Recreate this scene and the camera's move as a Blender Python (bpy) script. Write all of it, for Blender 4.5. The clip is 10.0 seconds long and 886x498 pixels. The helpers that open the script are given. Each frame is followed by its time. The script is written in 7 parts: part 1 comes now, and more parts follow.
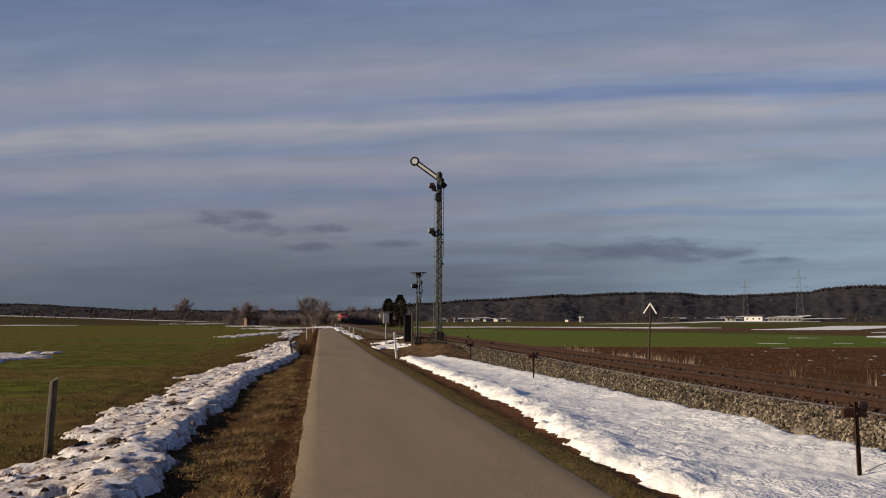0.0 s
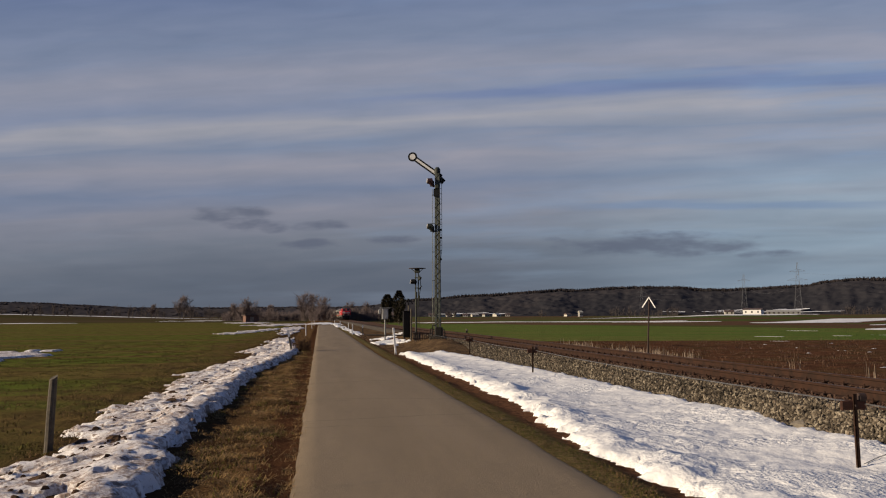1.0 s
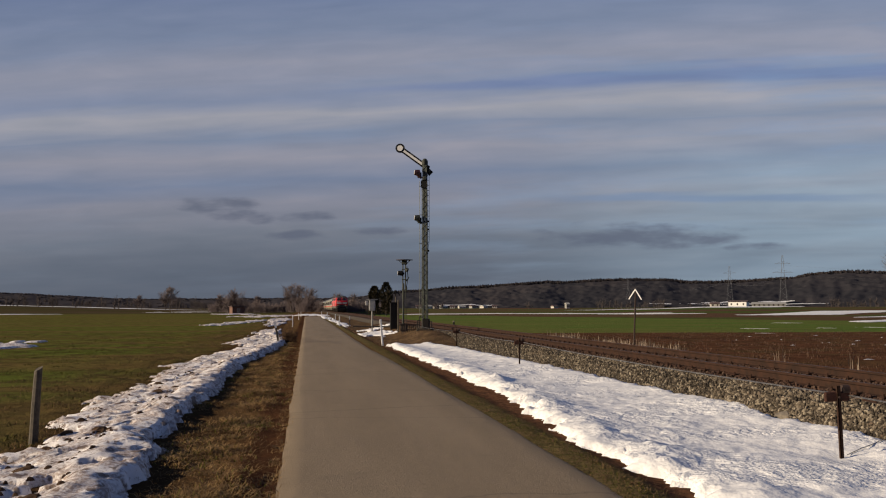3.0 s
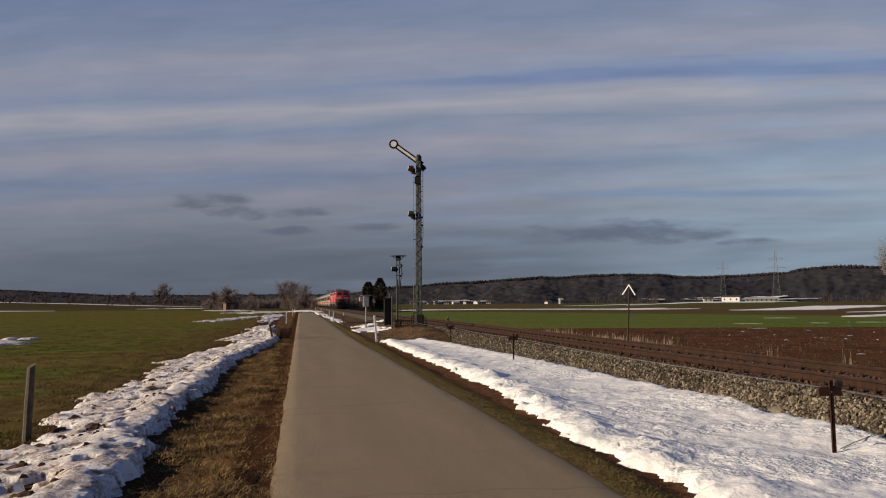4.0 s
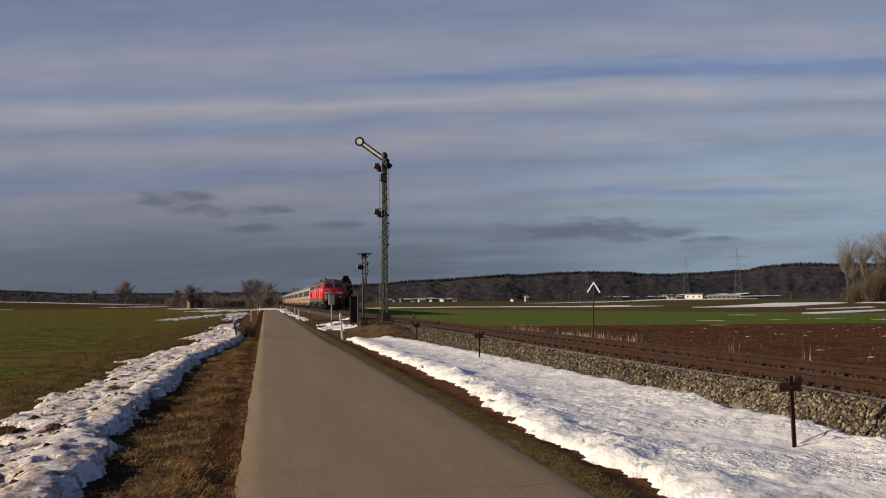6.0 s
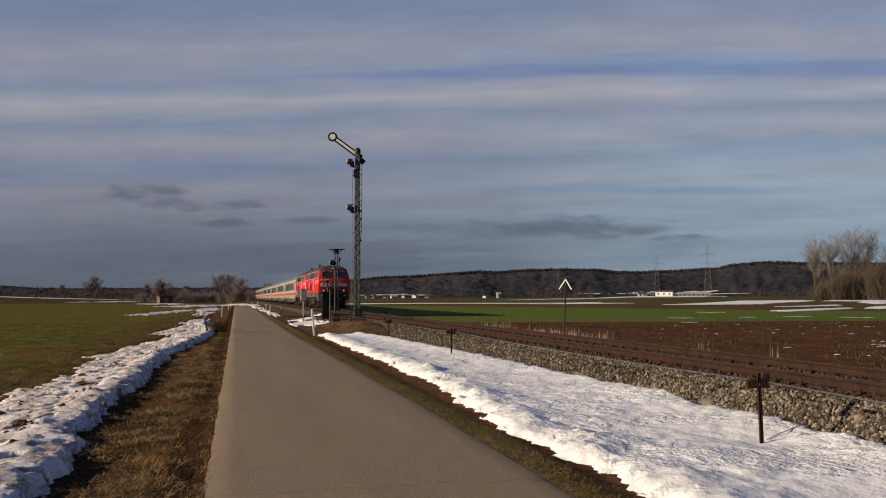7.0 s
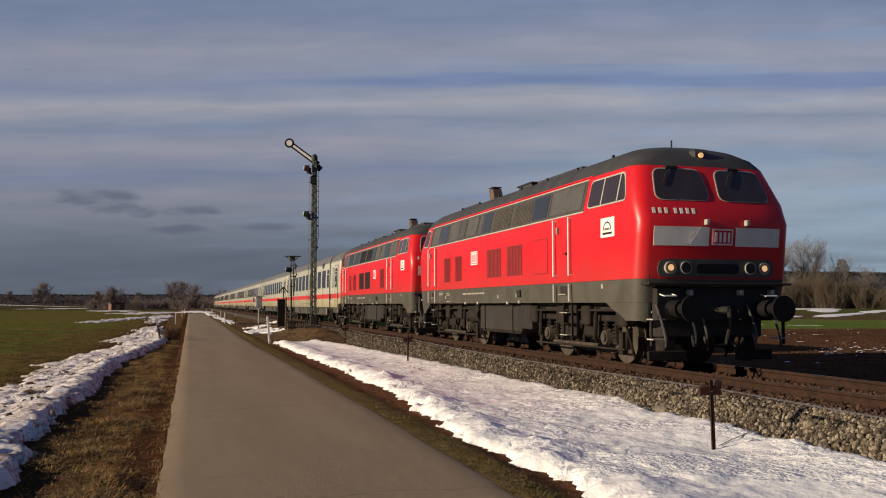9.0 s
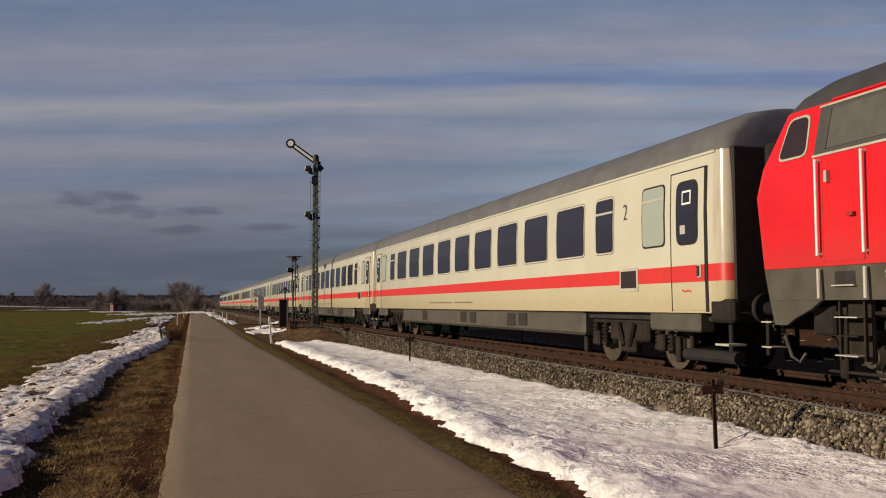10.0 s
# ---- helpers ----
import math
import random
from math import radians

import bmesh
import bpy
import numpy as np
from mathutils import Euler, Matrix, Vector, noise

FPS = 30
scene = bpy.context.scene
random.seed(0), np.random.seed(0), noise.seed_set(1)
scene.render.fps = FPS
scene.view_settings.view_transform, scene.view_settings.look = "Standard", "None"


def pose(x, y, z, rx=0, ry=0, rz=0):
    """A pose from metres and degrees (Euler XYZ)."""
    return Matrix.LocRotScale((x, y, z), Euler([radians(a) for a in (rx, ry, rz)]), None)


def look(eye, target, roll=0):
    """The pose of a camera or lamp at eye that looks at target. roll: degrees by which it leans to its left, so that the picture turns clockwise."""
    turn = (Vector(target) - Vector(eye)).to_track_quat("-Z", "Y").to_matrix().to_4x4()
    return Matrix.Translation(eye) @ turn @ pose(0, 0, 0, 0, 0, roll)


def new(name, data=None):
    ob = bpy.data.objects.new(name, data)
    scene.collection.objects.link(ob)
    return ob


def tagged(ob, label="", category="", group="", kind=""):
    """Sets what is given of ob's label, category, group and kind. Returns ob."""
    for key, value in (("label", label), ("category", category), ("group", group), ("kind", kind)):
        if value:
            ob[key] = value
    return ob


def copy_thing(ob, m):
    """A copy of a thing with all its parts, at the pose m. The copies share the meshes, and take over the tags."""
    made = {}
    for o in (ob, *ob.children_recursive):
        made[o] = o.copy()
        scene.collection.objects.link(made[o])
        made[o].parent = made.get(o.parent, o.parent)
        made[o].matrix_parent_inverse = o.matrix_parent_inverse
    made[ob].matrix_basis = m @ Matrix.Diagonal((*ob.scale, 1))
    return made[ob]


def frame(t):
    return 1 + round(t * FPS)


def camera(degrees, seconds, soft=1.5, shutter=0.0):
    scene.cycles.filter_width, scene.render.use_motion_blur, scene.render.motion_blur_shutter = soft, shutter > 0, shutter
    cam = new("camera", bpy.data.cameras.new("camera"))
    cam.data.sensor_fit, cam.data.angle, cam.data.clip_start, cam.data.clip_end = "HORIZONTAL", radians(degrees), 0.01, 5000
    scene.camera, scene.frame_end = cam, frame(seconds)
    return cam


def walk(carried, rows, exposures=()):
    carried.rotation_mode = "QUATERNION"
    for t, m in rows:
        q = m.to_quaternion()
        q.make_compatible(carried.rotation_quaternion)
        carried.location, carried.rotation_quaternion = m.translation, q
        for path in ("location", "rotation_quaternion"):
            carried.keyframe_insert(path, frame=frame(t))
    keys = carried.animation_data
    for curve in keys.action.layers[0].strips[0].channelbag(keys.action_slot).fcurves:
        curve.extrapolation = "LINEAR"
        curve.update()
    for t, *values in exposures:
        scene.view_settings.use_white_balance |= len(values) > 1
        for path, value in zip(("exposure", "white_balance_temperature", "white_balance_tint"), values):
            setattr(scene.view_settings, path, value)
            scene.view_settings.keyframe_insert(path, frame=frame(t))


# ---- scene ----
# World: x to the right across the railway, y along the railway, z up; road surface at z = 0, rail top at 0.48 m.
cam = camera(52.79, 10.0, soft=1.1)
PATH = [
    (0, pose(0, 0, 1.6, 94.592, -0.155, -7.804)),
    (0.5, pose(0, 0, 1.6, 94.422, 0.270, -7.842)),
    (1, pose(0, 0, 1.6, 94.297, 0.243, -7.872)),
    (1.5, pose(0, 0, 1.6, 94.083, 0.365, -8.008)),
    (2, pose(0, 0, 1.6, 93.939, 0.201, -8.272)),
    (2.5, pose(0, 0, 1.6, 93.864, 0.146, -8.530)),
    (4, pose(0, 0, 1.6, 93.492, 0.273, -9.085)),
    (4.5, pose(0, 0, 1.6, 93.410, 0.445, -9.459)),
    (5, pose(0, 0, 1.6, 93.441, 0.395, -9.927)),
    (5.5, pose(0, 0, 1.6, 93.438, 0.440, -10.525)),
    (7, pose(0, 0, 1.6, 93.091, 0.124, -13.031)),
    (7.5, pose(0, 0, 1.6, 93.120, 0.077, -13.989)),
    (8, pose(0, 0, 1.6, 93.248, 0.048, -14.840)),
    (8.5, pose(0, 0, 1.6, 93.449, -0.001, -15.460)),
    (9, pose(0, 0, 1.6, 93.572, 0.000, -15.797)),
    (9.5, pose(0, 0, 1.6, 93.609, 0.080, -15.853)),
    (10, pose(0, 0, 1.6, 93.563, 0.174, -15.688)),
]
walk(cam, PATH, exposures=[(0, 0.35), (9.0, 0.35), (9.4, 0.25), (10, 0.18)])

# ---- world, sun ----
SUN_FROM = Vector((-0.960, -0.035, 0.275))
world = bpy.data.worlds.new("sky")
scene.world = world
world.use_nodes = True


class Nodes:
    """Short hand for wiring node trees."""

    def __init__(self, tree):
        self.t = tree

    def add(self, kind):
        return self.t.nodes.new(kind)

    def plug(self, sock, v):
        if isinstance(v, bpy.types.NodeSocket):
            self.t.links.new(v, sock)
        elif v is not None:
            sock.default_value = v

    def math(self, op, a, b=None, c=None):
        n = self.add("ShaderNodeMath")
        n.operation = op
        for s, v in zip(n.inputs, (a, b, c)):
            self.plug(s, v)
        return n.outputs[0]

    def mix(self, f, a, b, blend="MIX"):
        n = self.add("ShaderNodeMix")
        n.data_type, n.blend_type = "RGBA", blend
        self.plug(n.inputs[0], f)
        self.plug(n.inputs[6], a if isinstance(a, bpy.types.NodeSocket) else (*a, 1)[:4])
        self.plug(n.inputs[7], b if isinstance(b, bpy.types.NodeSocket) else (*b, 1)[:4])
        return n.outputs[2]

    def noise(self, vec, scale, detail=4, rough=0.55, dist=0.0):
        n = self.add("ShaderNodeTexNoise")
        self.plug(n.inputs["Vector"], vec)
        n.inputs["Scale"].default_value, n.inputs["Detail"].default_value = scale, detail
        n.inputs["Roughness"].default_value, n.inputs["Distortion"].default_value = rough, dist
        return n.outputs["Fac"]

    def ramp(self, f, stops, ease="LINEAR"):
        n = self.add("ShaderNodeValToRGB")
        n.color_ramp.interpolation = ease
        while len(n.color_ramp.elements) < len(stops):
            n.color_ramp.elements.new(0.5)
        for e, (p, c) in zip(n.color_ramp.elements, stops):
            e.position, e.color = p, (*c, 1)[:4]
        self.plug(n.inputs[0], f)
        return n.outputs[0]

    def step(self, v, lo, hi):
        n = self.add("ShaderNodeMapRange")
        n.interpolation_type = "SMOOTHSTEP"
        self.plug(n.inputs[0], v)
        self.plug(n.inputs[1], lo)
        self.plug(n.inputs[2], hi)
        return n.outputs[0]

    def xyz(self, x, y, z=0.0):
        n = self.add("ShaderNodeCombineXYZ")
        for s, v in zip(n.inputs, (x, y, z)):
            self.plug(s, v)
        return n.outputs[0]


def build_sky():
    w = Nodes(world.node_tree)
    w.t.nodes.clear()
    out = w.add("ShaderNodeOutputWorld")
    bg = w.add("ShaderNodeBackground")
    sky = w.add("ShaderNodeTexSky")
    sky.sky_type, sky.sun_disc = "NISHITA", False
    sky.sun_elevation, sky.sun_rotation, sky.altitude = radians(16), radians(-95), 500
    clear = w.mix(1.0, sky.outputs[0], (0.11, 0.11, 0.12), "MULTIPLY")
    sep = w.add("ShaderNodeSeparateXYZ")
    w.t.links.new(w.add("ShaderNodeTexCoord").outputs["Generated"], sep.inputs[0])
    x, y, z = sep.outputs
    # flat cloud deck ahead: streaks stay straight; axis 12 degrees right of the track
    ahead = w.math("MAXIMUM", w.math("ADD", w.math("MULTIPLY", x, 0.208), w.math("MULTIPLY", y, 0.978)), 0.22)
    across = w.math("SUBTRACT", w.math("MULTIPLY", x, 0.978), w.math("MULTIPLY", y, 0.208))
    el = w.math("MULTIPLY", w.math("DIVIDE", z, ahead), 57.3)
    az = w.math("ADD", w.math("MULTIPLY", w.math("DIVIDE", across, ahead), 57.3), 12.0)
    # long streaks that rise gently to the right
    tilt = w.math("MULTIPLY_ADD", az, -0.03, el)
    big = w.noise(w.xyz(w.math("MULTIPLY", az, 0.03), w.math("MULTIPLY", tilt, 0.16)), 1.0, 3)
    fine = w.noise(w.xyz(w.math("MULTIPLY", az, 0.06), w.math("MULTIPLY", tilt, 0.7), 5.0), 1.0, 3, 0.5, 0.4)
    silk = w.noise(w.xyz(w.math("MULTIPLY", az, 0.16), w.math("MULTIPLY", tilt, 0.9), 3.0), 1.0, 4, 0.5, 0.3)
    e2 = w.math("ADD", tilt, w.math("MULTIPLY", w.math("SUBTRACT", big, 0.5), 2.4))
    e2 = w.math("ADD", e2, w.math("MULTIPLY", w.math("SUBTRACT", fine, 0.5), 1.8))
    f = w.math("DIVIDE", e2, 40.0)
    bands = w.ramp(f, [(0.0, (0.116, 0.130, 0.170)), (0.06, (0.122, 0.138, 0.180)), (0.12, (0.180, 0.194, 0.242)),
                       (0.175, (0.250, 0.250, 0.310)), (0.21, (0.19, 0.222, 0.320)), (0.25, (0.300, 0.292, 0.355)),
                       (0.285, (0.22, 0.250, 0.345)), (0.314, (0.355, 0.345, 0.395)), (0.338, (0.235, 0.265, 0.375)),
                       (0.40, (0.285, 0.29, 0.37)), (0.46, (0.205, 0.24, 0.35)), (0.55, (0.16, 0.20, 0.33)), (0.7, (0.10, 0.135, 0.26)), (1.0, (0.06, 0.09, 0.20))])
    side = w.step(az, -22.0, 45.0)
    low = w.math("SUBTRACT", 1.0, w.step(el, 6.0, 14.0))
    pale = w.math("MULTIPLY", w.math("MULTIPLY", w.step(az, 9.0, 32.0), low), w.math("MULTIPLY_ADD", fine, 0.9, 0.1))
    light = w.mix(pale, bands, (0.33, 0.415, 0.515))
    # clear blue gap above the bright streak, wider to the right
    gap = w.math("SUBTRACT", 1.0, w.math("ABSOLUTE", w.math("DIVIDE", w.math("SUBTRACT", e2, 14.0), w.math("MULTIPLY_ADD", side, 0.55, 0.33))))
    gap = w.math("MULTIPLY", w.step(gap, 0.0, 0.8), w.step(az, -3.0, 14.0))
    light = w.mix(w.math("MULTIPLY", gap, 0.6), light, (0.135, 0.19, 0.37))
    # a second, paler blue streak low on the right
    gap = w.math("SUBTRACT", 1.0, w.math("ABSOLUTE", w.math("DIVIDE", w.math("SUBTRACT", w.math("ADD", el, w.math("MULTIPLY", w.math("SUBTRACT", fine, 0.5), 1.2)), 6.9), 0.42)))
    gap = w.math("MULTIPLY", w.step(gap, 0.0, 0.8), w.math("MULTIPLY", w.step(az, 13.0, 20.0), w.math("SUBTRACT", 1.0, w.step(az, 30.0, 40.0))))
    light = w.mix(w.math("MULTIPLY", gap, 0.6), light, (0.175, 0.245, 0.39))
    thin = w.step(w.noise(w.xyz(w.math("MULTIPLY", az, 0.05), w.math("MULTIPLY", tilt, 0.5), 9.0), 1.0, 5), 0.5, 0.72)
    light = w.mix(w.math("MULTIPLY", thin, w.math("MULTIPLY_ADD", side, 0.5, 0.1)), light, w.mix(0.75, clear, (0.20, 0.27, 0.44)))
    light = w.mix(1.0, light, w.ramp(silk, [(0.3, (0.90, 0.94, 0.95)), (0.5, (0.975, 1.0, 1.0)), (0.72, (1.07, 1.07, 1.05))]), "MULTIPLY")
    # the deck thins towards the clearer east
    light = w.mix(1.0, light, w.ramp(w.step(az, -12.0, 44.0), [(0.0, (0.955, 0.972, 0.972)), (1.0, (1.05, 1.075, 1.07))]), "MULTIPLY")
    # small dark fracto clouds, low over the hills
    dark = None
    for a0, e0, wa, we in ((-6.0, 6.75, 3.4, 0.6), (-4.6, 6.0, 2.6, 0.6), (-0.3, 5.9, 2.0, 0.4), (-0.8, 4.7, 2.8, 0.42), (4.6, 4.95, 1.9, 0.32), (21.0, 4.5, 6.6, 0.95), (24.0, 4.2, 4.6, 0.5), (28.5, 3.8, 2.6, 0.3)):
        da = w.math("POWER", w.math("ABSOLUTE", w.math("DIVIDE", w.math("SUBTRACT", az, a0), wa)), 2.0)
        de = w.math("POWER", w.math("ABSOLUTE", w.math("DIVIDE", w.math("SUBTRACT", el, e0), we)), 2.0)
        blob = w.math("SUBTRACT", 1.0, w.math("ADD", da, de))
        dark = blob if dark is None else w.math("MAXIMUM", dark, blob)
    wisp = w.noise(w.xyz(w.math("MULTIPLY", az, 0.42), w.math("MULTIPLY", el, 1.5), 2.0), 1.0, 3, 0.5)
    dark = w.step(w.math("ADD", dark, w.math("MULTIPLY", w.math("SUBTRACT", wisp, 0.5), 3.0)), -0.1, 1.3)
    col = w.mix(w.math("MULTIPLY", dark, 0.72), light, (0.105, 0.122, 0.175))
    w.t.links.new(col, bg.inputs[0])
    bg.inputs[1].default_value = 0.78
    w.t.links.new(bg.outputs[0], out.inputs[0])


build_sky()
sun = new("sun", bpy.data.lights.new("sun", "SUN"))
sun.data.energy, sun.data.angle, sun.data.color = 4.95, radians(0.6), (1.0, 0.83, 0.62)
sun.matrix_world = look(SUN_FROM * 100, (0, 0, 0))


# ---- materials ----
def material(name, paint, rough=0.7, metal=0.0, spec=0.5):
    """paint(n, p) returns colour and optionally height: n wires nodes, p is the place in the object's space."""
    m = bpy.data.materials.new(name)
    m.use_nodes = True
    n = Nodes(m.node_tree)
    b = m.node_tree.nodes["Principled BSDF"]
    b.inputs["Roughness"].default_value, b.inputs["Metallic"].default_value = rough, metal
    b.inputs["Specular IOR Level"].default_value = spec
    p = n.add("ShaderNodeTexCoord").outputs["Object"]
    got = paint(n, p)
    got = got if isinstance(got, tuple) else (got,)
    col, height, depth, rg = (got + (None, 0.01, None)[len(got) - 1:]) if len(got) < 4 else got
    n.plug(b.inputs["Base Color"], col)
    if rg is not None:
        n.plug(b.inputs["Roughness"], rg)
    if height is not None:
        bump = n.add("ShaderNodeBump")
        bump.inputs["Distance"].default_value = depth
        n.plug(bump.inputs["Height"], height)
        m.node_tree.links.new(bump.outputs[0], b.inputs["Normal"])
    return m


def mottled(name, a, b, scale=4.0, rough=0.7, metal=0.0, bump=0.0, fine=40.0, spec=0.5):
    def paint(n, p):
        c = n.mix(n.step(n.noise(p, scale, 5, 0.6), 0.3, 0.7), a, b)
        g = n.noise(p, fine, 3)
        c = n.mix(n.math("MULTIPLY", n.step(g, 0.45, 0.75), 0.25), c, tuple(0.55 * v for v in a))
        return c, (g if bump else None), bump or 0.01
    return material(name, paint, rough, metal, spec)


def glow(name, colour, strength):
    m = bpy.data.materials.new(name)
    m.use_nodes = True
    b = m.node_tree.nodes["Principled BSDF"]
    b.inputs["Base Color"].default_value = (*colour, 1)
    b.inputs["Emission Color"].default_value = (*colour, 1)
    b.inputs["Emission Strength"].default_value = strength
    return m


def paint_asphalt(n, p):
    sep = n.add("ShaderNodeSeparateXYZ")
    n.plug(sep.inputs[0], p)
    x = sep.outputs[0]
    big = n.noise(n.xyz(n.math("MULTIPLY", x, 1.2), n.math("MULTIPLY", sep.outputs[1], 0.12)), 1.0, 5, 0.6)
    c = n.mix(n.step(big, 0.3, 0.7), (0.214, 0.163, 0.106), (0.255, 0.196, 0.129))
    patch = n.noise(p, 0.9, 6, 0.65)
    c = n.mix(n.math("MULTIPLY", n.step(patch, 0.56, 0.7), 0.3), c, (0.142, 0.108, 0.078))
    grit = n.noise(p, 90, 3, 0.7)
    c = n.mix(n.math("MULTIPLY", n.step(grit, 0.35, 0.75), 0.35), c, (0.285, 0.228, 0.166))
    # mud at the edges
    edge = n.math("ABSOLUTE", n.math("SUBTRACT", x, 1.26))
    mud = n.math("ADD", edge, n.math("MULTIPLY", n.noise(p, 2.5, 5, 0.65), 0.7))
    c = n.mix(n.math("MULTIPLY", n.step(mud, 1.74, 2.05), 0.4), c, (0.085, 0.062, 0.042))
    # cross cracks
    v = n.add("ShaderNodeTexVoronoi")
    v.feature = "DISTANCE_TO_EDGE"
    n.plug(v.inputs["Vector"], n.xyz(n.math("MULTIPLY", x, 0.3), n.math("ADD", sep.outputs[1], n.math("MULTIPLY", n.noise(p, 2.0, 4), 0.5))))
    v.inputs["Scale"].default_value = 0.22
    crack = n.math("MULTIPLY", n.math("SUBTRACT", 1.0, n.step(v.outputs["Distance"], 0.0, 0.006)), 0.3)
    c = n.mix(crack, c, (0.05, 0.045, 0.04))
    return c, n.math("ADD", grit, n.math("MULTIPLY", patch, 1.0)), 0.012


def paint_ground(n, p):
    sep = n.add("ShaderNodeSeparateXYZ")
    n.plug(sep.inputs[0], p)
    x, y, z = sep.outputs
    wob = n.math("MULTIPLY", n.math("SUBTRACT", n.noise(p, 0.25, 4), 0.5), 3.0)
    fine = n.noise(p, 9.0, 6, 0.7)
    mid = n.noise(p, 1.1, 6, 0.65)
    streak = n.noise(n.xyz(n.math("MULTIPLY", x, 0.03), n.math("MULTIPLY", y, 0.22)), 1.0, 5, 0.6)
    # winter wheat on the left
    green_l = n.mix(n.step(streak, 0.40, 0.60), (0.108, 0.128, 0.025), (0.152, 0.110, 0.037))
    green_l = n.mix(n.math("MULTIPLY", n.step(mid, 0.42, 0.66), 0.75), green_l, (0.052, 0.036, 0.017))
    near_l = n.step(n.math("ADD", x, n.math("MULTIPLY", wob, 0.8)), -8.0, -4.2)
    green_l = n.mix(n.math("MULTIPLY", near_l, 0.65), green_l, (0.104, 0.066, 0.029))
    # verge: dead grass and bare soil
    verge = n.mix(n.step(mid, 0.35, 0.65), (0.17, 0.098, 0.042), (0.058, 0.032, 0.016))
    verge = n.mix(n.math("MULTIPLY", n.step(fine, 0.5, 0.7), 0.5), verge, (0.20, 0.13, 0.055))
    # snow bank's shade painted on the verge, mats of straw in the middle
    bank_shade = n.math("SUBTRACT", 1.0, n.step(n.math("ADD", n.math("ADD", x, n.math("MULTIPLY", y, 0.012)), n.math("MULTIPLY", n.math("SUBTRACT", mid, 0.5), 1.6)), -1.12, -0.85))
    verge = n.mix(n.math("MULTIPLY", bank_shade, 0.8), verge, n.mix(fine, (0.028, 0.017, 0.010), (0.066, 0.040, 0.020)))
    # wet bare soil along the road's left edge
    strip = n.math("ABSOLUTE", n.math("ADD", n.math("ADD", x, 0.42), n.math("MULTIPLY", wob, 0.03)))
    verge = n.mix(n.math("SUBTRACT", 1.0, n.step(strip, 0.16, 0.36)), verge, n.mix(fine, (0.052, 0.024, 0.012), (0.105, 0.050, 0.025)))
    turf = n.mix(n.step(fine, 0.4, 0.65), (0.105, 0.086, 0.032), (0.215, 0.150, 0.070))
    clay = n.mix(n.step(fine, 0.42, 0.62), (0.155, 0.075, 0.040), (0.075, 0.040, 0.024))
    verge = n.mix(n.math("MULTIPLY", n.step(x, 2.9, 3.1), n.math("SUBTRACT", 1.0, n.step(x, 3.9, 4.2))), verge, clay)
    verge = n.mix(n.math("MULTIPLY", n.step(x, 2.5, 2.75), n.math("SUBTRACT", 1.0, n.step(n.math("ADD", x, n.math("MULTIPLY", wob, 0.1)), 3.05, 3.35))), verge, turf)
    trod = n.mix(n.step(mid, 0.38, 0.62), (0.155, 0.102, 0.056), (0.078, 0.051, 0.030))
    verge = n.mix(n.math("MULTIPLY", n.step(x, 3.2, 3.7), n.step(y, 37.0, 41.0)), verge, trod)
    # ploughed soil on the right
    soil = n.mix(n.step(mid, 0.35, 0.7), (0.122, 0.057, 0.031), (0.058, 0.029, 0.017))
    soil = n.mix(n.math("MULTIPLY", n.step(fine, 0.5, 0.75), 0.55), soil, (0.150, 0.078, 0.044))
    soil = n.mix(n.math("MULTIPLY", n.step(n.noise(p, 0.35, 6, 0.7), 0.46, 0.62), 0.5), soil, (0.080, 0.058, 0.026))
    green_r = n.mix(n.step(streak, 0.38, 0.62), (0.092, 0.144, 0.032), (0.136, 0.140, 0.040))
    green_r = n.mix(n.math("MULTIPLY", n.step(mid, 0.45, 0.7), 0.45), green_r, (0.062, 0.050, 0.022))
    far = n.noise(n.xyz(n.math("MULTIPLY", x, 0.008), n.math("MULTIPLY", y, 0.02)), 1.0, 5, 0.6)
    meadow = n.mix(n.step(far, 0.44, 0.54), (0.106, 0.061, 0.038), (0.074, 0.088, 0.028))
    # plot borders
    b1 = n.math("ADD", n.math("MULTIPLY_ADD", x, 0.16, y), n.math("MULTIPLY", wob, 0.3))
    right = n.mix(n.step(b1, 65.6, 66.6), soil, green_r)
    b2 = n.math("ADD", n.math("MULTIPLY_ADD", x, 2.3, y), n.math("MULTIPLY", wob, 2.0))
    right = n.mix(n.step(b2, 266.0, 276.0), right, meadow)
    left = n.mix(n.step(y, 240.0, 330.0), green_l, n.mix(n.step(far, 0.4, 0.6), (0.085, 0.060, 0.034), (0.062, 0.056, 0.022)))
    c = n.mix(n.step(n.math("ADD", x, n.math("MULTIPLY", wob, 0.35)), -4.4, -3.2), left, verge)
    c = n.mix(n.step(n.math("ADD", x, n.math("MULTIPLY", wob, 0.4)), 11.6, 13.0), c, right)
    return c, n.math("ADD", n.math("MULTIPLY", fine, 0.5), mid), 0.09, 1.0


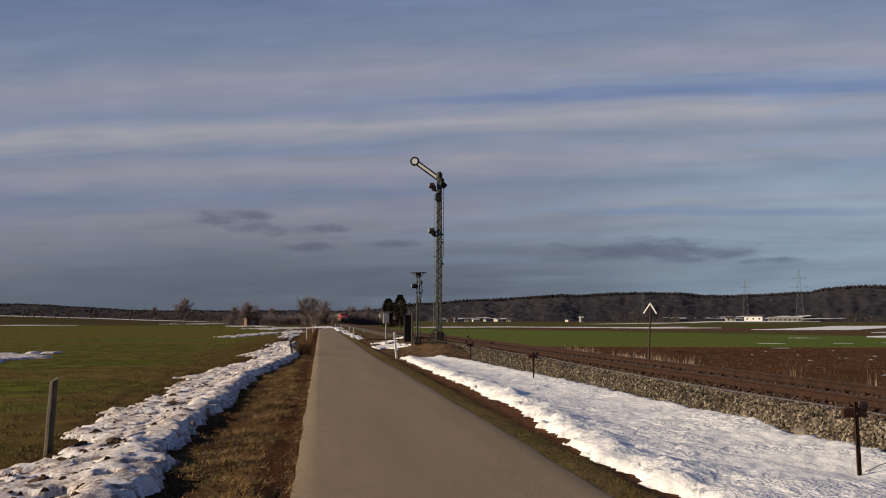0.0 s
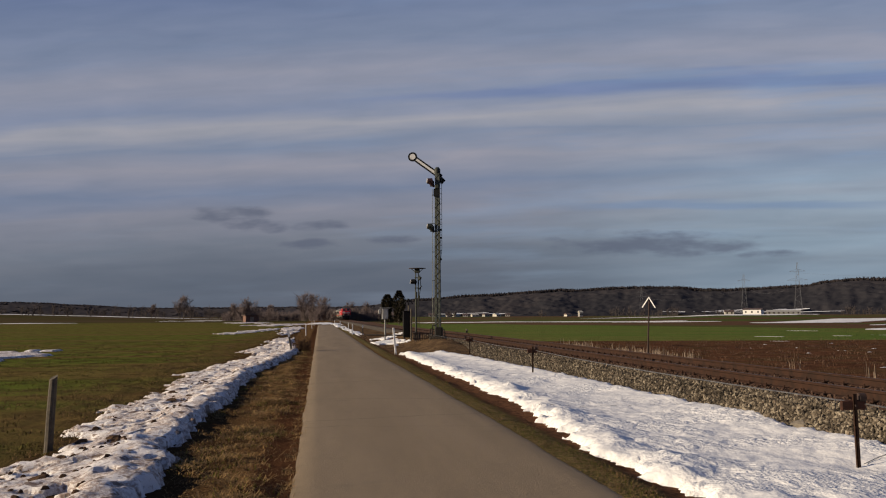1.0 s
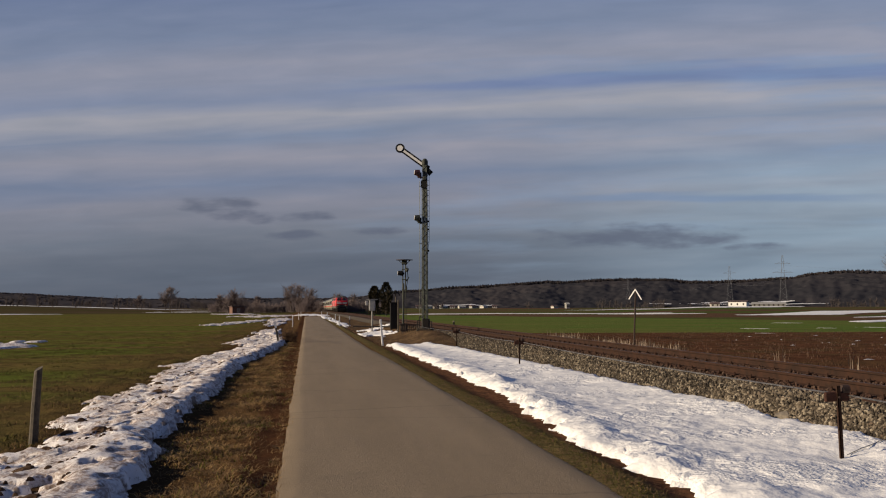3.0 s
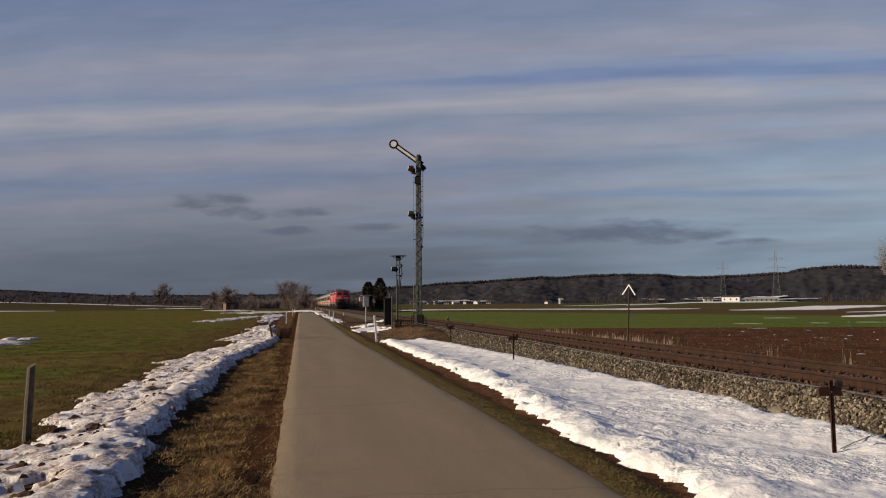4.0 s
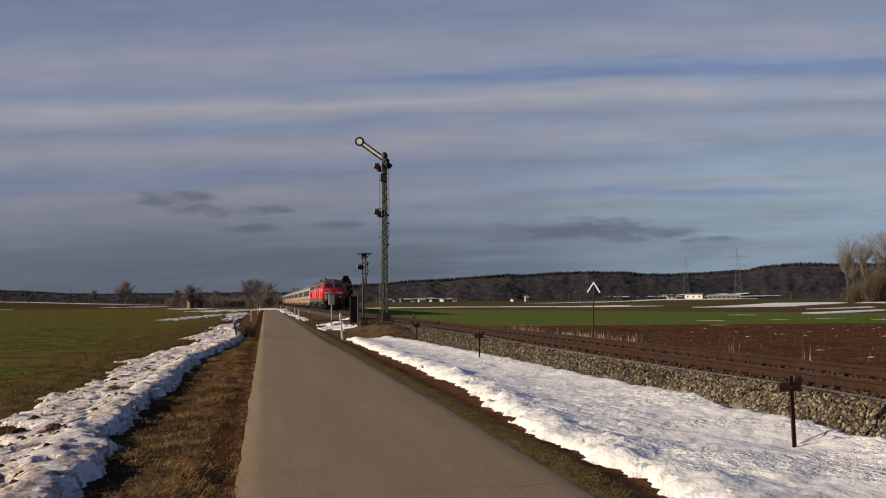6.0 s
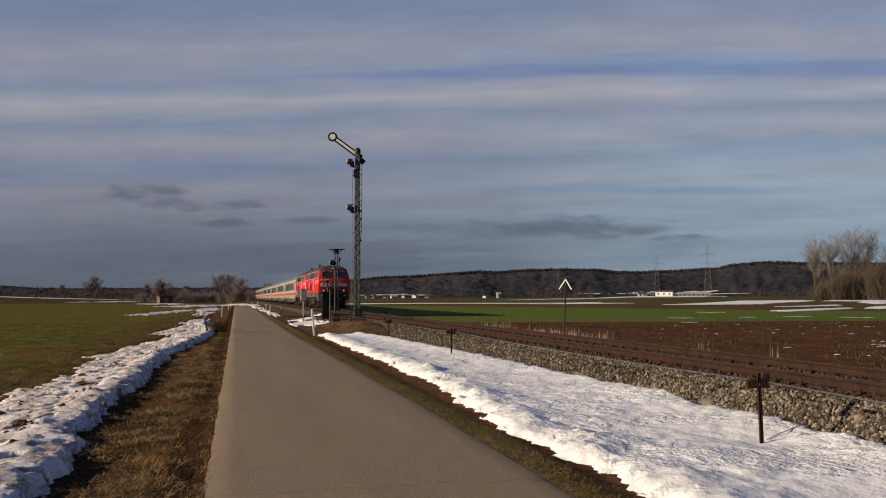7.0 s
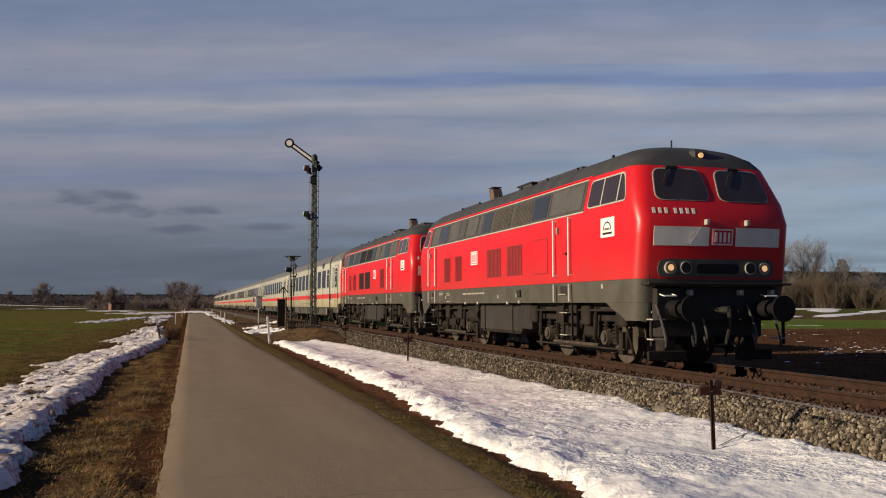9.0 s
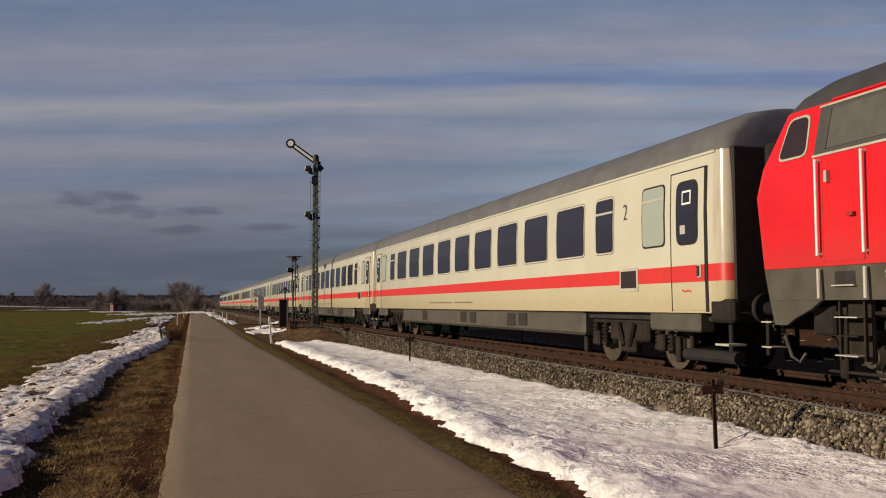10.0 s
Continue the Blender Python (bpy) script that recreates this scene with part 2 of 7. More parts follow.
def paint_snow(n, p):
    big = n.noise(p, 1.3, 5, 0.6)
    crumb = n.noise(p, 13, 3, 0.6)
    c = n.mix(n.step(big, 0.35, 0.7), (0.755, 0.74, 0.71), (0.83, 0.81, 0.77))
    dirt = n.noise(p, 3.3, 6, 0.75)
    c = n.mix(n.math("MULTIPLY", n.step(dirt, 0.62, 0.78), 0.16), c, (0.46, 0.40, 0.34))
    cups = n.noise(p, 6.5, 3, 0.55)
    calm = n.math("MULTIPLY_ADD", n.step(n.noise(p, 0.55, 3, 0.5), 0.42, 0.6), 0.65, 0.35)
    return c, n.math("MULTIPLY", n.math("ADD", cups, n.math("MULTIPLY", crumb, 0.4)), calm), 0.038, 0.65


def paint_dirty_snow(n, p):
    big = n.noise(p, 1.3, 5, 0.6)
    crumb = n.noise(p, 15, 6, 0.75)
    c = n.mix(n.step(big, 0.35, 0.7), (0.72, 0.68, 0.655), (0.85, 0.815, 0.775))
    # earth and dead stalks melted out of the crust
    stain = n.noise(p, 2.4, 4, 0.6)
    grain = n.step(n.noise(p, 27.0, 2, 0.6), 0.40, 0.58)
    c = n.mix(n.math("MULTIPLY", n.math("MULTIPLY", n.step(stain, 0.41, 0.54), n.math("MULTIPLY_ADD", grain, 0.7, 0.3)), 0.75), c, (0.25, 0.165, 0.12))
    spot = n.noise(p, 6.0, 2, 0.5)
    c = n.mix(n.math("MULTIPLY", n.step(spot, 0.585, 0.645), 0.85), c, (0.13, 0.08, 0.05))
    speck = n.noise(p, 19.0, 2, 0.55)
    c = n.mix(n.math("MULTIPLY", n.step(speck, 0.55, 0.66), 0.6), c, (0.30, 0.215, 0.165))
    cups = n.noise(p, 8.0, 3, 0.6)
    return c, n.math("ADD", n.math("MULTIPLY", cups, 0.6), n.math("MULTIPLY", crumb, 0.5)), 0.04, 0.7


def paint_stones(n, p):
    r = n.add("ShaderNodeNewGeometry").outputs["Random Per Island"]
    c = n.ramp(r, [(0.0, (0.020, 0.016, 0.011)), (0.40, (0.070, 0.055, 0.038)), (0.70, (0.130, 0.104, 0.072)), (0.94, (0.28, 0.237, 0.172)), (1.0, (0.11, 0.075, 0.05))])
    sep = n.add("ShaderNodeSeparateXYZ")
    n.plug(sep.inputs[0], p)
    # brake dust and rust near the rails
    d = n.math("ADD", sep.outputs[0], n.math("MULTIPLY", n.noise(p, 3.0, 4), 0.5))
    c = n.mix(n.math("MULTIPLY", n.step(d, 7.6, 7.95), 0.85), c, (0.055, 0.026, 0.016))
    return c, n.noise(p, 60, 4), 0.004, 0.9


def paint_bed(n, p):
    sep = n.add("ShaderNodeSeparateXYZ")
    n.plug(sep.inputs[0], p)
    g = n.noise(p, 16.0, 5, 0.7)
    c = n.mix(n.step(g, 0.35, 0.65), (0.016, 0.013, 0.010), (0.085, 0.07, 0.052))
    d = n.math("ADD", sep.outputs[0], n.math("MULTIPLY", n.noise(p, 3.0, 4), 0.5))
    c = n.mix(n.math("MULTIPLY", n.step(d, 7.55, 7.85), 0.9), c, n.mix(g, (0.03, 0.015, 0.01), (0.075, 0.036, 0.022)))
    return c, g, 0.03


def paint_red(n, p):
    c = n.mix(n.step(n.noise(p, 0.8, 4), 0.3, 0.7), (0.51, 0.009, 0.014), (0.57, 0.012, 0.017))
    sep = n.add("ShaderNodeSeparateXYZ")
    n.plug(sep.inputs[0], p)
    drip = n.noise(n.xyz(n.math("MULTIPLY", sep.outputs[1], 6.0), n.math("MULTIPLY", sep.outputs[2], 0.5)), 1.0, 5, 0.6)
    c = n.mix(n.math("MULTIPLY", n.step(drip, 0.55, 0.8), 0.22), c, (0.28, 0.03, 0.025))
    # road dust thrown up along the lower edge, fine scratches
    dust = n.math("SUBTRACT", 1.0, n.step(n.math("ADD", sep.outputs[2], n.math("MULTIPLY", n.noise(p, 1.6, 5, 0.65), 0.9)), 2.0, 2.7))
    c = n.mix(n.math("MULTIPLY", dust, 0.28), c, (0.26, 0.055, 0.04))
    return c, None, 0.01, n.math("MULTIPLY_ADD", n.noise(p, 3.0, 5), 0.2, 0.28)


def paint_cream(n, p):
    sep = n.add("ShaderNodeSeparateXYZ")
    n.plug(sep.inputs[0], p)
    drip = n.noise(n.xyz(n.math("MULTIPLY", sep.outputs[1], 5.0), n.math("MULTIPLY", sep.outputs[2], 0.6)), 1.0, 5, 0.65)
    c = n.mix(n.step(n.noise(p, 0.7, 4), 0.3, 0.7), (0.428, 0.418, 0.330), (0.470, 0.458, 0.368))
    # the skirt below the stripe is a warmer, slightly darker cream
    c = n.mix(n.math("SUBTRACT", 1.0, n.step(sep.outputs[2], 1.45, 1.47)), c, n.mix(n.noise(p, 1.1, 4), (0.385, 0.355, 0.235), (0.43, 0.40, 0.275)))
    c = n.mix(n.math("MULTIPLY", n.step(drip, 0.55, 0.8), 0.25), c, (0.28, 0.22, 0.13))
    low = n.math("SUBTRACT", 1.0, n.step(n.math("ADD", sep.outputs[2], n.math("MULTIPLY", drip, 0.5)), 1.25, 1.65))
    c = n.mix(n.math("MULTIPLY", low, 0.35), c, (0.30, 0.235, 0.14))
    # rusty soot streaks at the ends
    away = n.math("ABSOLUTE", n.math("SUBTRACT", sep.outputs[1], 13.2))
    end = n.step(n.math("ADD", away, n.math("MULTIPLY", drip, 1.0)), 13.0, 13.75)
    c = n.mix(n.math("MULTIPLY", end, 0.6), c, (0.20, 0.13, 0.065))
    return c, None, 0.01, n.math("MULTIPLY_ADD", n.noise(p, 3.0, 5), 0.18, 0.13)


def paint_forest(n, p):
    sep = n.add("ShaderNodeSeparateXYZ")
    n.plug(sep.inputs[0], p)
    q = n.xyz(sep.outputs[0], n.math("MULTIPLY", sep.outputs[1], 0.45), n.math("MULTIPLY", sep.outputs[2], 4.0))
    # a trace of distance haze is put into these grey-blue wood colours
    c = n.mix(n.step(n.noise(q, 0.006, 5, 0.6), 0.40, 0.60), (0.038, 0.037, 0.041), (0.053, 0.049, 0.051))
    c = n.mix(n.math("MULTIPLY", n.step(n.noise(q, 0.0035, 5, 0.6), 0.54, 0.64), 0.7), c, (0.064, 0.056, 0.055))
    # bare broadleaf woods on the low western end
    c = n.mix(n.math("SUBTRACT", 1.0, n.step(sep.outputs[0], -80.0, 180.0)), c, n.mix(n.noise(q, 0.02, 4), (0.050, 0.045, 0.047), (0.070, 0.062, 0.062)))
    fine = n.noise(q, 0.06, 5, 0.65)
    return n.mix(n.math("MULTIPLY", n.step(fine, 0.42, 0.66), 0.35), c, (0.026, 0.026, 0.029)), fine, 1.0


M = {
    "asphalt": material("asphalt", paint_asphalt, 0.95, spec=0.12),
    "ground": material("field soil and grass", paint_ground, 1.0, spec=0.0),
    "snow": material("old snow", paint_snow, 0.65, spec=0.3),
    "dirty": material("dirty snow", paint_dirty_snow, 0.7, spec=0.3),
    "stones": material("ballast stones", paint_stones, 0.9, spec=0.25),
    "bed": material("ballast bed", paint_bed, 0.95, spec=0.2),
    "clod": mottled("damp brown earth", (0.095, 0.058, 0.034), (0.05, 0.03, 0.019), 12.0, 0.95, bump=0.004, spec=0.1),
    "sleeper": mottled("rusty brown sleeper", (0.040, 0.021, 0.014), (0.024, 0.014, 0.010), 5.0, 0.9, bump=0.004, spec=0.15),
    "rust": mottled("rusty steel", (0.042, 0.020, 0.012), (0.023, 0.013, 0.009), 6.0, 0.85, 0.0, 0.003, spec=0.15),
    "railtop": mottled("worn rail head", (0.085, 0.048, 0.033), (0.06, 0.034, 0.024), 3.0, 0.6, 0.3),
    "paleclip": mottled("pale clip highlight", (0.20, 0.14, 0.11), (0.12, 0.08, 0.06), 9.0, 0.6),
    "redrust": mottled("bright red rust", (0.085, 0.036, 0.023), (0.04, 0.020, 0.014), 14.0, 0.85, bump=0.002, spec=0.15),
    "darkrust": mottled("dark rusty iron", (0.05, 0.026, 0.018), (0.03, 0.018, 0.013), 12.0, 0.8, 0.2, 0.002),
    "wire": mottled("galvanised wire", (0.26, 0.26, 0.25), (0.17, 0.17, 0.17), 8.0, 0.45, 0.7),
    "wood": mottled("weathered wood", (0.105, 0.085, 0.06), (0.05, 0.04, 0.028), 14.0, 0.9, bump=0.006),
    "hutwood": mottled("red-brown hut boards", (0.17, 0.085, 0.055), (0.11, 0.058, 0.04), 1.5, 0.85),
    "white": mottled("white paint", (0.78, 0.77, 0.74), (0.66, 0.64, 0.60), 5.0, 0.55),
    "black": mottled("black paint", (0.008, 0.008, 0.008), (0.012, 0.012, 0.012), 5.0, 0.6, spec=0.2),
    "mast": mottled("dark green mast paint", (0.030, 0.038, 0.024), (0.014, 0.014, 0.011), 9.0, 0.7, 0.1, 0.002),
    # paler copy of the mast paint: sun on the irons put into colour
    "mastpost": mottled("sunlit-toned grey-green corner iron", (0.13, 0.14, 0.11), (0.045, 0.05, 0.036), 7.0, 0.6, 0.2, 0.002),
    "greybox": mottled("grey cabinet paint", (0.30, 0.30, 0.27), (0.22, 0.21, 0.19), 4.0, 0.6),
    "palebox": mottled("pale weathered cabinet paint", (0.46, 0.45, 0.41), (0.34, 0.33, 0.29), 4.0, 0.6),
    "brownbox": mottled("dark brown paint", (0.014, 0.011, 0.009), (0.009, 0.008, 0.007), 6.0, 0.7, spec=0.2),
    "redlamp": mottled("faded red enamel", (0.06, 0.018, 0.017), (0.03, 0.013, 0.012), 6.0, 0.5),
    "red": material("traffic red paint", paint_red, 0.35, spec=0.35),
    "cream": material("cream coach paint", paint_cream, 0.25, spec=0.6),
    "stripe": mottled("red stripe paint", (0.52, 0.025, 0.022), (0.45, 0.028, 0.024), 3.0, 0.45),
    "frame": mottled("dusty grey frame paint", (0.084, 0.078, 0.062), (0.060, 0.054, 0.042), 2.5, 0.36),
    "locoroof": mottled("sooty grey roof paint", (0.042, 0.041, 0.040), (0.027, 0.026, 0.025), 2.5, 0.7),
    "coachroof": mottled("grey coach roof", (0.115, 0.115, 0.115), (0.085, 0.083, 0.08), 2.0, 0.6),
    "band": mottled("grey window band", (0.060, 0.058, 0.051), (0.044, 0.042, 0.037), 2.0, 0.5),
    "louvre": mottled("louvre panel", (0.076, 0.073, 0.065), (0.056, 0.053, 0.046), 4.0, 0.6),
    "under": mottled("dusty brown running gear", (0.027, 0.0205, 0.0155), (0.012, 0.0095, 0.008), 3.0, 0.9, 0.1, 0.003, 25, 0.25),
    "underdark": mottled("black oily steel", (0.026, 0.023, 0.020), (0.015, 0.013, 0.011), 5.0, 0.7, 0.0, spec=0.3),
    "chrome": mottled("polished steel", (0.72, 0.72, 0.70), (0.6, 0.6, 0.58), 5.0, 0.25, 0.9),
    "rubber": mottled("black rubber", (0.012, 0.012, 0.012), (0.02, 0.019, 0.018), 6.0, 0.85, spec=0.25),
    "silver": mottled("pale grey paint", (0.40, 0.385, 0.33), (0.32, 0.30, 0.25), 4.0, 0.55),
    "hood": mottled("sooty exhaust hood", (0.13, 0.085, 0.055), (0.06, 0.042, 0.032), 5.0, 0.7),
    "bark": mottled("grey brown bark", (0.085, 0.066, 0.052), (0.05, 0.039, 0.031), 3.0, 0.9),
    "twig": mottled("bare twigs", (0.105, 0.084, 0.068), (0.07, 0.055, 0.046), 0.5, 0.9),
    "shrub": mottled("bare shrub twigs", (0.088, 0.066, 0.040), (0.056, 0.042, 0.027), 0.4, 0.9),
    "greytwig": mottled("pale grey twigs", (0.165, 0.148, 0.132), (0.115, 0.102, 0.092), 0.5, 0.9),
    # paler than near twigs: distance haze put into the colour
    "fartwig": mottled("pale brown twigs", (0.135, 0.10, 0.094), (0.10, 0.075, 0.072), 0.4, 0.9),
    "needles": mottled("dark conifer needles", (0.038, 0.034, 0.022), (0.054, 0.044, 0.028), 1.2, 1.0, spec=0.0),
    "forest": material("wooded hillside", paint_forest, 1.0, spec=0.0),
    "drygrass": mottled("dead grass", (0.385, 0.243, 0.10), (0.105, 0.062, 0.03), 1.9, 0.95, spec=0.1),
    "greengrass": mottled("dull green grass", (0.075, 0.078, 0.012), (0.09, 0.07, 0.016), 3.0, 0.95, spec=0.1),
    "reed": mottled("pale dry reed", (0.33, 0.26, 0.19), (0.19, 0.14, 0.095), 3.0, 0.9),
    "rooftile": mottled("dull roof tiles", (0.10, 0.06, 0.05), (0.07, 0.05, 0.045), 1.0, 0.8),
    "plaster": mottled("white plaster", (0.55, 0.51, 0.44), (0.42, 0.39, 0.34), 1.0, 0.8),
    "pylon": mottled("galvanised lattice", (0.14, 0.145, 0.155), (0.11, 0.115, 0.125), 0.5, 0.8),
    "palestripe": mottled("pale grey front stripe", (0.74, 0.72, 0.63), (0.65, 0.63, 0.54), 4.0, 0.5),
    "headlight": glow("warm headlight", (1.0, 0.58, 0.26), 0.5),
}


def glass(name, tint, rough=0.08, spec=0.5):
    m = bpy.data.materials.new(name)
    m.use_nodes = True
    b = m.node_tree.nodes["Principled BSDF"]
    b.inputs["Base Color"].default_value = (*tint, 1)
    b.inputs["Roughness"].default_value = rough
    b.inputs["Specular IOR Level"].default_value = spec
    return m


M["glass"] = glass("dark tinted glass", (0.030, 0.021, 0.020), 0.05, 0.45)
M["coachglass"] = glass("tinted coach glass", (0.018, 0.017, 0.026), 0.08, 0.4)
M["paleglass"] = glass("frosted glass", (0.27, 0.31, 0.27), 0.3)


# ---- mesh helpers ----
def part(name, bm, mat, parent=None, label="", smooth=False):
    me = bpy.data.meshes.new(name)
    bmesh.ops.recalc_face_normals(bm, faces=bm.faces)
    bm.to_mesh(me)
    bm.free()
    if smooth:
        for f in me.polygons:
            f.use_smooth = True
        me.set_sharp_from_angle(angle=radians(35))
    me.materials.append(M[mat])
    ob = new(name, me)
    if parent is not None:
        ob.parent = parent
    if label:
        ob["label"] = label
    return ob


def thing(name, label, category, group="", kind="", at=None):
    ob = new(name)
    if at is not None:
        ob.matrix_basis = at
    return tagged(ob, label, category, group, kind)


def box(bm, x0, x1, y0, y1, z0, z1, bevel=0.0):
    got = bmesh.ops.create_cube(bm, size=1.0, matrix=Matrix.Translation(((x0 + x1) / 2, (y0 + y1) / 2, (z0 + z1) / 2)) @ Matrix.Diagonal((x1 - x0, y1 - y0, z1 - z0, 1)))
    if bevel:
        edges = {e for v in got["verts"] for e in v.link_edges}
        bmesh.ops.bevel(bm, geom=list(edges), offset=bevel, segments=1, affect="EDGES")
    return bm


def boxes(*rows, bevel=0.0):
    bm = bmesh.new()
    for r in rows:
        box(bm, *r, bevel=bevel)
    return bm


def rod(bm, a, b, r0, r1=None, seg=6):
    a, b = Vector(a), Vector(b)
    d = b - a
    m = Matrix.Translation((a + b) / 2) @ d.to_track_quat("Z", "Y").to_matrix().to_4x4()
    bmesh.ops.create_cone(bm, cap_ends=True, segments=seg, radius1=r0, radius2=r0 if r1 is None else r1, depth=d.length, matrix=m)
    return bm


def tube(pts, r, seg=6):
    """One bent pipe through the points."""
    bm = bmesh.new()
    rings = []
    for i, p in enumerate(pts):
        d = (Vector(pts[min(i + 1, len(pts) - 1)]) - Vector(pts[max(i - 1, 0)])).normalized()
        u = d.cross(Vector((0.31, 0.9, 0.3))).normalized()
        w = d.cross(u)
        rings.append([bm.verts.new(Vector(p) + (u * math.cos(2 * math.pi * k / seg) + w * math.sin(2 * math.pi * k / seg)) * r) for k in range(seg)])
    for a, b in zip(rings, rings[1:]):
        for k in range(seg):
            bm.faces.new((a[k], a[(k + 1) % seg], b[(k + 1) % seg], b[k]))
    bm.faces.new(rings[0][::-1])
    bm.faces.new(rings[-1])
    return bm


def rods(*rows, seg=6):
    bm = bmesh.new()
    for r in rows:
        rod(bm, *r, seg=seg)
    return bm


def raw(name, verts, faces, mat, parent=None, label="", smooth=False):
    me = bpy.data.meshes.new(name)
    me.from_pydata(verts, [], faces)
    me.materials.append(M[mat])
    if smooth:
        for f in me.polygons:
            f.use_smooth = True
    me.update()
    ob = new(name, me)
    if parent is not None:
        ob.parent = parent
    if label:
        ob["label"] = label
    return ob


def fbm(x, y, s, o=0.0):
    return noise.fractal(Vector((x * s, y * s, o)), 1.0, 2.0, 4)


def smooth01(a, b, v):
    t = min(1.0, max(0.0, (v - a) / (b - a)))
    return t * t * (3 - 2 * t)


# ---- ground ----
def ground_z(x, y):
    """Height of the land: verges, the railway's low bank, fields that rise far off to the right."""
    z = -0.025 - 0.115 * smooth01(2.85, 3.55, x) - 0.04 * smooth01(-0.5, -1.5, x) - 0.03 * math.exp(-((x + 0.42) / 0.13) ** 2) - 0.12 * smooth01(-1.0, -4.5, x) - 0.12 * smooth01(10.5, 13.0, x)
    if -6 < x < 14 and y < 160:
        z += (0.035 * fbm(x, y, 0.9) + (0.055 * fbm(x, y, 2.4, 6.0) if x < -0.5 else 0.0)) * (1 if x < -0.4 or x > 2.9 else 0)
    # bank on which the signals stand
    z += 0.5 * math.exp(-((x - 6.5) / 1.3) ** 2) * smooth01(39.0, 46.0, y) * (1 - smooth01(66.0, 90.0, y))
    far = math.hypot(x, y)
    rise = smooth01(0.3, 0.5, x / y) if y > 1 else 0.0
    z += smooth01(180, 900, far) * 0.9 * smooth01(5, 120, x) * (1 - rise) + 1.55 * smooth01(165, 345, far) * rise
    z += smooth01(300, 900, far) * 1.4 * smooth01(0, -120, x)
    if y > 1 and x < 0:
        z += 3.3 * smooth01(320, 680, far) * smooth01(-0.10, -0.36, x / y)
    if far > 60:
        z += min(0.6, (far - 60) / 400) * fbm(x, y, 0.008, 3.0)
    if -0.45 < x < 3.0:
        z = min(z, -0.035)
    return z


def spread(a, b, step, out_lo, out_hi, grow):
    """Coordinates dense from a to b that widen outwards to the limits."""
    mids = list(np.arange(a, b + 1e-6, step))
    lo, hi, s = [], [], step
    v = a
    while v > out_lo:
        s *= grow
        v -= s
        lo.append(max(v, out_lo))
    v, s = b, step
    while v < out_hi:
        s *= grow
        v += s
        hi.append(min(v, out_hi))
    return lo[::-1] + mids + hi


def sheet(xs, ys, zfun):
    verts = [(x, y, zfun(x, y)) for y in ys for x in xs]
    w = len(xs)
    faces = [(j * w + i, j * w + i + 1, (j + 1) * w + i + 1, (j + 1) * w + i) for j in range(len(ys) - 1) for i in range(w - 1)]
    return verts, faces


GX = spread(-6, 13, 0.16, -3200, 3200, 1.12)
GY = spread(4, 32, 0.17, -400, 4200, 1.05)
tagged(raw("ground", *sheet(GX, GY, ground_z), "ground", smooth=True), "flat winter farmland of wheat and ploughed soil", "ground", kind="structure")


ROAD_SLIM = [(-40, 0.12), (14, 0.12), (28, 0.2), (36, 0.34), (50, 0.34), (80, 0.26), (170, 0.3)]


def lerp_rows(rows, y):
    for (ya, a), (yb, b) in zip(rows, rows[1:]):
        if y <= yb:
            return a + (b - a) * max(0.0, (y - ya) / (yb - ya))
    return rows[-1][1]


def road():
    xs = [-0.26, -0.2, 0.0, 0.5, 1.26, 2.0, 2.55, 2.76, 2.88]
    ys = spread(-6, 60, 0.4, -40, 170, 1.1)

    def place(x, y):
        edge = 0.03 * fbm(x, y, 0.5, 7.0) + 0.012 * fbm(x, y, 2.5, 9.0)
        return edge if x < 0 or x > 2.7 else 0.0
    verts, faces = [], []
    for y in ys:
        for i, x in enumerate(xs):
            drop = -0.045 if i in (0, len(xs) - 1) else 0.015 * (1 - ((x - 1.26) / 1.5) ** 2) - 0.01
            slim = lerp_rows(ROAD_SLIM, y) * smooth01(0.5, 2.55, x)
            verts.append((x - slim + place(x, y), y, drop))
    w = len(xs)
    faces = [(j * w + i, j * w + i + 1, (j + 1) * w + i + 1, (j + 1) * w + i) for j in range(len(ys) - 1) for i in range(w - 1)]
    tagged(raw("road", verts, faces, "asphalt", smooth=True), "narrow worn grey asphalt farm road", "road", kind="structure")


road()


# ---- snow ----
def snow_patch(name, x0, x1, y0, y1, mask, thick, mat, label, step=0.12, stepy=None, rough=0.05, kind="stuff", slim=None, edge=None):
    """A bank of old snow: mask(x, y) > 0 inside, growing inwards in metres; thick is its height."""
    stepy = stepy or step
    xs, ys = np.arange(x0, x1, step), np.arange(y0, y1, stepy)
    idx, verts, faces, h = {}, [], [], {}
    for j, y in enumerate(ys):
        for i, x in enumerate(xs):
            h[i, j] = mask(x, y)

    def vert(i, j):
        if (i, j) not in idx:
            x, y, m = xs[i], ys[j], h[i, j]
            z = ground_z(x, y)
            k = slim(x, y) if slim else 1.0
            rise = thick * k * min(1.0, max(0.0, m) / (edge or thick * 1.2)) ** (0.7 if edge else 0.5) if m > 0 else -0.06
            z += rise + rough * (0.4 * fbm(x, y, 1.5, 1.0) + 0.5 * fbm(x, y, 4.5, 4.0) + 0.3 * fbm(x, y, 9.0, 9.0)) * (0.35 + 0.65 * k) * (1 if m > 0 else 0)
            idx[i, j] = len(verts)
            verts.append((x + 0.3 * step * fbm(x, y, 9.0, 2.0), y + 0.3 * step * fbm(x, y, 9.0, 8.0), z))
        return idx[i, j]
    for j in range(len(ys) - 1):
        for i in range(len(xs) - 1):
            q = [(i, j), (i + 1, j), (i + 1, j + 1), (i, j + 1)]
            if max(h[k] for k in q) > 0:
                faces.append([vert(*k) for k in q])
    return tagged(raw(name, verts, faces, mat, smooth=True), label, "snow", kind=kind)


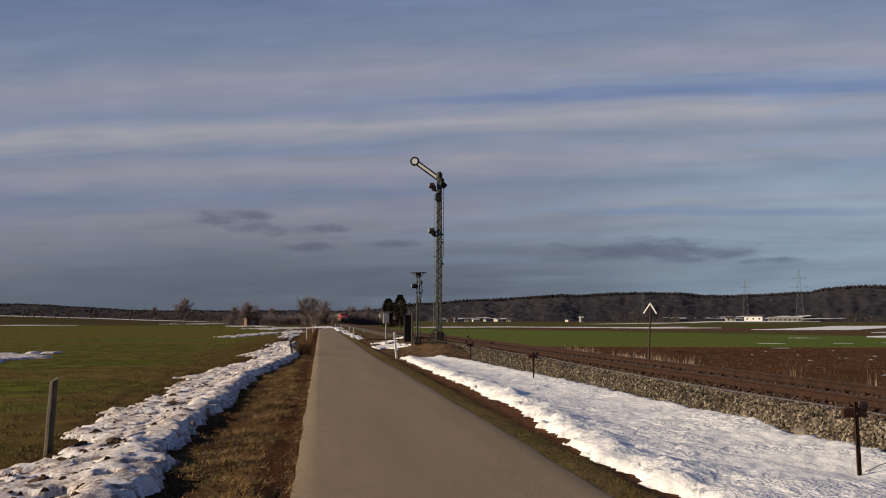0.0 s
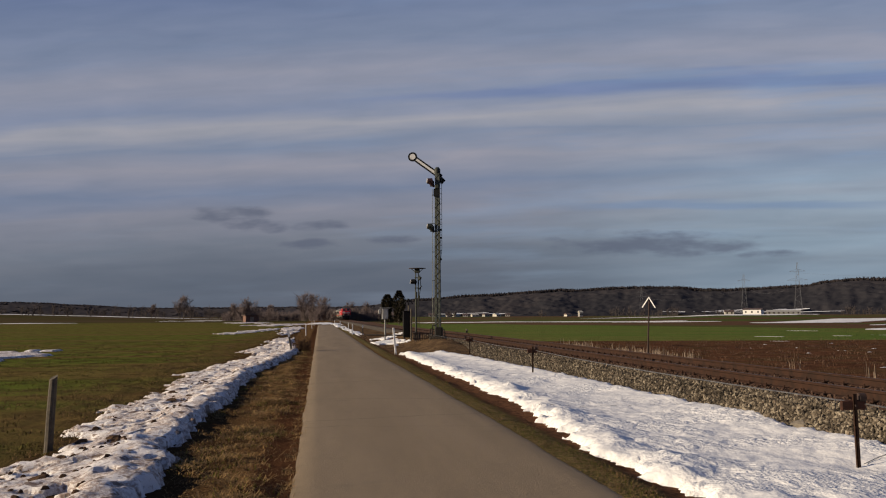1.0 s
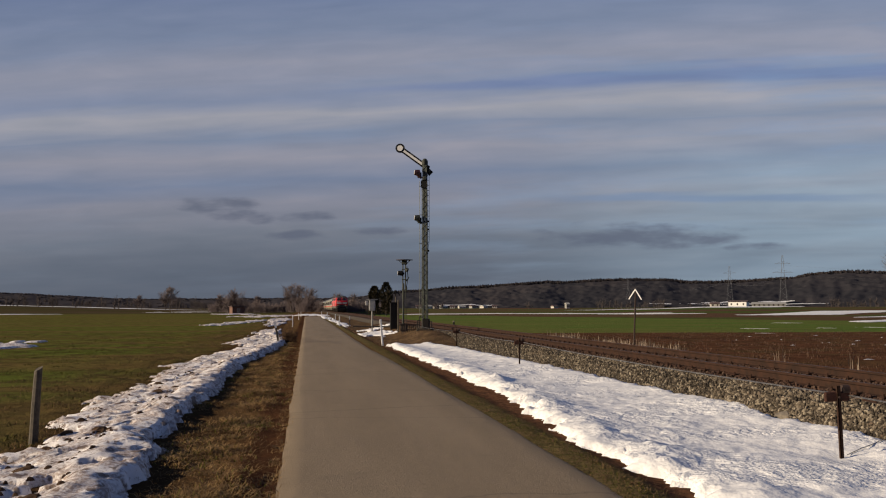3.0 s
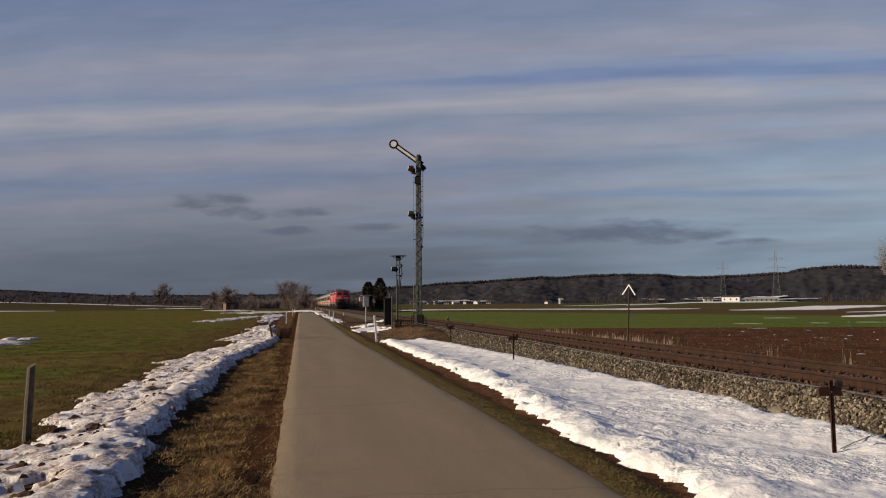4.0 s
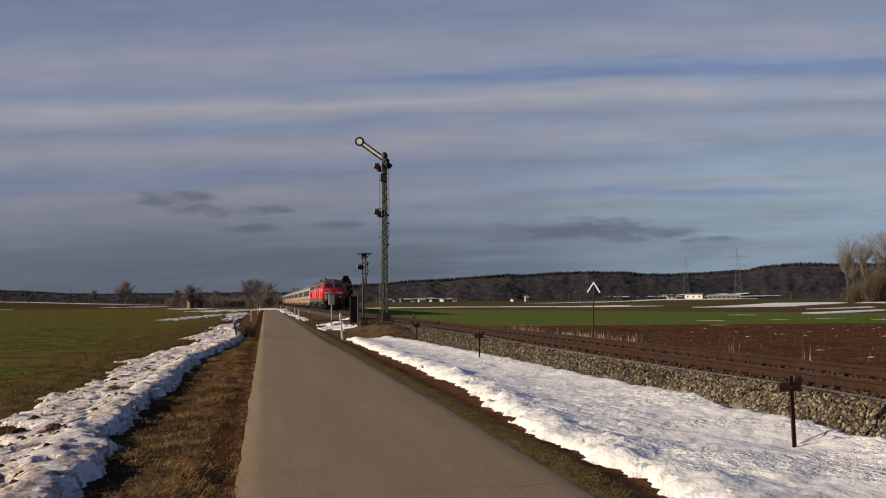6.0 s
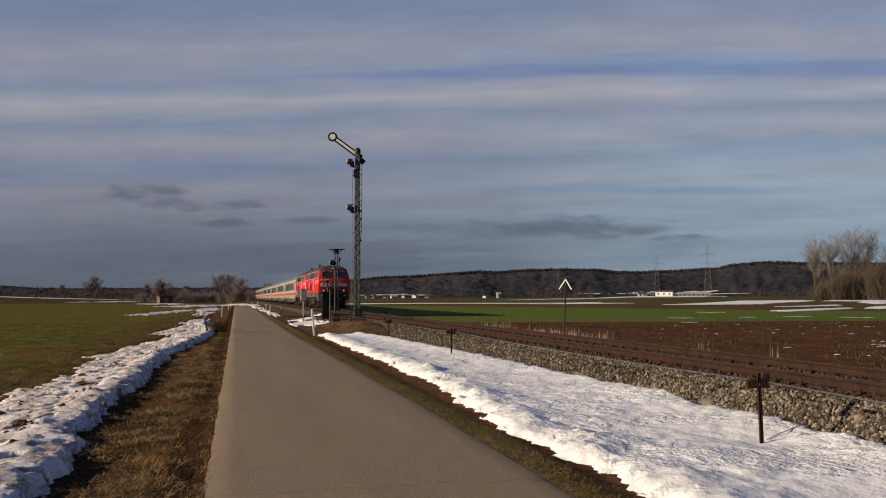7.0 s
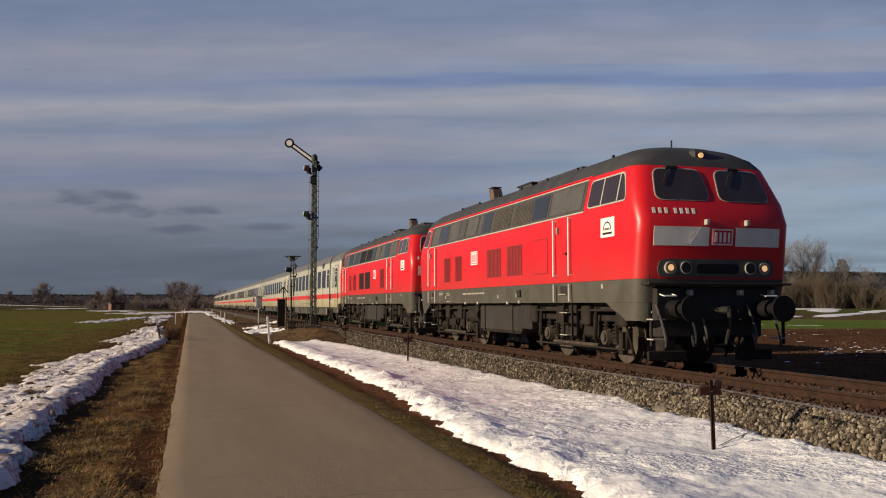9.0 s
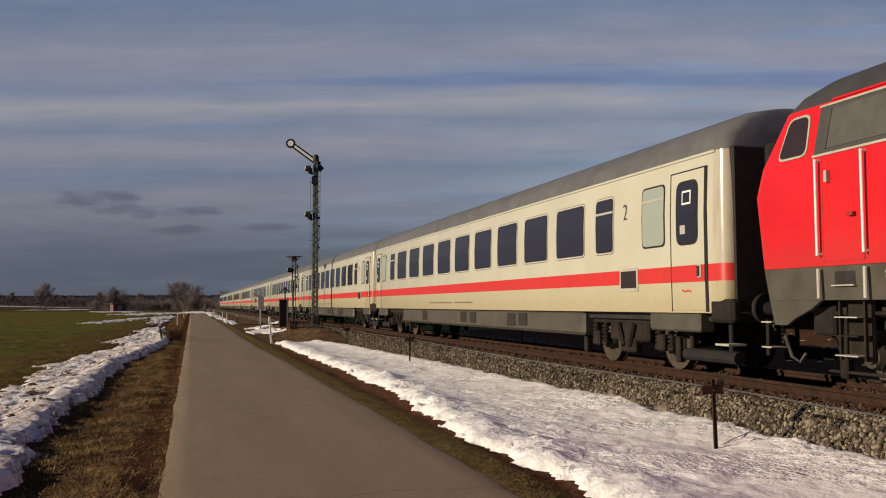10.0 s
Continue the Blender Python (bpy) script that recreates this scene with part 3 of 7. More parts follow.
R_IN = [(3, 3.4), (8.2, 3.52), (8.8, 3.66), (9.1, 3.42), (9.7, 3.5), (10.3, 3.58), (10.65, 3.3), (13.3, 3.65), (15, 3.64), (17.1, 3.92), (18.3, 3.87), (26, 3.85), (34, 3.8), (40.5, 3.72)]
R_OUT = [(3, 7.0), (10.6, 7.05), (11.3, 7.12), (12.0, 7.06), (12.4, 6.85), (13.1, 7.15), (14.9, 7.25), (16.1, 7.05), (18.8, 6.98), (22, 6.9), (26, 6.77), (30.3, 6.5), (37, 6.2), (41, 5.6)]


def right_bank(x, y):
    lo, hi = lerp_rows(R_IN, y), lerp_rows(R_OUT, y)
    e = 0.10 * fbm(x, y, 1.1, 3.0) + 0.17 * fbm(x, y, 3.2, 5.0) + 0.12 * fbm(x, y, 7.0, 7.0)
    return min(x - lo + e, hi - x + 0.5 * e, (40.8 - y) * 0.6 + e, (y + 13.0) * 0.6 + e)


L_IN = [(3, -1.6), (8.6, -1.66), (9.5, -1.56), (10.2, -1.78), (11, -1.74), (11.9, -2.0), (12.8, -1.8), (14, -1.92), (15.3, -1.92), (18.5, -1.78), (21, -1.95), (23.4, -1.8), (27.6, -1.9), (31.9, -1.45), (40.2, -1.0), (47, -1.1), (54, -1.7), (60, -1.6)]
L_OUT = [(3, -4.6), (8, -4.2), (11, -3.6), (11.8, -3.1), (12.5, -3.4), (13, -3.3), (15, -3.95), (16, -3.85), (18.3, -3.98), (19.7, -3.9), (21.6, -3.7), (22.3, -3.3), (23.6, -3.8), (28.4, -4.05), (32.7, -3.7), (37.4, -2.95), (41, -2.5), (43, -3.0), (46, -3.9), (54, -3.3), (60, -2.6)]


def left_bank(x, y):
    lo, hi = lerp_rows(L_OUT, y), lerp_rows(L_IN, y)
    e = 0.12 * fbm(x, y, 0.9, 13.0) + 0.14 * fbm(x, y, 2.6, 15.0) + 0.08 * fbm(x, y, 7.0, 17.0)
    # ragged fingers towards the field, bare holes on the flat top
    rag = 0.3 * fbm(0.3 * x, 1.1 * y, 1.0, 37.0) + 0.3 * fbm(0.4 * x, 4.0 * y, 1.0, 39.0)
    more = 0.16 * smooth01(41.0, 46.0, y)
    hole = min(0.50 - more - fbm(x, y, 1.1, 21.0), 0.38 - more - fbm(x * 0.5, y, 2.6, 27.0), 0.62 - fbm(x, y, 4.5, 29.0)) if x < hi - 0.45 else 1.0
    return min(x - lo + 1.2 * e + rag, hi - x + 1.0 * e + 0.14 * fbm(x, y, 4.5, 41.0), (60 - y) * 0.5 + e, (y + 12.0) * 0.5 + e, hole * 0.9)


def rim(x, y):
    """A rounded rim beside the road, a hollow, then a rise towards the ballast."""
    lo, hi = lerp_rows(R_IN, y), lerp_rows(R_OUT, y)
    u = (x - lo) / (hi - lo)
    pit = math.hypot(x - 6.05, y - 9.45)
    return 0.70 + (0.34 + 0.5 * fbm(x, y, 0.8, 81.0) + 0.3 * fbm(x, y, 2.2, 83.0)) * math.exp(-((x - lo - 0.40) / 0.30) ** 2) - 0.16 * math.exp(-((u - 0.5) / 0.24) ** 2) + 0.4 * smooth01(0.65, 0.97, u) - 0.45 * math.exp(-(pit / 0.5) ** 2)


snow_patch("snow_bank", 2.8, 7.8, -15.0, 4.05, right_bank, 0.13, "snow", "long bank of old white snow beside the road", 0.11, 0.12, 0.042, slim=rim, edge=0.15)
snow_patch("snow_bank", 2.8, 7.8, 4.0, 16.0, right_bank, 0.13, "snow", "long bank of old white snow beside the road", 0.055, 0.06, 0.042, slim=rim, edge=0.15)
snow_patch("snow_bank", 2.8, 7.8, 15.95, 41.4, right_bank, 0.13, "snow", "long bank of old white snow beside the road", 0.09, 0.11, 0.042, slim=rim, edge=0.15)
def thin_out(x, y):
    """Thin towards the field, a lumpy shoulder towards the road."""
    lump = 1.0 + 0.35 * fbm(x, y, 2.6, 33.0)
    return 0.22 + 0.42 * smooth01(-4.2, -2.0, x) + 0.55 * lump * math.exp(-((x - lerp_rows(L_IN, y) + 0.3) / 0.38) ** 2)


snow_patch("snow_bank", -5.6, -0.6, -14.0, 4.05, left_bank, 0.155, "dirty", "ragged dirty snow bank along the field edge", 0.11, 0.12, 0.034, slim=thin_out, edge=0.07)
snow_patch("snow_bank", -5.4, -0.6, 4.0, 18.0, left_bank, 0.155, "dirty", "ragged dirty snow bank along the field edge", 0.055, 0.065, 0.034, slim=thin_out, edge=0.07)
snow_patch("snow_bank", -5.4, -0.6, 17.95, 61, left_bank, 0.155, "dirty", "ragged dirty snow bank along the field edge", 0.08, 0.1, 0.034, slim=thin_out, edge=0.07)


def blob(cx, cy, rx, ry, o, amp=0.5, s=0.5):
    def mask(x, y):
        d = 1 - math.hypot((x - cx) / rx, (y - cy) / ry)
        return (d + amp * fbm(x / rx * 2, y / ry * 2, s, o)) * min(rx, ry)
    return mask


FAR_SNOW = [  # middle, half sizes across and along
    (-15.7, 42.0, 3.0, 6.6), (-9.3, 98, 1.2, 5.0), (-8.2, 113, 1.3, 8.0), (-7.0, 128, 1.2, 9.0), (-2.6, 66, 0.8, 6.0), (-3.2, 98, 0.8, 10.0), (-10, 192, 4.5, 14), (-20, 262, 6, 16), (-4.0, 135, 1.5, 20), (-7, 215, 5, 14),
    (1.4, 215, 3.4, 26), (4.4, 57, 0.95, 3.4), (5.0, 66, 1.0, 2.2), (3.7, 92, 0.5, 11), (3.6, 118, 0.5, 13), (3.4, 150, 0.6, 18), (3.2, 190, 0.7, 22),
]
STREAKS = [  # bearing, distance, half sizes across and outwards
    (12.0, 232, 26, 2.0), (17.5, 236, 20, 2.2), (22.0, 225, 14, 2.0), (8.2, 240, 10, 2.0), (26.8, 330, 16, 9),
]
FURROW_SNOW = [  # from, to, half width: snow left along the slanting furrows
    (97, 177, 160, 231, 9.0), (92, 138.6, 124.7, 165, 2.6), (66.4, 100, 93, 121, 2.0), (154, 199, 188, 231, 6.5), (134, 166, 180, 222, 3.0), (91, 114.5, 138, 157.5, 2.2), (138, 157, 170, 186, 3.0),
]
SMALL_STREAKS = [
    (14.5, 59.5, 0.75, 0.18),     (28.0, 80, 1.2, 0.15), (28.4, 67, 0.7, 0.12), (31.9, 84, 0.9, 0.15), (29.6, 108, 1.4, 0.2), (34.5, 88, 1.2, 0.15), (37.8, 86, 1.3, 0.15), (24.0, 320, 16, 6), (27.5, 420, 20, 10), (20.5, 480, 30, 8),
    (-13.5, 640, 60, 10), (-19.5, 655, 40, 12), (-9.4, 630, 40, 8), (-17.2, 290, 15, 3.5), (-8.6, 372, 9, 5), (-6.5, 420, 16, 8),
]


def streak(az, d, ru, rv, seed, axis=None):
    """A wind-blown patch of snow lying across the line of sight from the road."""
    a = radians(az)
    b = a if axis is None else axis
    cx, cy = d * math.sin(a), d * math.cos(a)
    n, m = 34, 14
    idx, verts, faces, h = {}, [], [], {}
    for i in range(n):
        for j in range(m):
            u, v = (i / (n - 1) * 2 - 1) * 1.5, (j / (m - 1) * 2 - 1) * 1.6
            h[i, j] = 1 - math.hypot(u, v) + 0.75 * fbm(u * 1.2 + seed * 5.1, v * 0.5, 1.0, seed)
    for i in range(n - 1):
        for j in range(m - 1):
            q = [(i, j), (i + 1, j), (i + 1, j + 1), (i, j + 1)]
            if max(h[k] for k in q) > 0:
                for k in q:
                    if k not in idx:
                        u, v = (k[0] / (n - 1) * 2 - 1) * 1.5 * ru, (k[1] / (m - 1) * 2 - 1) * 1.6 * rv
                        x, y = cx + u * math.cos(b) + v * math.sin(b), cy - u * math.sin(b) + v * math.cos(b)
                        idx[k] = len(verts)
                        verts.append((x, y, ground_z(x, y) + (min(0.05, 0.06 * rv) + min(0.12, 0.05 * rv) * min(1, h[k]) if h[k] > 0 else -0.15)))
                faces.append([idx[k] for k in q])
    tagged(raw("snow_patch", verts, faces, "snow", smooth=True), "long streak of old snow on the meadow", "snow", kind="stuff")


def clods():
    """Clumps of earth thrown onto the left snow bank."""
    rng = random.Random(29)
    verts, faces = [], []
    for k in range(420):
        y = 5.5 + 26 * rng.random() ** 1.6
        x = rng.uniform(lerp_rows(L_OUT, y) + 0.2, lerp_rows(L_IN, y) - 0.4)
        if fbm(x, y, 0.9, 51.0) < 0.02:
            continue
        r = rng.uniform(0.012, 0.038) * (3.2 if rng.random() < 0.12 else 1.0)
        z = ground_z(x, y) + 0.155 * thin_out(x, y) * 1.05 + 0.012 + 0.02 * fbm(x, y, 1.5, 1.0)
        b = len(verts)
        for q in range(6):
            a = math.pi / 3 * q
            f = rng.uniform(0.6, 1.3)
            verts.append((x + 1.5 * r * f * math.cos(a), y + r * f * math.sin(a), z - 0.03))
            verts.append((x + 0.8 * r * f * math.cos(a + 0.3), y + 0.6 * r * f * math.sin(a + 0.3), z - 0.005 + 0.3 * r * rng.uniform(0.2, 1.1)))
        verts.append((x, y, z + 0.3 * r))
        for q in range(6):
            i, j = b + 2 * q, b + 2 * ((q + 1) % 6)
            faces += [(i, j, j + 1, i + 1), (i + 1, j + 1, b + 12)]
    tagged(raw("earth_clods", verts, faces, "clod"), "small brown earth clods on dirty snow", "soil", kind="stuff")


def far_snow():
    for k, (cx, cy, rx, ry) in enumerate(FAR_SNOW):
        snow_patch("snow_patch", cx - 1.5 * rx, cx + 1.5 * rx, cy - 1.5 * ry, cy + 1.5 * ry, blob(cx, cy, rx, ry, k * 3.1, 0.75, 1.0), 0.07 + 0.003 * rx, "dirty" if cx < 0 else "snow",
                   "thin ragged patch of old snow on the field", max(rx / 18, 0.08), max(ry / 22, 0.1), 0.04)
    for k, (az, d, ru, rv) in enumerate(STREAKS + SMALL_STREAKS):
        streak(az, d, ru, rv, 3.0 + k)
    for k, (x0, y0, x1, y1, half) in enumerate(FURROW_SNOW):
        cx, cy = (x0 + x1) / 2, (y0 + y1) / 2
        streak(math.degrees(math.atan2(cx, cy)), math.hypot(cx, cy), math.hypot(x1 - x0, y1 - y0) / 2, half, 53.0 + k, math.atan2(y0 - y1, x1 - x0))
    # crumbs of snow in the plough furrows
    rng = random.Random(5)
    verts, faces = [], []
    for k in range(85):
        y = 24 + 34 * rng.random() ** 0.8 if k < 32 else rng.uniform(28.5, 33)
        x = y * (0.42 + 0.42 * rng.random() ** 0.6) + 1 if k < 32 else y * rng.uniform(0.8, 1.0)
        lx, ly, z = rng.uniform(0.08, 0.3) * (1 if rng.random() < 0.8 else 2.0), rng.uniform(0.03, 0.08), ground_z(x, y)
        b = len(verts)
        ring = 7
        for q in range(ring):
            a = 2 * math.pi * q / ring
            f = rng.uniform(0.6, 1.1)
            verts.append((x + lx * f * math.cos(a), y + ly * f * math.sin(a), z - 0.02))
        verts.append((x, y, z + 0.03))
        faces += [(b + q, b + (q + 1) % ring, b + ring) for q in range(ring)]
    tagged(raw("snow_crumbs", verts, faces, "snow"), "scattered scraps of snow in plough furrows", "snow", kind="stuff")


clods()
far_snow()


# ---- railway ----
TX, RAIL = 8.885, 0.48  # middle of the track, height of the rail top


def bed_z(x):
    """The ballast bed's section."""
    d = abs(x - TX)
    return 0.285 - 0.02 * smooth01(0.6, 0, d) - 0.42 * smooth01(1.45, 2.05, d)


def track():
    top = thing("railway_track", "single rusty railway track on stone ballast", "railway", kind="structure")
    xs = list(np.arange(TX - 2.3, TX + 2.35, 0.12))
    ys = spread(2, 60, 0.4, -60, 700, 1.07)
    v, f = sheet(xs, ys, lambda x, y: bed_z(x) + (0.03 * fbm(x, y, 3.0) if y < 70 else 0))
    raw("ballast_bed", v, f, "bed", top)
    # stones of the near shoulder and between the sleepers
    rng = random.Random(11)
    verts, faces = [], []
    ico = bmesh.new()
    bmesh.ops.create_icosphere(ico, subdivisions=1, radius=1.0)
    base = [tuple(q.co) for q in ico.verts]
    tris = [[q.index for q in t.verts] for t in ico.faces]
    ico.free()
    octa = [(1, 0, 0), (-1, 0, 0), (0, 1, 0), (0, -1, 0), (0, 0, 1), (0, 0, -1)]
    otri = [(0, 2, 4), (2, 1, 4), (1, 3, 4), (3, 0, 4), (2, 0, 5), (1, 2, 5), (3, 1, 5), (0, 3, 5)]
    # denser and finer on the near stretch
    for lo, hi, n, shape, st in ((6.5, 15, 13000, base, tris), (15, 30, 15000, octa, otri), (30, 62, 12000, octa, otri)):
        for k in range(n):
            y = rng.uniform(lo, hi)
            u = rng.random()
            x = TX - 2.05 + 0.85 * u if rng.random() < 0.72 else rng.uniform(TX - 1.25, TX + 1.6)
            r = rng.uniform(0.020, 0.043)
            turn = Euler((rng.uniform(0, 6.3), rng.uniform(0, 6.3), rng.uniform(0, 6.3))).to_matrix()
            sx, sy, sz = r * rng.uniform(0.8, 1.4), r * rng.uniform(0.7, 1.1), r * rng.uniform(0.55, 0.9)
            z = bed_z(x) + rng.uniform(0.0, 0.03)
            b = len(verts)
            for p in shape:
                q = turn @ Vector((p[0] * sx * rng.uniform(0.8, 1.2), p[1] * sy * rng.uniform(0.8, 1.2), p[2] * sz))
                verts.append((x + q.x, y + q.y, z + q.z))
            faces += [tuple(b + i for i in t) for t in st]
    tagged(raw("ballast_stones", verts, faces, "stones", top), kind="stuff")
    # rails: foot, web and head
    prof = [(-0.07, 0), (0.07, 0), (0.07, 0.012), (0.012, 0.035), (0.012, 0.125), (0.035, 0.138), (0.036, 0.168), (0.026, 0.175),
            (-0.026, 0.175), (-0.036, 0.168), (-0.035, 0.138), (-0.012, 0.125), (-0.012, 0.035), (-0.07, 0.012)]
    for s in (-1, 1):
        c = TX + s * 0.753
        n = len(prof)
        v = [(c + px, y, RAIL - 0.175 + pz) for y in (-60, 700) for px, pz in prof]
        f = [(i, (i + 1) % n, n + (i + 1) % n, n + i) for i in range(n)]
        raw("rail", v, f, "rust", top, "rust-brown steel rail")
        part("rail_head", boxes((c - 0.024, c + 0.024, -60, 700, RAIL - 0.002, RAIL + 0.002)), "railtop", top)
    return top


TRACK = track()
LEAN = radians(0.057)  # the line bears slightly to the left of the y axis
TRACK.matrix_basis = Matrix.Translation((TX, 13, 0)) @ Matrix.Rotation(LEAN, 4, "Z") @ Matrix.Translation((-TX, -13, 0))


# ---- rolling stock ----
class Shell:
    """A vehicle body as a stack of rounded plans: rows of height, half width, front and rear setback, corner radius."""

    def __init__(self, length, rows, bow):
        self.n, self.rows, self.bow = length, rows, bow

    def at(self, z):
        for a, b in zip(self.rows, self.rows[1:]):
            if z <= b[0]:
                t = max(0.0, (z - a[0]) / (b[0] - a[0]))
                return [p + (q - p) * t for p, q in zip(a, b)]
        return list(self.rows[-1])

    def front(self, x, z):
        _, hw, yf, _, r = self.at(z)
        y = yf + self.bow * (x / hw) ** 2
        over = abs(x) - (hw - r)
        return y + (r - math.sqrt(max(0.0, r * r - over * over)) if over > 0 else 0)

    def ring(self, z):
        _, hw, yf, yr, r = self.at(z)
        pts = []
        for end, y0 in ((1, yf), (-1, self.n - yr)):
            line = []
            for k in range(6):
                a = math.pi / 2 * (1 - k / 5)
                line.append((-(hw - r) - r * math.sin(a), r * (1 - math.cos(a))))
            line += [(-(hw - r) * (1 - 2 * k / 6), 0.0) for k in range(1, 6)]
            line += [(-x, d) for x, d in line[5::-1]]
            line = [(x, y0 + end * (d + self.bow * (x / hw) ** 2)) for x, d in line]
            pts += line if end > 0 else line[::-1]
        return [(x, y, z) for x, y in pts]

    def solid(self, z0, z1, extra=()):
        levels = sorted({z0, z1, *[r[0] for r in self.rows if z0 < r[0] < z1], *extra})
        bm = bmesh.new()
        rings = [[bm.verts.new(p) for p in self.ring(z)] for z in levels]
        m = len(rings[0])
        for a, b in zip(rings, rings[1:]):
            for i in range(m):
                bm.faces.new((a[i], a[(i + 1) % m], b[(i + 1) % m], b[i]))
        bm.faces.new(rings[0][::-1])
        bm.faces.new(rings[-1])
        return bm

    def spot(self, a, z, where):
        """The point of the shell and its outward way: a runs across the front or along a side."""
        if where == "front":
            return Vector((a, self.front(a, z), z)), Vector((0, -1, 0))
        return Vector((where * self.at(z)[1], a, z)), Vector((where, 0, 0))

    def pane(self, corners, lift, thick, where, r=0.1):
        """A slab with rounded corners that follows the shell."""
        q = [Vector(c) for c in corners]
        line = []
        for k in range(4):
            c, u, v = q[k], (q[k - 1] - q[k]), (q[(k + 1) % 4] - q[k])
            a, b = c + u.normalized() * min(r, u.length * 0.45), c + v.normalized() * min(r, v.length * 0.45)
            for j in range(5):
                t = j / 4
                line.append(a * (1 - t) ** 2 + c * 2 * t * (1 - t) + b * t * t)
            line += [b.lerp(q[(k + 1) % 4] - v.normalized() * min(r, v.length * 0.45), j / 4) for j in (1, 2, 3)]
        mid = sum(line, Vector((0, 0))) / len(line)
        bm = bmesh.new()
        loops = []
        for f in (1.0, 0.66, 0.33):
            ring = []
            for c in line:
                p, n = self.spot(*mid.lerp(c, f), where)
                ring.append(bm.verts.new(p + n * lift))
            loops.append(ring)
        p, n = self.spot(*mid, where)
        hub = bm.verts.new(p + n * lift)
        back = []
        for c in line:
            p, n = self.spot(*c, where)
            back.append(bm.verts.new(p + n * (lift - thick)))
        m = len(line)
        for a, b in zip([back] + loops, loops):
            for i in range(m):
                bm.faces.new((a[i], a[(i + 1) % m], b[(i + 1) % m], b[i]))
        for i in range(m):
            bm.faces.new((loops[-1][i], loops[-1][(i + 1) % m], hub))
        return bm

    def panel(self, corners, lift, thick, where, cuts=6):
        """A slab that follows the shell. corners: (across, z) on the front, (along, z) on a side, in turn round the panel."""
        bm = bmesh.new()
        (a, b, c, d) = corners

        def spot(u, v):
            p = [(a[k] * (1 - u) + b[k] * u) * (1 - v) + (d[k] * (1 - u) + c[k] * u) * v for k in (0, 1)]
            if where == "front":
                return Vector((p[0], self.front(p[0], p[1]), p[1])), Vector((0, -1, 0))
            return Vector((where * self.at(p[1])[1], p[0], p[1])), Vector((where, 0, 0))
        grid = [[spot(i / cuts, j / 3) for i in range(cuts + 1)] for j in range(4)]
        outer = [[bm.verts.new(p + n * lift) for p, n in row] for row in grid]
        inner = [[bm.verts.new(p + n * (lift - thick)) for p, n in row] for row in grid]
        for j in range(3):
            for i in range(cuts):
                bm.faces.new((outer[j][i], outer[j][i + 1], outer[j + 1][i + 1], outer[j + 1][i]))
        rim = [(0, i) for i in range(cuts)] + [(j, cuts) for j in range(3)] + [(3, i) for i in range(cuts, 0, -1)] + [(j, 0) for j in range(3, 0, -1)]
        for (j, i), (k, m) in zip(rim, rim[1:] + rim[:1]):
            bm.faces.new((outer[j][i], outer[k][m], inner[k][m], inner[j][i]))
        return bm


def grow(corners, g):
    cx, cz = sum(p[0] for p in corners) / 4, sum(p[1] for p in corners) / 4
    return [(p[0] + math.copysign(g, p[0] - cx), p[1] + math.copysign(g, p[1] - cz)) for p in corners]


def rect(y0, y1, z0, z1):
    return [(y0, z0), (y1, z0), (y1, z1), (y0, z1)]


def wheel(bm, x, y, r, s):
    """Tyre, flange and hub on one side; s points outwards."""
    rod(bm, (x - s * 0.07, y, r), (x + s * 0.06, y, r), r, seg=28)
    rod(bm, (x - s * 0.10, y, r), (x - s * 0.07, y, r), r + 0.03, seg=28)
    rod(bm, (x + s * 0.06, y, r), (x + s * 0.10, y, r), r * 0.42, r * 0.3, seg=16)


LOCO = Shell(16.4, [(0.84, 1.47, 0.78, 0.78, 0.22), (1.16, 1.50, 0.73, 0.73, 0.22), (1.57, 1.52, 0.66, 0.66, 0.22), (2.55, 1.52, 0.53, 0.53, 0.22), (2.92, 1.515, 0.66, 0.66, 0.24),
                    (3.60, 1.36, 0.99, 0.99, 0.28), (3.78, 1.27, 1.10, 1.10, 0.4), (3.94, 1.08, 1.3, 1.3, 0.55), (4.05, 0.80, 1.62, 1.62, 0.52), (4.11, 0.45, 2.1, 2.1, 0.35), (4.13, 0.2, 2.5, 2.5, 0.18)], 0.07)


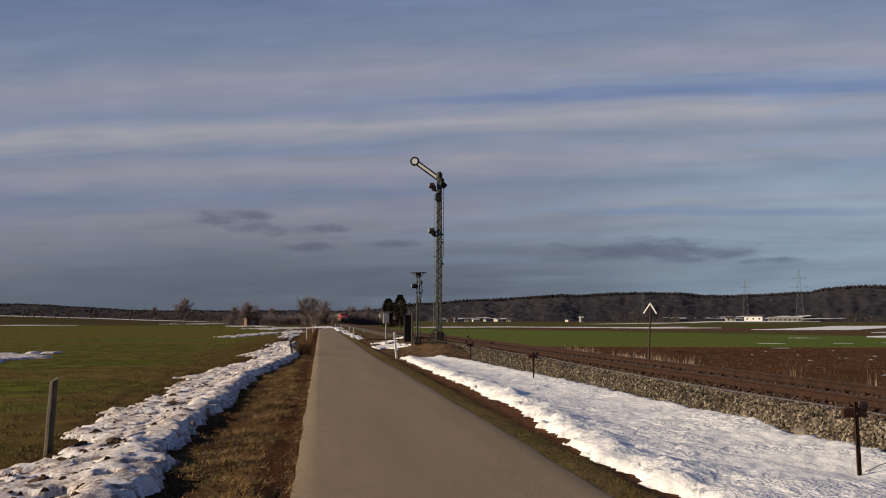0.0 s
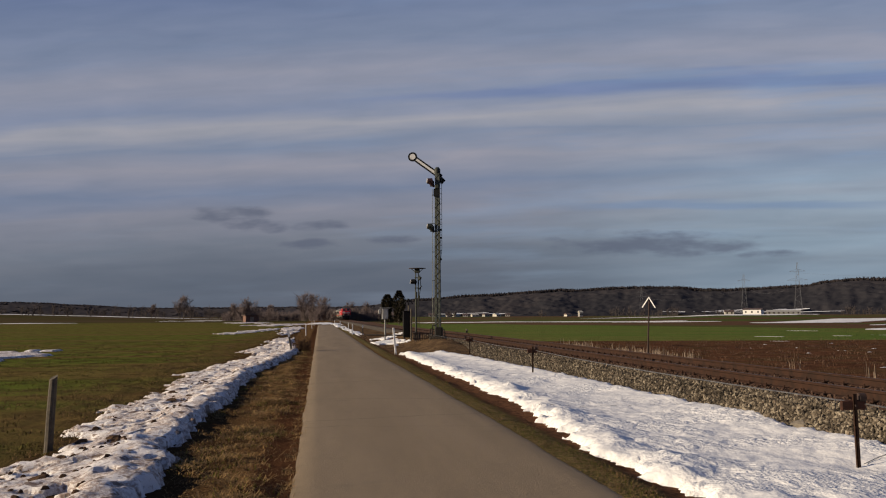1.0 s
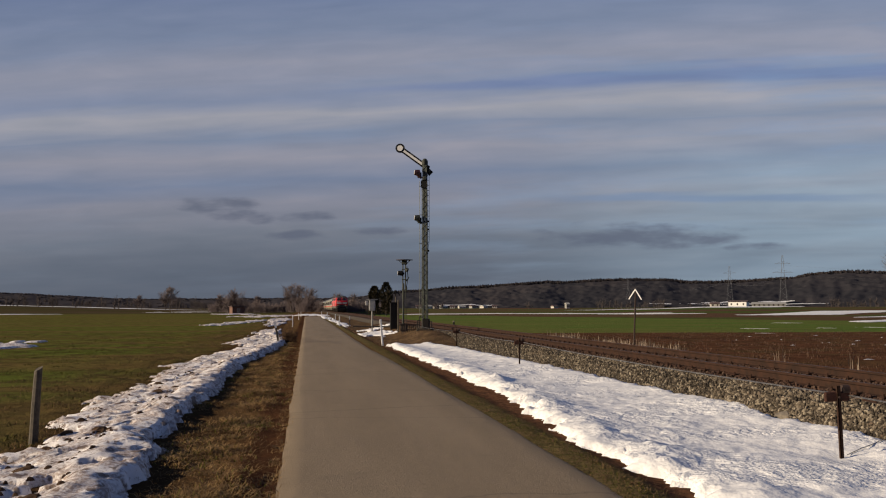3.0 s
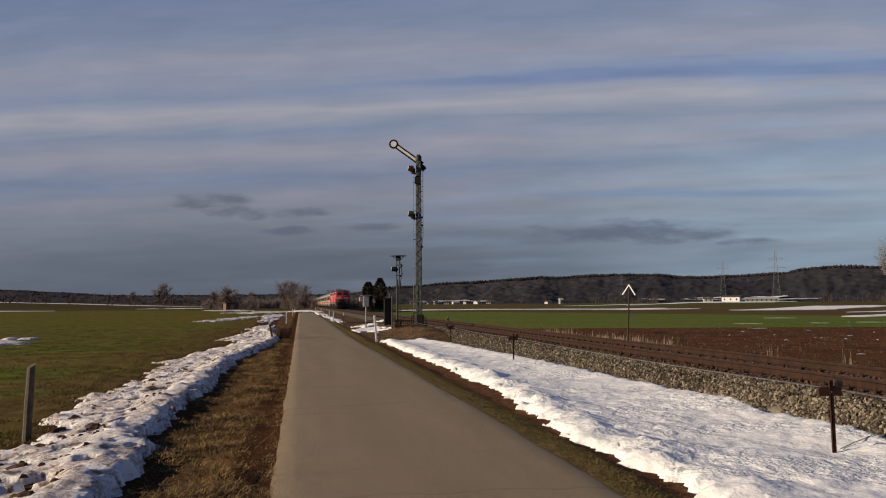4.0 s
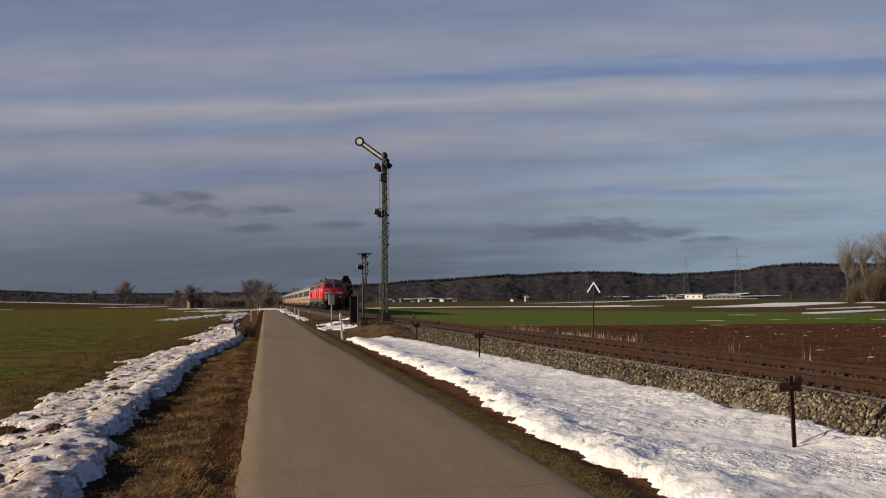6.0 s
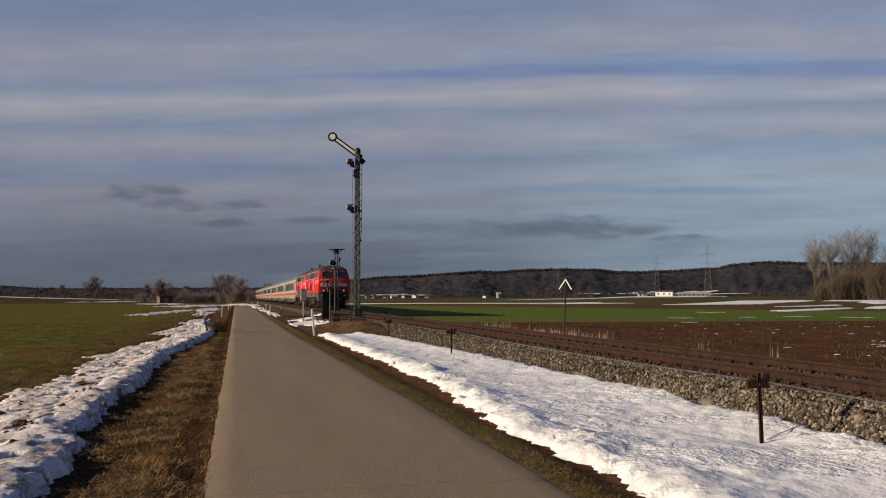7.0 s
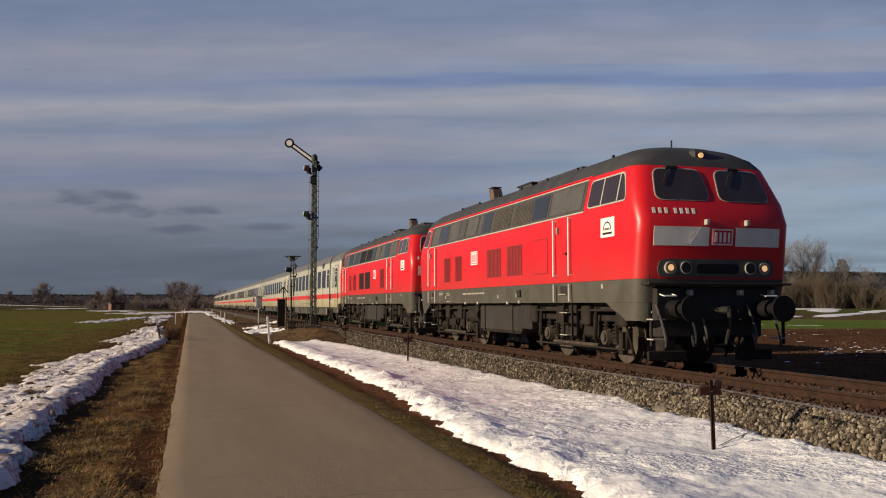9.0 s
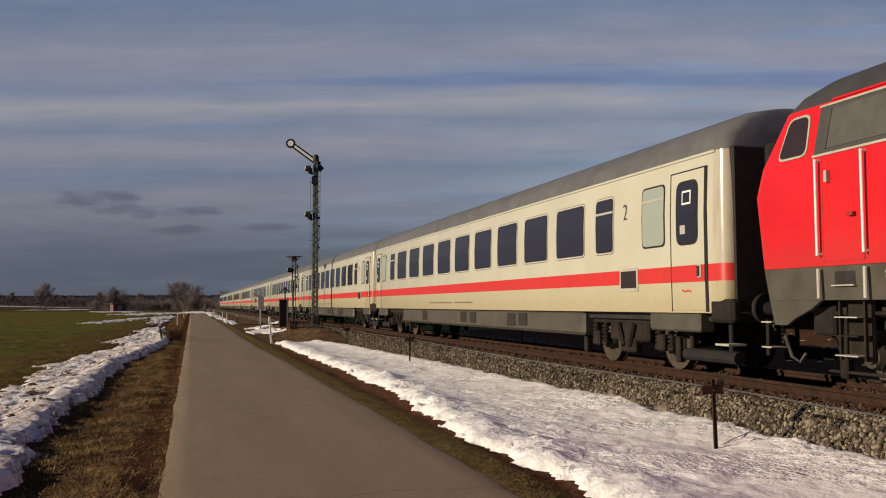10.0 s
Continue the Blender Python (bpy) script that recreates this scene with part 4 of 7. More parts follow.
def bogie(parent, y, half, r, x_out, name="bogie", label="dusty brown bogie frame"):
    """Side frames with springs, axle boxes, brake hangers; wheels are sub-parts."""
    bm = bmesh.new()
    for s in (-1, 1):
        x = s * x_out
        box(bm, x - 0.05, x + 0.05, y - half - 0.62, y + half + 0.62, r + 0.30, r + 0.42, 0.02)
        box(bm, x - 0.06, x + 0.06, y - half + 0.5, y + half - 0.5, r - 0.02, r + 0.34, 0.04)
        box(bm, x - 0.08, x + 0.08, y - 0.3, y + 0.3, r - 0.22, r + 0.05, 0.03)
        for k in (-1, 1):
            a = y + k * half
            box(bm, x - 0.12 if s < 0 else x - 0.05, x + 0.05 if s < 0 else x + 0.12, a - 0.13, a + 0.13, r - 0.14, r + 0.14, 0.03)
            for q in (-0.34, 0.34):
                for h in range(5):
                    rod(bm, (x, a + q * 0.62, r - 0.06 + h * 0.07), (x, a + q * 0.62, r - 0.025 + h * 0.07), 0.075, seg=10)
                rod(bm, (x, a + q * 0.62, r - 0.1), (x, a + q * 0.62, r + 0.32), 0.04, seg=8)
            box(bm, x - 0.045, x + 0.045, a - 0.3, a + 0.3, r - 0.13, r - 0.07, 0.01)
            rod(bm, (x, a + k * 0.62, r + 0.1), (x, a + k * 0.58, r - 0.28), 0.03)
            box(bm, x - 0.1, x + 0.02, a + k * 0.54 - 0.07, a + k * 0.54 + 0.07, r - 0.3, r + 0.12, 0.02)
        rod(bm, (x + s * 0.1, y - 0.3, r + 0.3), (x + s * 0.1, y - 0.12, r - 0.1), 0.05)
        rod(bm, (x + s * 0.1, y + 0.3, r + 0.3), (x + s * 0.1, y + 0.12, r - 0.1), 0.05)
    box(bm, -x_out, x_out, y - 0.35, y + 0.35, r - 0.05, r + 0.25, 0.03)
    frame_part = part(name, bm, "under", parent, label)
    for k in (-1, 1):
        for s in (-1, 1):
            bm = bmesh.new()
            wheel(bm, s * 0.753, y + k * half, r, s)
            part("wheel", bm, "wheel", frame_part, smooth=True)
        part("axle", rods((( -0.75, y + k * half, r), (0.75, y + k * half, r), 0.08)), "underdark", frame_part)


def loco(name_label, back=False, lamps=True):
    """back: the unit runs the other way round, so what is not alike at both ends changes over."""
    def span(a, b):
        return (16.4 - b, 16.4 - a) if back else (a, b)
    t = thing("diesel_locomotive", name_label, "locomotive", "train")
    part("body", LOCO.solid(1.57, 3.60, (2.0, 2.3, 2.75, 3.2)), "red", t, "bright red painted body", True)
    part("roof", LOCO.solid(3.60, 4.13), "locoroof", t, "sooty dark grey roof", True)
    part("frame_skirt", LOCO.solid(1.16, 1.566), "frame", t, "dusty grey lower body", True)
    # the end skirts reach lower, with sloping inner edges
    for end in (0, 1):
        for s in (-1, 1):
            bm = bmesh.new()
            rows = []
            for z, yin in ((1.158, 1.95), (1.05, 1.75), (0.93, 1.42), (0.84, 1.25)):
                ring = [p for p in LOCO.ring(z) if p[1] < 1.45 and p[0] * s > 0.9]
                ring = sorted(ring, key=lambda p: p[1])[:6]
                ring.append((s * LOCO.at(z)[1], yin, z))
                rows.append([(x, y if end == 0 else 16.4 - y, z) for x, y, z in ring])
            vs = [[bm.verts.new(p) for p in r] for r in rows]
            vi = [[bm.verts.new((p[0] - s * 0.05, p[1], p[2])) for p in r] for r in rows]
            for g in (vs, vi):
                for a, b in zip(g, g[1:]):
                    for i in range(len(a) - 1):
                        bm.faces.new((a[i], a[i + 1], b[i + 1], b[i]))
            for a, b in ((vs[-1], vi[-1]),):
                for i in range(len(a) - 1):
                    bm.faces.new((a[i], a[i + 1], b[i + 1], b[i]))
            for i in range(len(vs) - 1):
                bm.faces.new((vs[i][-1], vs[i + 1][-1], vi[i + 1][-1], vi[i][-1]))
            part("end_skirt", bm, "frame", t, "dusty grey rounded end skirt", True)
    # windscreens and the pale front stripe
    for ws in ([(-1.13, 2.97), (-0.11, 2.97), (-0.17, 3.52), (-1.03, 3.52)], [(0.11, 2.97), (1.13, 2.97), (1.03, 3.52), (0.17, 3.52)]):
        fr = part("windscreen_frame", LOCO.pane(grow(ws, 0.03), 0.012, 0.05, "front", 0.16), "silver", t, "pale rubber-sealed windscreen frame")
        part("seal", LOCO.pane(grow(ws, 0.012), 0.017, 0.03, "front", 0.14), "rubber", fr)
        part("windscreen", LOCO.pane(grow(ws, -0.01), 0.024, 0.03, "front", 0.13), "glass", fr, "dark windscreen glass")
        part("wiper", rods(((ws[0][0] + 0.42, LOCO.front(ws[0][0] + 0.42, 3.56) - 0.04, 3.56), (ws[0][0] + 0.24, LOCO.front(ws[0][0] + 0.24, 3.34) - 0.05, 3.34), 0.009), ((ws[0][0] + 0.30, LOCO.front(ws[0][0] + 0.3, 3.44) - 0.05, 3.44), (ws[0][0] + 0.16, LOCO.front(ws[0][0] + 0.16, 3.22) - 0.05, 3.22), 0.012)), "rubber", fr)
        part("wiper_motor", boxes((ws[0][0] + 0.32, ws[0][0] + 0.56, LOCO.front(ws[0][0] + 0.44, 3.56) - 0.05, LOCO.front(ws[0][0] + 0.44, 3.56) + 0.03, 3.53, 3.59), bevel=0.015), "rubber", fr)
    part("front_stripe", LOCO.panel([(-1.25, 2.14), (-0.2, 2.14), (-0.2, 2.47), (-1.25, 2.47)], 0.006, 0.02, "front", 10), "palestripe", t, "pale grey stripe")
    part("front_stripe", LOCO.panel([(0.33, 2.14), (1.25, 2.14), (1.25, 2.47), (0.33, 2.47)], 0.006, 0.02, "front", 10), "palestripe", t, "pale grey stripe")
    logo = part("emblem", LOCO.panel([(-0.14, 2.16), (0.27, 2.16), (0.27, 2.44), (-0.14, 2.44)], 0.008, 0.02, "front"), "white", t, "white-framed red company emblem")
    part("emblem_field", LOCO.panel([(-0.115, 2.185), (0.245, 2.185), (0.245, 2.415), (-0.115, 2.415)], 0.012, 0.01, "front"), "red", logo)
    for a, b in ((-0.09, -0.04), (0.0, 0.04), (0.08, 0.13), (0.17, 0.21)):
        part("emblem_bar", LOCO.panel([(a, 2.21), (b, 2.21), (b, 2.38), (a, 2.38)], 0.016, 0.01, "front", 1), "white", logo)
    for k in range(7):
        a = -1.25 + k * 0.115 + (0.06 if k > 2 else 0)
        part("number_bar", LOCO.panel([(a, 2.70), (a + 0.055, 2.70), (a + 0.055, 2.80), (a, 2.80)], 0.006, 0.01, "front", 1), "palestripe", t)
    # grab handles, cleats
    part("grab_rail", rods(((-0.62, LOCO.front(-0.62, 2.16) - 0.09, 2.16), (-0.42, LOCO.front(-0.42, 2.45) - 0.09, 2.45), 0.018)), "chrome", t, "slanting chrome grab rail")
    for x in (-0.28, 0.52):
        part("cleat", boxes((x - 0.035, x + 0.035, LOCO.front(x, 2.55) - 0.09, LOCO.front(x, 2.55), 2.5, 2.6), bevel=0.01), "silver", t)
    # lamp housing across the front
    part("lamp_panel", LOCO.pane([(-1.16, 1.60), (1.16, 1.60), (1.14, 1.91), (-1.14, 1.91)], 0.02, 0.05, "front", 0.15), "lamppanel", t, "dark grey lamp panel with rounded ends")
    part("lamp_slot", LOCO.pane([(-0.42, 1.66), (0.42, 1.66), (0.42, 1.83), (-0.42, 1.83)], 0.028, 0.03, "front", 0.07), "rubber", t, "dark horn slot")
    for x, lit in ((-0.93, True), (-0.64, False), (0.64, False), (0.93, True)):
        y, lit = LOCO.front(x, 1.76), lit and lamps
        ring = part("headlamp", rods(((x, y - 0.06, 1.76), (x, y + 0.02, 1.76), 0.108), seg=24), "silver", t, "round headlamp with a bright rim", True)
        # a lit lamp's glow is painted into its reflector as amber
        part("well", rods(((x, y - 0.064, 1.76), (x, y - 0.05, 1.76), 0.094), seg=24), "amber" if lit else "rubber", ring, "dull reflector")
        if lit:
            part("lens", rods(((x, y - 0.07, 1.76), (x, y - 0.05, 1.76), 0.054), seg=20), "headlight", ring, "warm glowing lens")
    y = LOCO.front(0.0, 3.83)
    top = part("top_headlamp", boxes((-0.16, 0.16, y - 0.06, y + 0.35, 3.72, 3.94), bevel=0.05), "locoroof", t, "upper headlamp in a dark hood")
    part("lens", rods(((0.0, y - 0.08, 3.83), (0.0, y - 0.05, 3.83), 0.048), seg=18), "headlight" if lamps else "glass", top, "warm glowing lens" if lamps else "unlit lens")
    # buffer beam, buffers, coupling, hoses
    part("front_ledge", boxes((-1.42, 1.42, 0.50, 0.80, 1.46, 1.50), bevel=0.01), "underdark", t, "dark shunter's ledge")
    part("buffer_beam", boxes((-1.2, 1.2, 0.66, 0.82, 0.84, 1.44), (-1.0, 1.0, 0.8, 1.3, 0.55, 0.9), bevel=0.03), "underdark", t, "black buffer beam")
    for e in (0, 1):
        for x in (-0.875, 0.875):
            f = (lambda y: y) if e == 0 else (lambda y: 16.4 - y)
            part("buffer", rods(((x, f(0.0), 1.05), (x, f(0.05), 1.05), 0.225), ((x, f(0.05), 1.05), (x, f(0.42), 1.05), 0.10), ((x, f(0.35), 1.05), (x, f(0.66), 1.05), 0.15), seg=22), "buffer", t, "black round buffer", True)
    part("coupling", rods(((0, 0.28, 1.03), (0, 0.7, 1.03), 0.06), ((0, 0.3, 1.05), (0, 0.3, 0.7), 0.035), ((0, 0.3, 0.72), (0, 0.42, 0.45), 0.03)), "underdark", t)
    # hanging hoses: down, round and back up
    for x, w, low, m in ((-1.22, 0.22, 0.40, "hose"), (-0.62, 0.12, 0.42, "rubber"), (-0.42, 0.16, 0.46, "hose"), (0.34, -0.12, 0.40, "rubber"), (0.56, 0.14, 0.46, "hose"), (1.02, 0.26, 0.38, "hose")):
        pts = []
        for k in range(11):
            a = k / 10
            drop = math.sin(min(1.0, a * 1.25) * math.pi / 2)
            pts.append((x + w * a ** 2.2 + 0.03 * math.sin(5 * a), 0.62 - 0.2 * math.sin(a * math.pi), 1.12 - (1.12 - low) * drop + (0.16 * ((a - 0.8) / 0.2) ** 2 if a > 0.8 else 0.0)))
        part("brake_hose", tube(pts, 0.022), m, t, "hanging brake hose", True)
    for x in (-1.0, 1.0):
        part("shunter_grip", rods(((x - 0.12, 0.52, 1.27), (x + 0.12, 0.52, 1.27), 0.014), ((x - 0.12, 0.52, 1.27), (x - 0.12, 0.66, 1.3), 0.012), ((x + 0.12, 0.52, 1.27), (x + 0.12, 0.66, 1.3), 0.012)), "white", t, "white shunter's grip")
    for x in (-0.875, 0.875):
        part("rail_plough", boxes((x - 0.375, x + 0.375, 0.86, 0.92, 0.14, 0.32), (x - 0.05, x + 0.05, 0.9, 1.2, 0.25, 0.8), bevel=0.02), "under", t, "dusty low guard plate")
    for s in (-1, 1):
        part("flag_holder", rods(((s * 1.36, 0.6, 1.48), (s * 1.36, 0.6, 1.63), 0.014), seg=6), "underdark", t)
    for x in (-0.58, 0.42, 1.05):
        part("tap", boxes((x - 0.04, x + 0.04, 0.54, 0.66, 1.28, 1.38), bevel=0.01), "silver", t)
    for s in (-1, 1):
        for e in (0.63, 15.77):
            cs = part("corner_step", boxes((s * 1.31 - 0.015, s * 1.31 + 0.015, e - 0.03, e + 0.03, 0.42, 0.9)), "under", t)
            for z in (0.52, 0.86):
                part("tread", boxes((s * 1.22 - 0.12, s * 1.22 + 0.12, e - 0.11, e + 0.11, z, z + 0.02)), "silver", cs)
        part("rail_guard", boxes((s * 0.78 - 0.1, s * 0.78 + 0.1, 0.9, 1.1, 0.12, 0.6), bevel=0.03), "under", t)
    # sides
    for s in (-1, 1):
        part("window_band", LOCO.panel(rect(2.88, 14.5, 2.95, 3.55), 0.006, 0.02, s, 24), "band", t, "grey band of engine room windows")
        rear = ((3.0, 4.3, "louvre"), (4.4, 5.05, "bandglass"), (5.15, 5.95, "louvre"), (6.05, 6.95, "louvre"), (7.1, 7.65, "bandglass"), (7.75, 8.9, "slats"), (9.15, 10.35, "slats"),
                (10.5, 10.7, "band"), (10.8, 11.7, "bandglass"), (11.8, 12.2, "louvre"), (12.3, 13.2, "bandglass"), (13.3, 14.3, "louvre"))
        lead = ((3.0, 4.66, "louvre"), (4.78, 5.66, "bandglass"), (5.76, 6.95, "sootlouvre"), (7.1, 8.4, "sootlouvre"), (8.55, 9.2, "bandglass"), (9.3, 9.6, "louvre"),
                        (9.7, 10.7, "louvre"), (10.8, 11.3, "band"), (11.4, 12.4, "louvre"), (12.55, 13.35, "bandglass"), (13.45, 14.3, "louvre"))
        for a, b, m in rear if back else lead:
            pn = part("window_panel", LOCO.panel(rect(a, b, 3.0, 3.5), 0.014, 0.015, s, 2), "rubber" if m == "slats" else m, t)
            if m == "slats":
                for k in range(9):
                    y = a + 0.06 + k * (b - a - 0.12) / 8.6
                    part("slat", LOCO.panel(rect(y, y + 0.03, 3.02, 3.48), 0.022, 0.012, s, 1), "ventslat", pn)
            elif m == "sootlouvre":
                for k in range(12):
                    y = a + 0.05 + k * (b - a - 0.1) / 12
                    part("slat", LOCO.panel(rect(y, y + 0.045, 3.02, 3.48), 0.020, 0.010, s, 1), "sootlouvre", pn)
            elif m == "louvre":
                part("panel_edge", LOCO.panel(rect(b - 0.025, b, 3.0, 3.5), 0.024, 0.012, s, 1), "band", pn)
        part("band_trim", LOCO.panel(rect(2.86, 14.52, 2.915, 2.945), 0.012, 0.02, s, 20), "silver", t, "pale trim under the window band")
        part("band_trim", LOCO.panel(rect(2.86, 14.52, 3.55, 3.575), 0.012, 0.02, s, 20), "silver", t, "pale trim above the window band")
        for ws in ([(2.68, 2.99), (1.13, 2.99), (1.35, 3.49), (2.68, 3.49)], [(14.66, 2.99), (15.18, 2.99), (15.05, 3.49), (14.70, 3.49)]):
            fr = part("cab_window", LOCO.pane(grow(ws, 0.03), 0.012, 0.04, s, 0.12), "silver", t, "cab side window with a pale frame")
            part("pane", LOCO.pane(ws, 0.02, 0.02, s, 0.1), "glass", fr)
            for q in (0.38, 0.8) if ws[0][0] < 5 else ():
                y = ws[0][0] + (ws[1][0] - ws[0][0]) * q
                part("bar", LOCO.panel(rect(y - 0.02, y + 0.02, 2.99, 3.49), 0.03, 0.02, s, 1), "silver", fr)
        for y0, y1 in ((3.46, 4.24), (13.62, 14.40)):
            door = part("cab_door", LOCO.panel(rect(y0 + 0.06, y1 - 0.06, 1.62, 2.88), 0.006, 0.01, s, 2), "red", t, "red cab door")
            part("door_handle", boxes((s * 1.55 - 0.03, s * 1.55 + 0.02, y0 + 0.16, y0 + 0.26, 2.14, 2.18)), "grille", door)
            part("door_handle", boxes((s * 1.55 - 0.03, s * 1.55 + 0.02, y1 - 0.2, y1 - 0.15, 2.58, 2.72)), "silver", door)
            for a, b in ((y0 + 0.045, y0 + 0.06), (y1 - 0.06, y1 - 0.045)):
                part("door_gap", LOCO.panel(rect(a, b, 1.62, 2.88), 0.004, 0.008, s, 2), "grille", door)
            for y in (y0, y1):
                part("handrail", rods(((s * 1.58, y, 1.70), (s * 1.58, y, 2.88), 0.017), ((s * 1.58, y, 1.72), (s * 1.5, y, 1.72), 0.02), ((s * 1.58, y, 2.86), (s * 1.5, y, 2.86), 0.02), seg=8), "white", t, "bright steel handrail", True)
                part("handrail", rods(((s * 1.57, y, 1.18), (s * 1.57, y, 1.54), 0.024), seg=8), "silver", t, "", True)
            part("step_recess", LOCO.panel(rect(y0 + 0.22, y1 - 0.22, 1.34, 1.5), 0.004, 0.02, s, 1), "underdark", t)
            lad = part("step_ladder", boxes((s * 1.42 - 0.02, s * 1.42 + 0.02, y0 + 0.17, y0 + 0.2, 0.45, 1.2), (s * 1.42 - 0.02, s * 1.42 + 0.02, y1 - 0.2, y1 - 0.17, 0.45, 1.2), (s * 1.3 - 0.02, s * 1.3 + 0.02, y0 + 0.17, y1 - 0.17, 0.45, 1.2)), "under", t, "dusty cab step ladder")
            for z in (0.5, 0.73, 0.95):
                part("tread", boxes((s * 1.42 - 0.11, s * 1.42 + 0.11, y0 + 0.2, y1 - 0.2, z, z + 0.014)), "under" if z == 0.73 else "silver", lad, "bright-edged step tread")
            part("tread", boxes((s * 1.5 - 0.06, s * 1.5 + 0.06, y0 + 0.2, y1 - 0.2, 1.325, 1.34)), "silver", lad)
        # grilles, hatches, plates
        vents = ((7.85, 8.95, 1.80, 2.52, "rubber"), (9.25, 10.35, 1.80, 2.52, "rubber"), (11.15, 11.85, 1.78, 2.5, "grille"), (12.4, 13.0, 1.78, 2.5, "grille"), (4.98, 5.75, 1.78, 2.55, "grille")) if back else (
            (6.2, 7.25, 1.80, 2.52, "grille"), (7.66, 8.75, 1.80, 2.52, "grille"), (10.95, 11.6, 1.78, 2.5, "grille"), (12.1, 12.75, 1.78, 2.5, "grille"))
        for y0, y1, z0, z1, m in vents:
            g = part("grille", LOCO.panel(rect(y0, y1, z0, z1), 0.004, 0.012, s, 1), m, t, "dark open ventilation grille" if m == "rubber" else "dusty red ventilation grille")
            for k in range(10):
                y = y0 + 0.03 + k * (y1 - y0 - 0.06) / 10
                part("slat", LOCO.panel(rect(y, y + 0.035, z0 + 0.02, z1 - 0.02), 0.011, 0.010, s, 1), "ventslat" if m == "rubber" else "grille", g)
        if not back:
            hatch = part("hatch", LOCO.panel(rect(4.66, 5.44, 1.78, 2.55), 0.004, 0.010, s, 1), "grille", t, "red side hatch with a dark gap")
            part("hatch_cover", LOCO.panel(rect(4.68, 5.42, 1.80, 2.53), 0.010, 0.010, s, 1), "red", hatch)
        e0 = 6.57 if back else 9.52
        em = part("emblem", LOCO.panel(rect(e0, e0 + 0.56, 2.19, 2.55), 0.008, 0.015, s, 1), "white", t, "white company emblem with red bars")
        part("emblem_field", LOCO.panel(rect(e0 + 0.05, e0 + 0.51, 2.22, 2.52), 0.012, 0.01, s, 1), "red", em)
        part("emblem_field", LOCO.panel(rect(e0 + 0.08, e0 + 0.48, 2.24, 2.50), 0.015, 0.01, s, 1), "white", em)
        for a in (e0 + 0.13, e0 + 0.22, e0 + 0.32, e0 + 0.40):
            part("emblem_bar", LOCO.panel(rect(a, a + 0.045, 2.27, 2.47), 0.019, 0.008, s, 1), "red", em)
        pl = part("builder_plate", LOCO.panel(rect(1.53, 2.09, 2.36, 2.72), 0.008, 0.015, s, 1), "white", t, "pale sticker with a round mark")
        for k in range(9):
            a, b = math.pi * k / 9, math.pi * (k + 1) / 9
            c = lambda r, v: (1.82 + r * math.cos(v), 2.48 + r * math.sin(v))
            part("arc", LOCO.panel([c(0.17, a), c(0.17, b), c(0.145, b), c(0.145, a)], 0.012, 0.008, s, 1), "under", pl)
        part("mark", LOCO.panel(rect(1.72, 1.92, 2.49, 2.53), 0.012, 0.008, s, 1), "amber", pl)
        part("mark", LOCO.panel(rect(1.63, 2.0, 2.41, 2.45), 0.012, 0.008, s, 1), "under", pl)
        for k in range(16):
            a = 9.0 + k * 0.12
            part("lettering_bar", LOCO.panel(rect(a, a + 0.08, 1.40, 1.44), 0.004, 0.006, s, 1), "silver", t)
        for y, n, z in ((12.92, 4, 1.46), (12.92, 4, 1.41), (12.2, 3, 1.44), (12.2, 3, 1.39), (12.22, 3, 1.20)):
            for k in range(n):
                part("lettering_bar", LOCO.panel(rect(y + k * 0.12, y + k * 0.12 + 0.09, z, z + 0.022), 0.004, 0.006, s, 1), "silver", t)
        for y, z in ((2.05, 1.42), (7.9, 1.28), (6.6, 1.3), (12.6, 1.3)):
            part("mark", LOCO.panel(rect(y, y + 0.06, z, z + 0.08), 0.004, 0.006, s, 1), "silver", t)
        part("fuel_filler", boxes((s * 1.53 - 0.03, s * 1.53 + 0.03, 6.3, 6.5, 1.3, 1.46), bevel=0.01), "underdark", t)
        part("gutter", LOCO.panel(rect(2.7, 14.3, 3.60, 3.63), 0.02, 0.03, s, 20), "red", t, "red rain gutter")
    # underframe
    part("fuel_tank", boxes((-1.32, 1.32, 6.95, 9.95, 0.42, 1.15), bevel=0.08), "tank", t, "dark dusty box-shaped fuel tank")
    part("air_tank", rods(((-1.15, 10.1, 0.85), (-1.15, 11.0, 0.85), 0.2), seg=14), "under", t, "", True)
    for x in (-1.3, 0.7):
        part("battery_box", boxes((x, x + 0.6, 6.2, 6.9, 0.55, 1.15), bevel=0.02), "underdark", t)
    part("floor_pan", boxes((-1.2, 1.2, 1.0, 15.4, 1.0, 1.16)), "underdark", t)
    for y in (3.9, 12.5):
        bogie(t, y, 1.4, 0.5, 1.12)
        for s in (-1, 1):
            for q in (-2.15, -0.62, 0.62, 2.15):
                part("sand_box", boxes((s * 1.22 - 0.1, s * 1.22 + 0.1, y + q - 0.2, y + q + 0.2, 0.72, 1.1), bevel=0.03), "under", t)
                part("sand_pipe", rods(((s * 1.2, y + q, 0.75), (s * 0.95, y + q * 0.93, 0.14), 0.025)), "under", t)
            part("brake_cylinder", rods(((s * 1.2, y - 0.25, 0.62), (s * 1.2, y + 0.25, 0.62), 0.12), seg=12), "under", t, "", True)
            part("air_pipe", rods(((s * 1.28, y - 2.2, 1.02), (s * 1.28, y + 2.2, 1.0), 0.025), ((s * 1.25, y - 2.2, 0.3), (s * 1.2, y + 2.2, 0.28), 0.02)), "under", t)
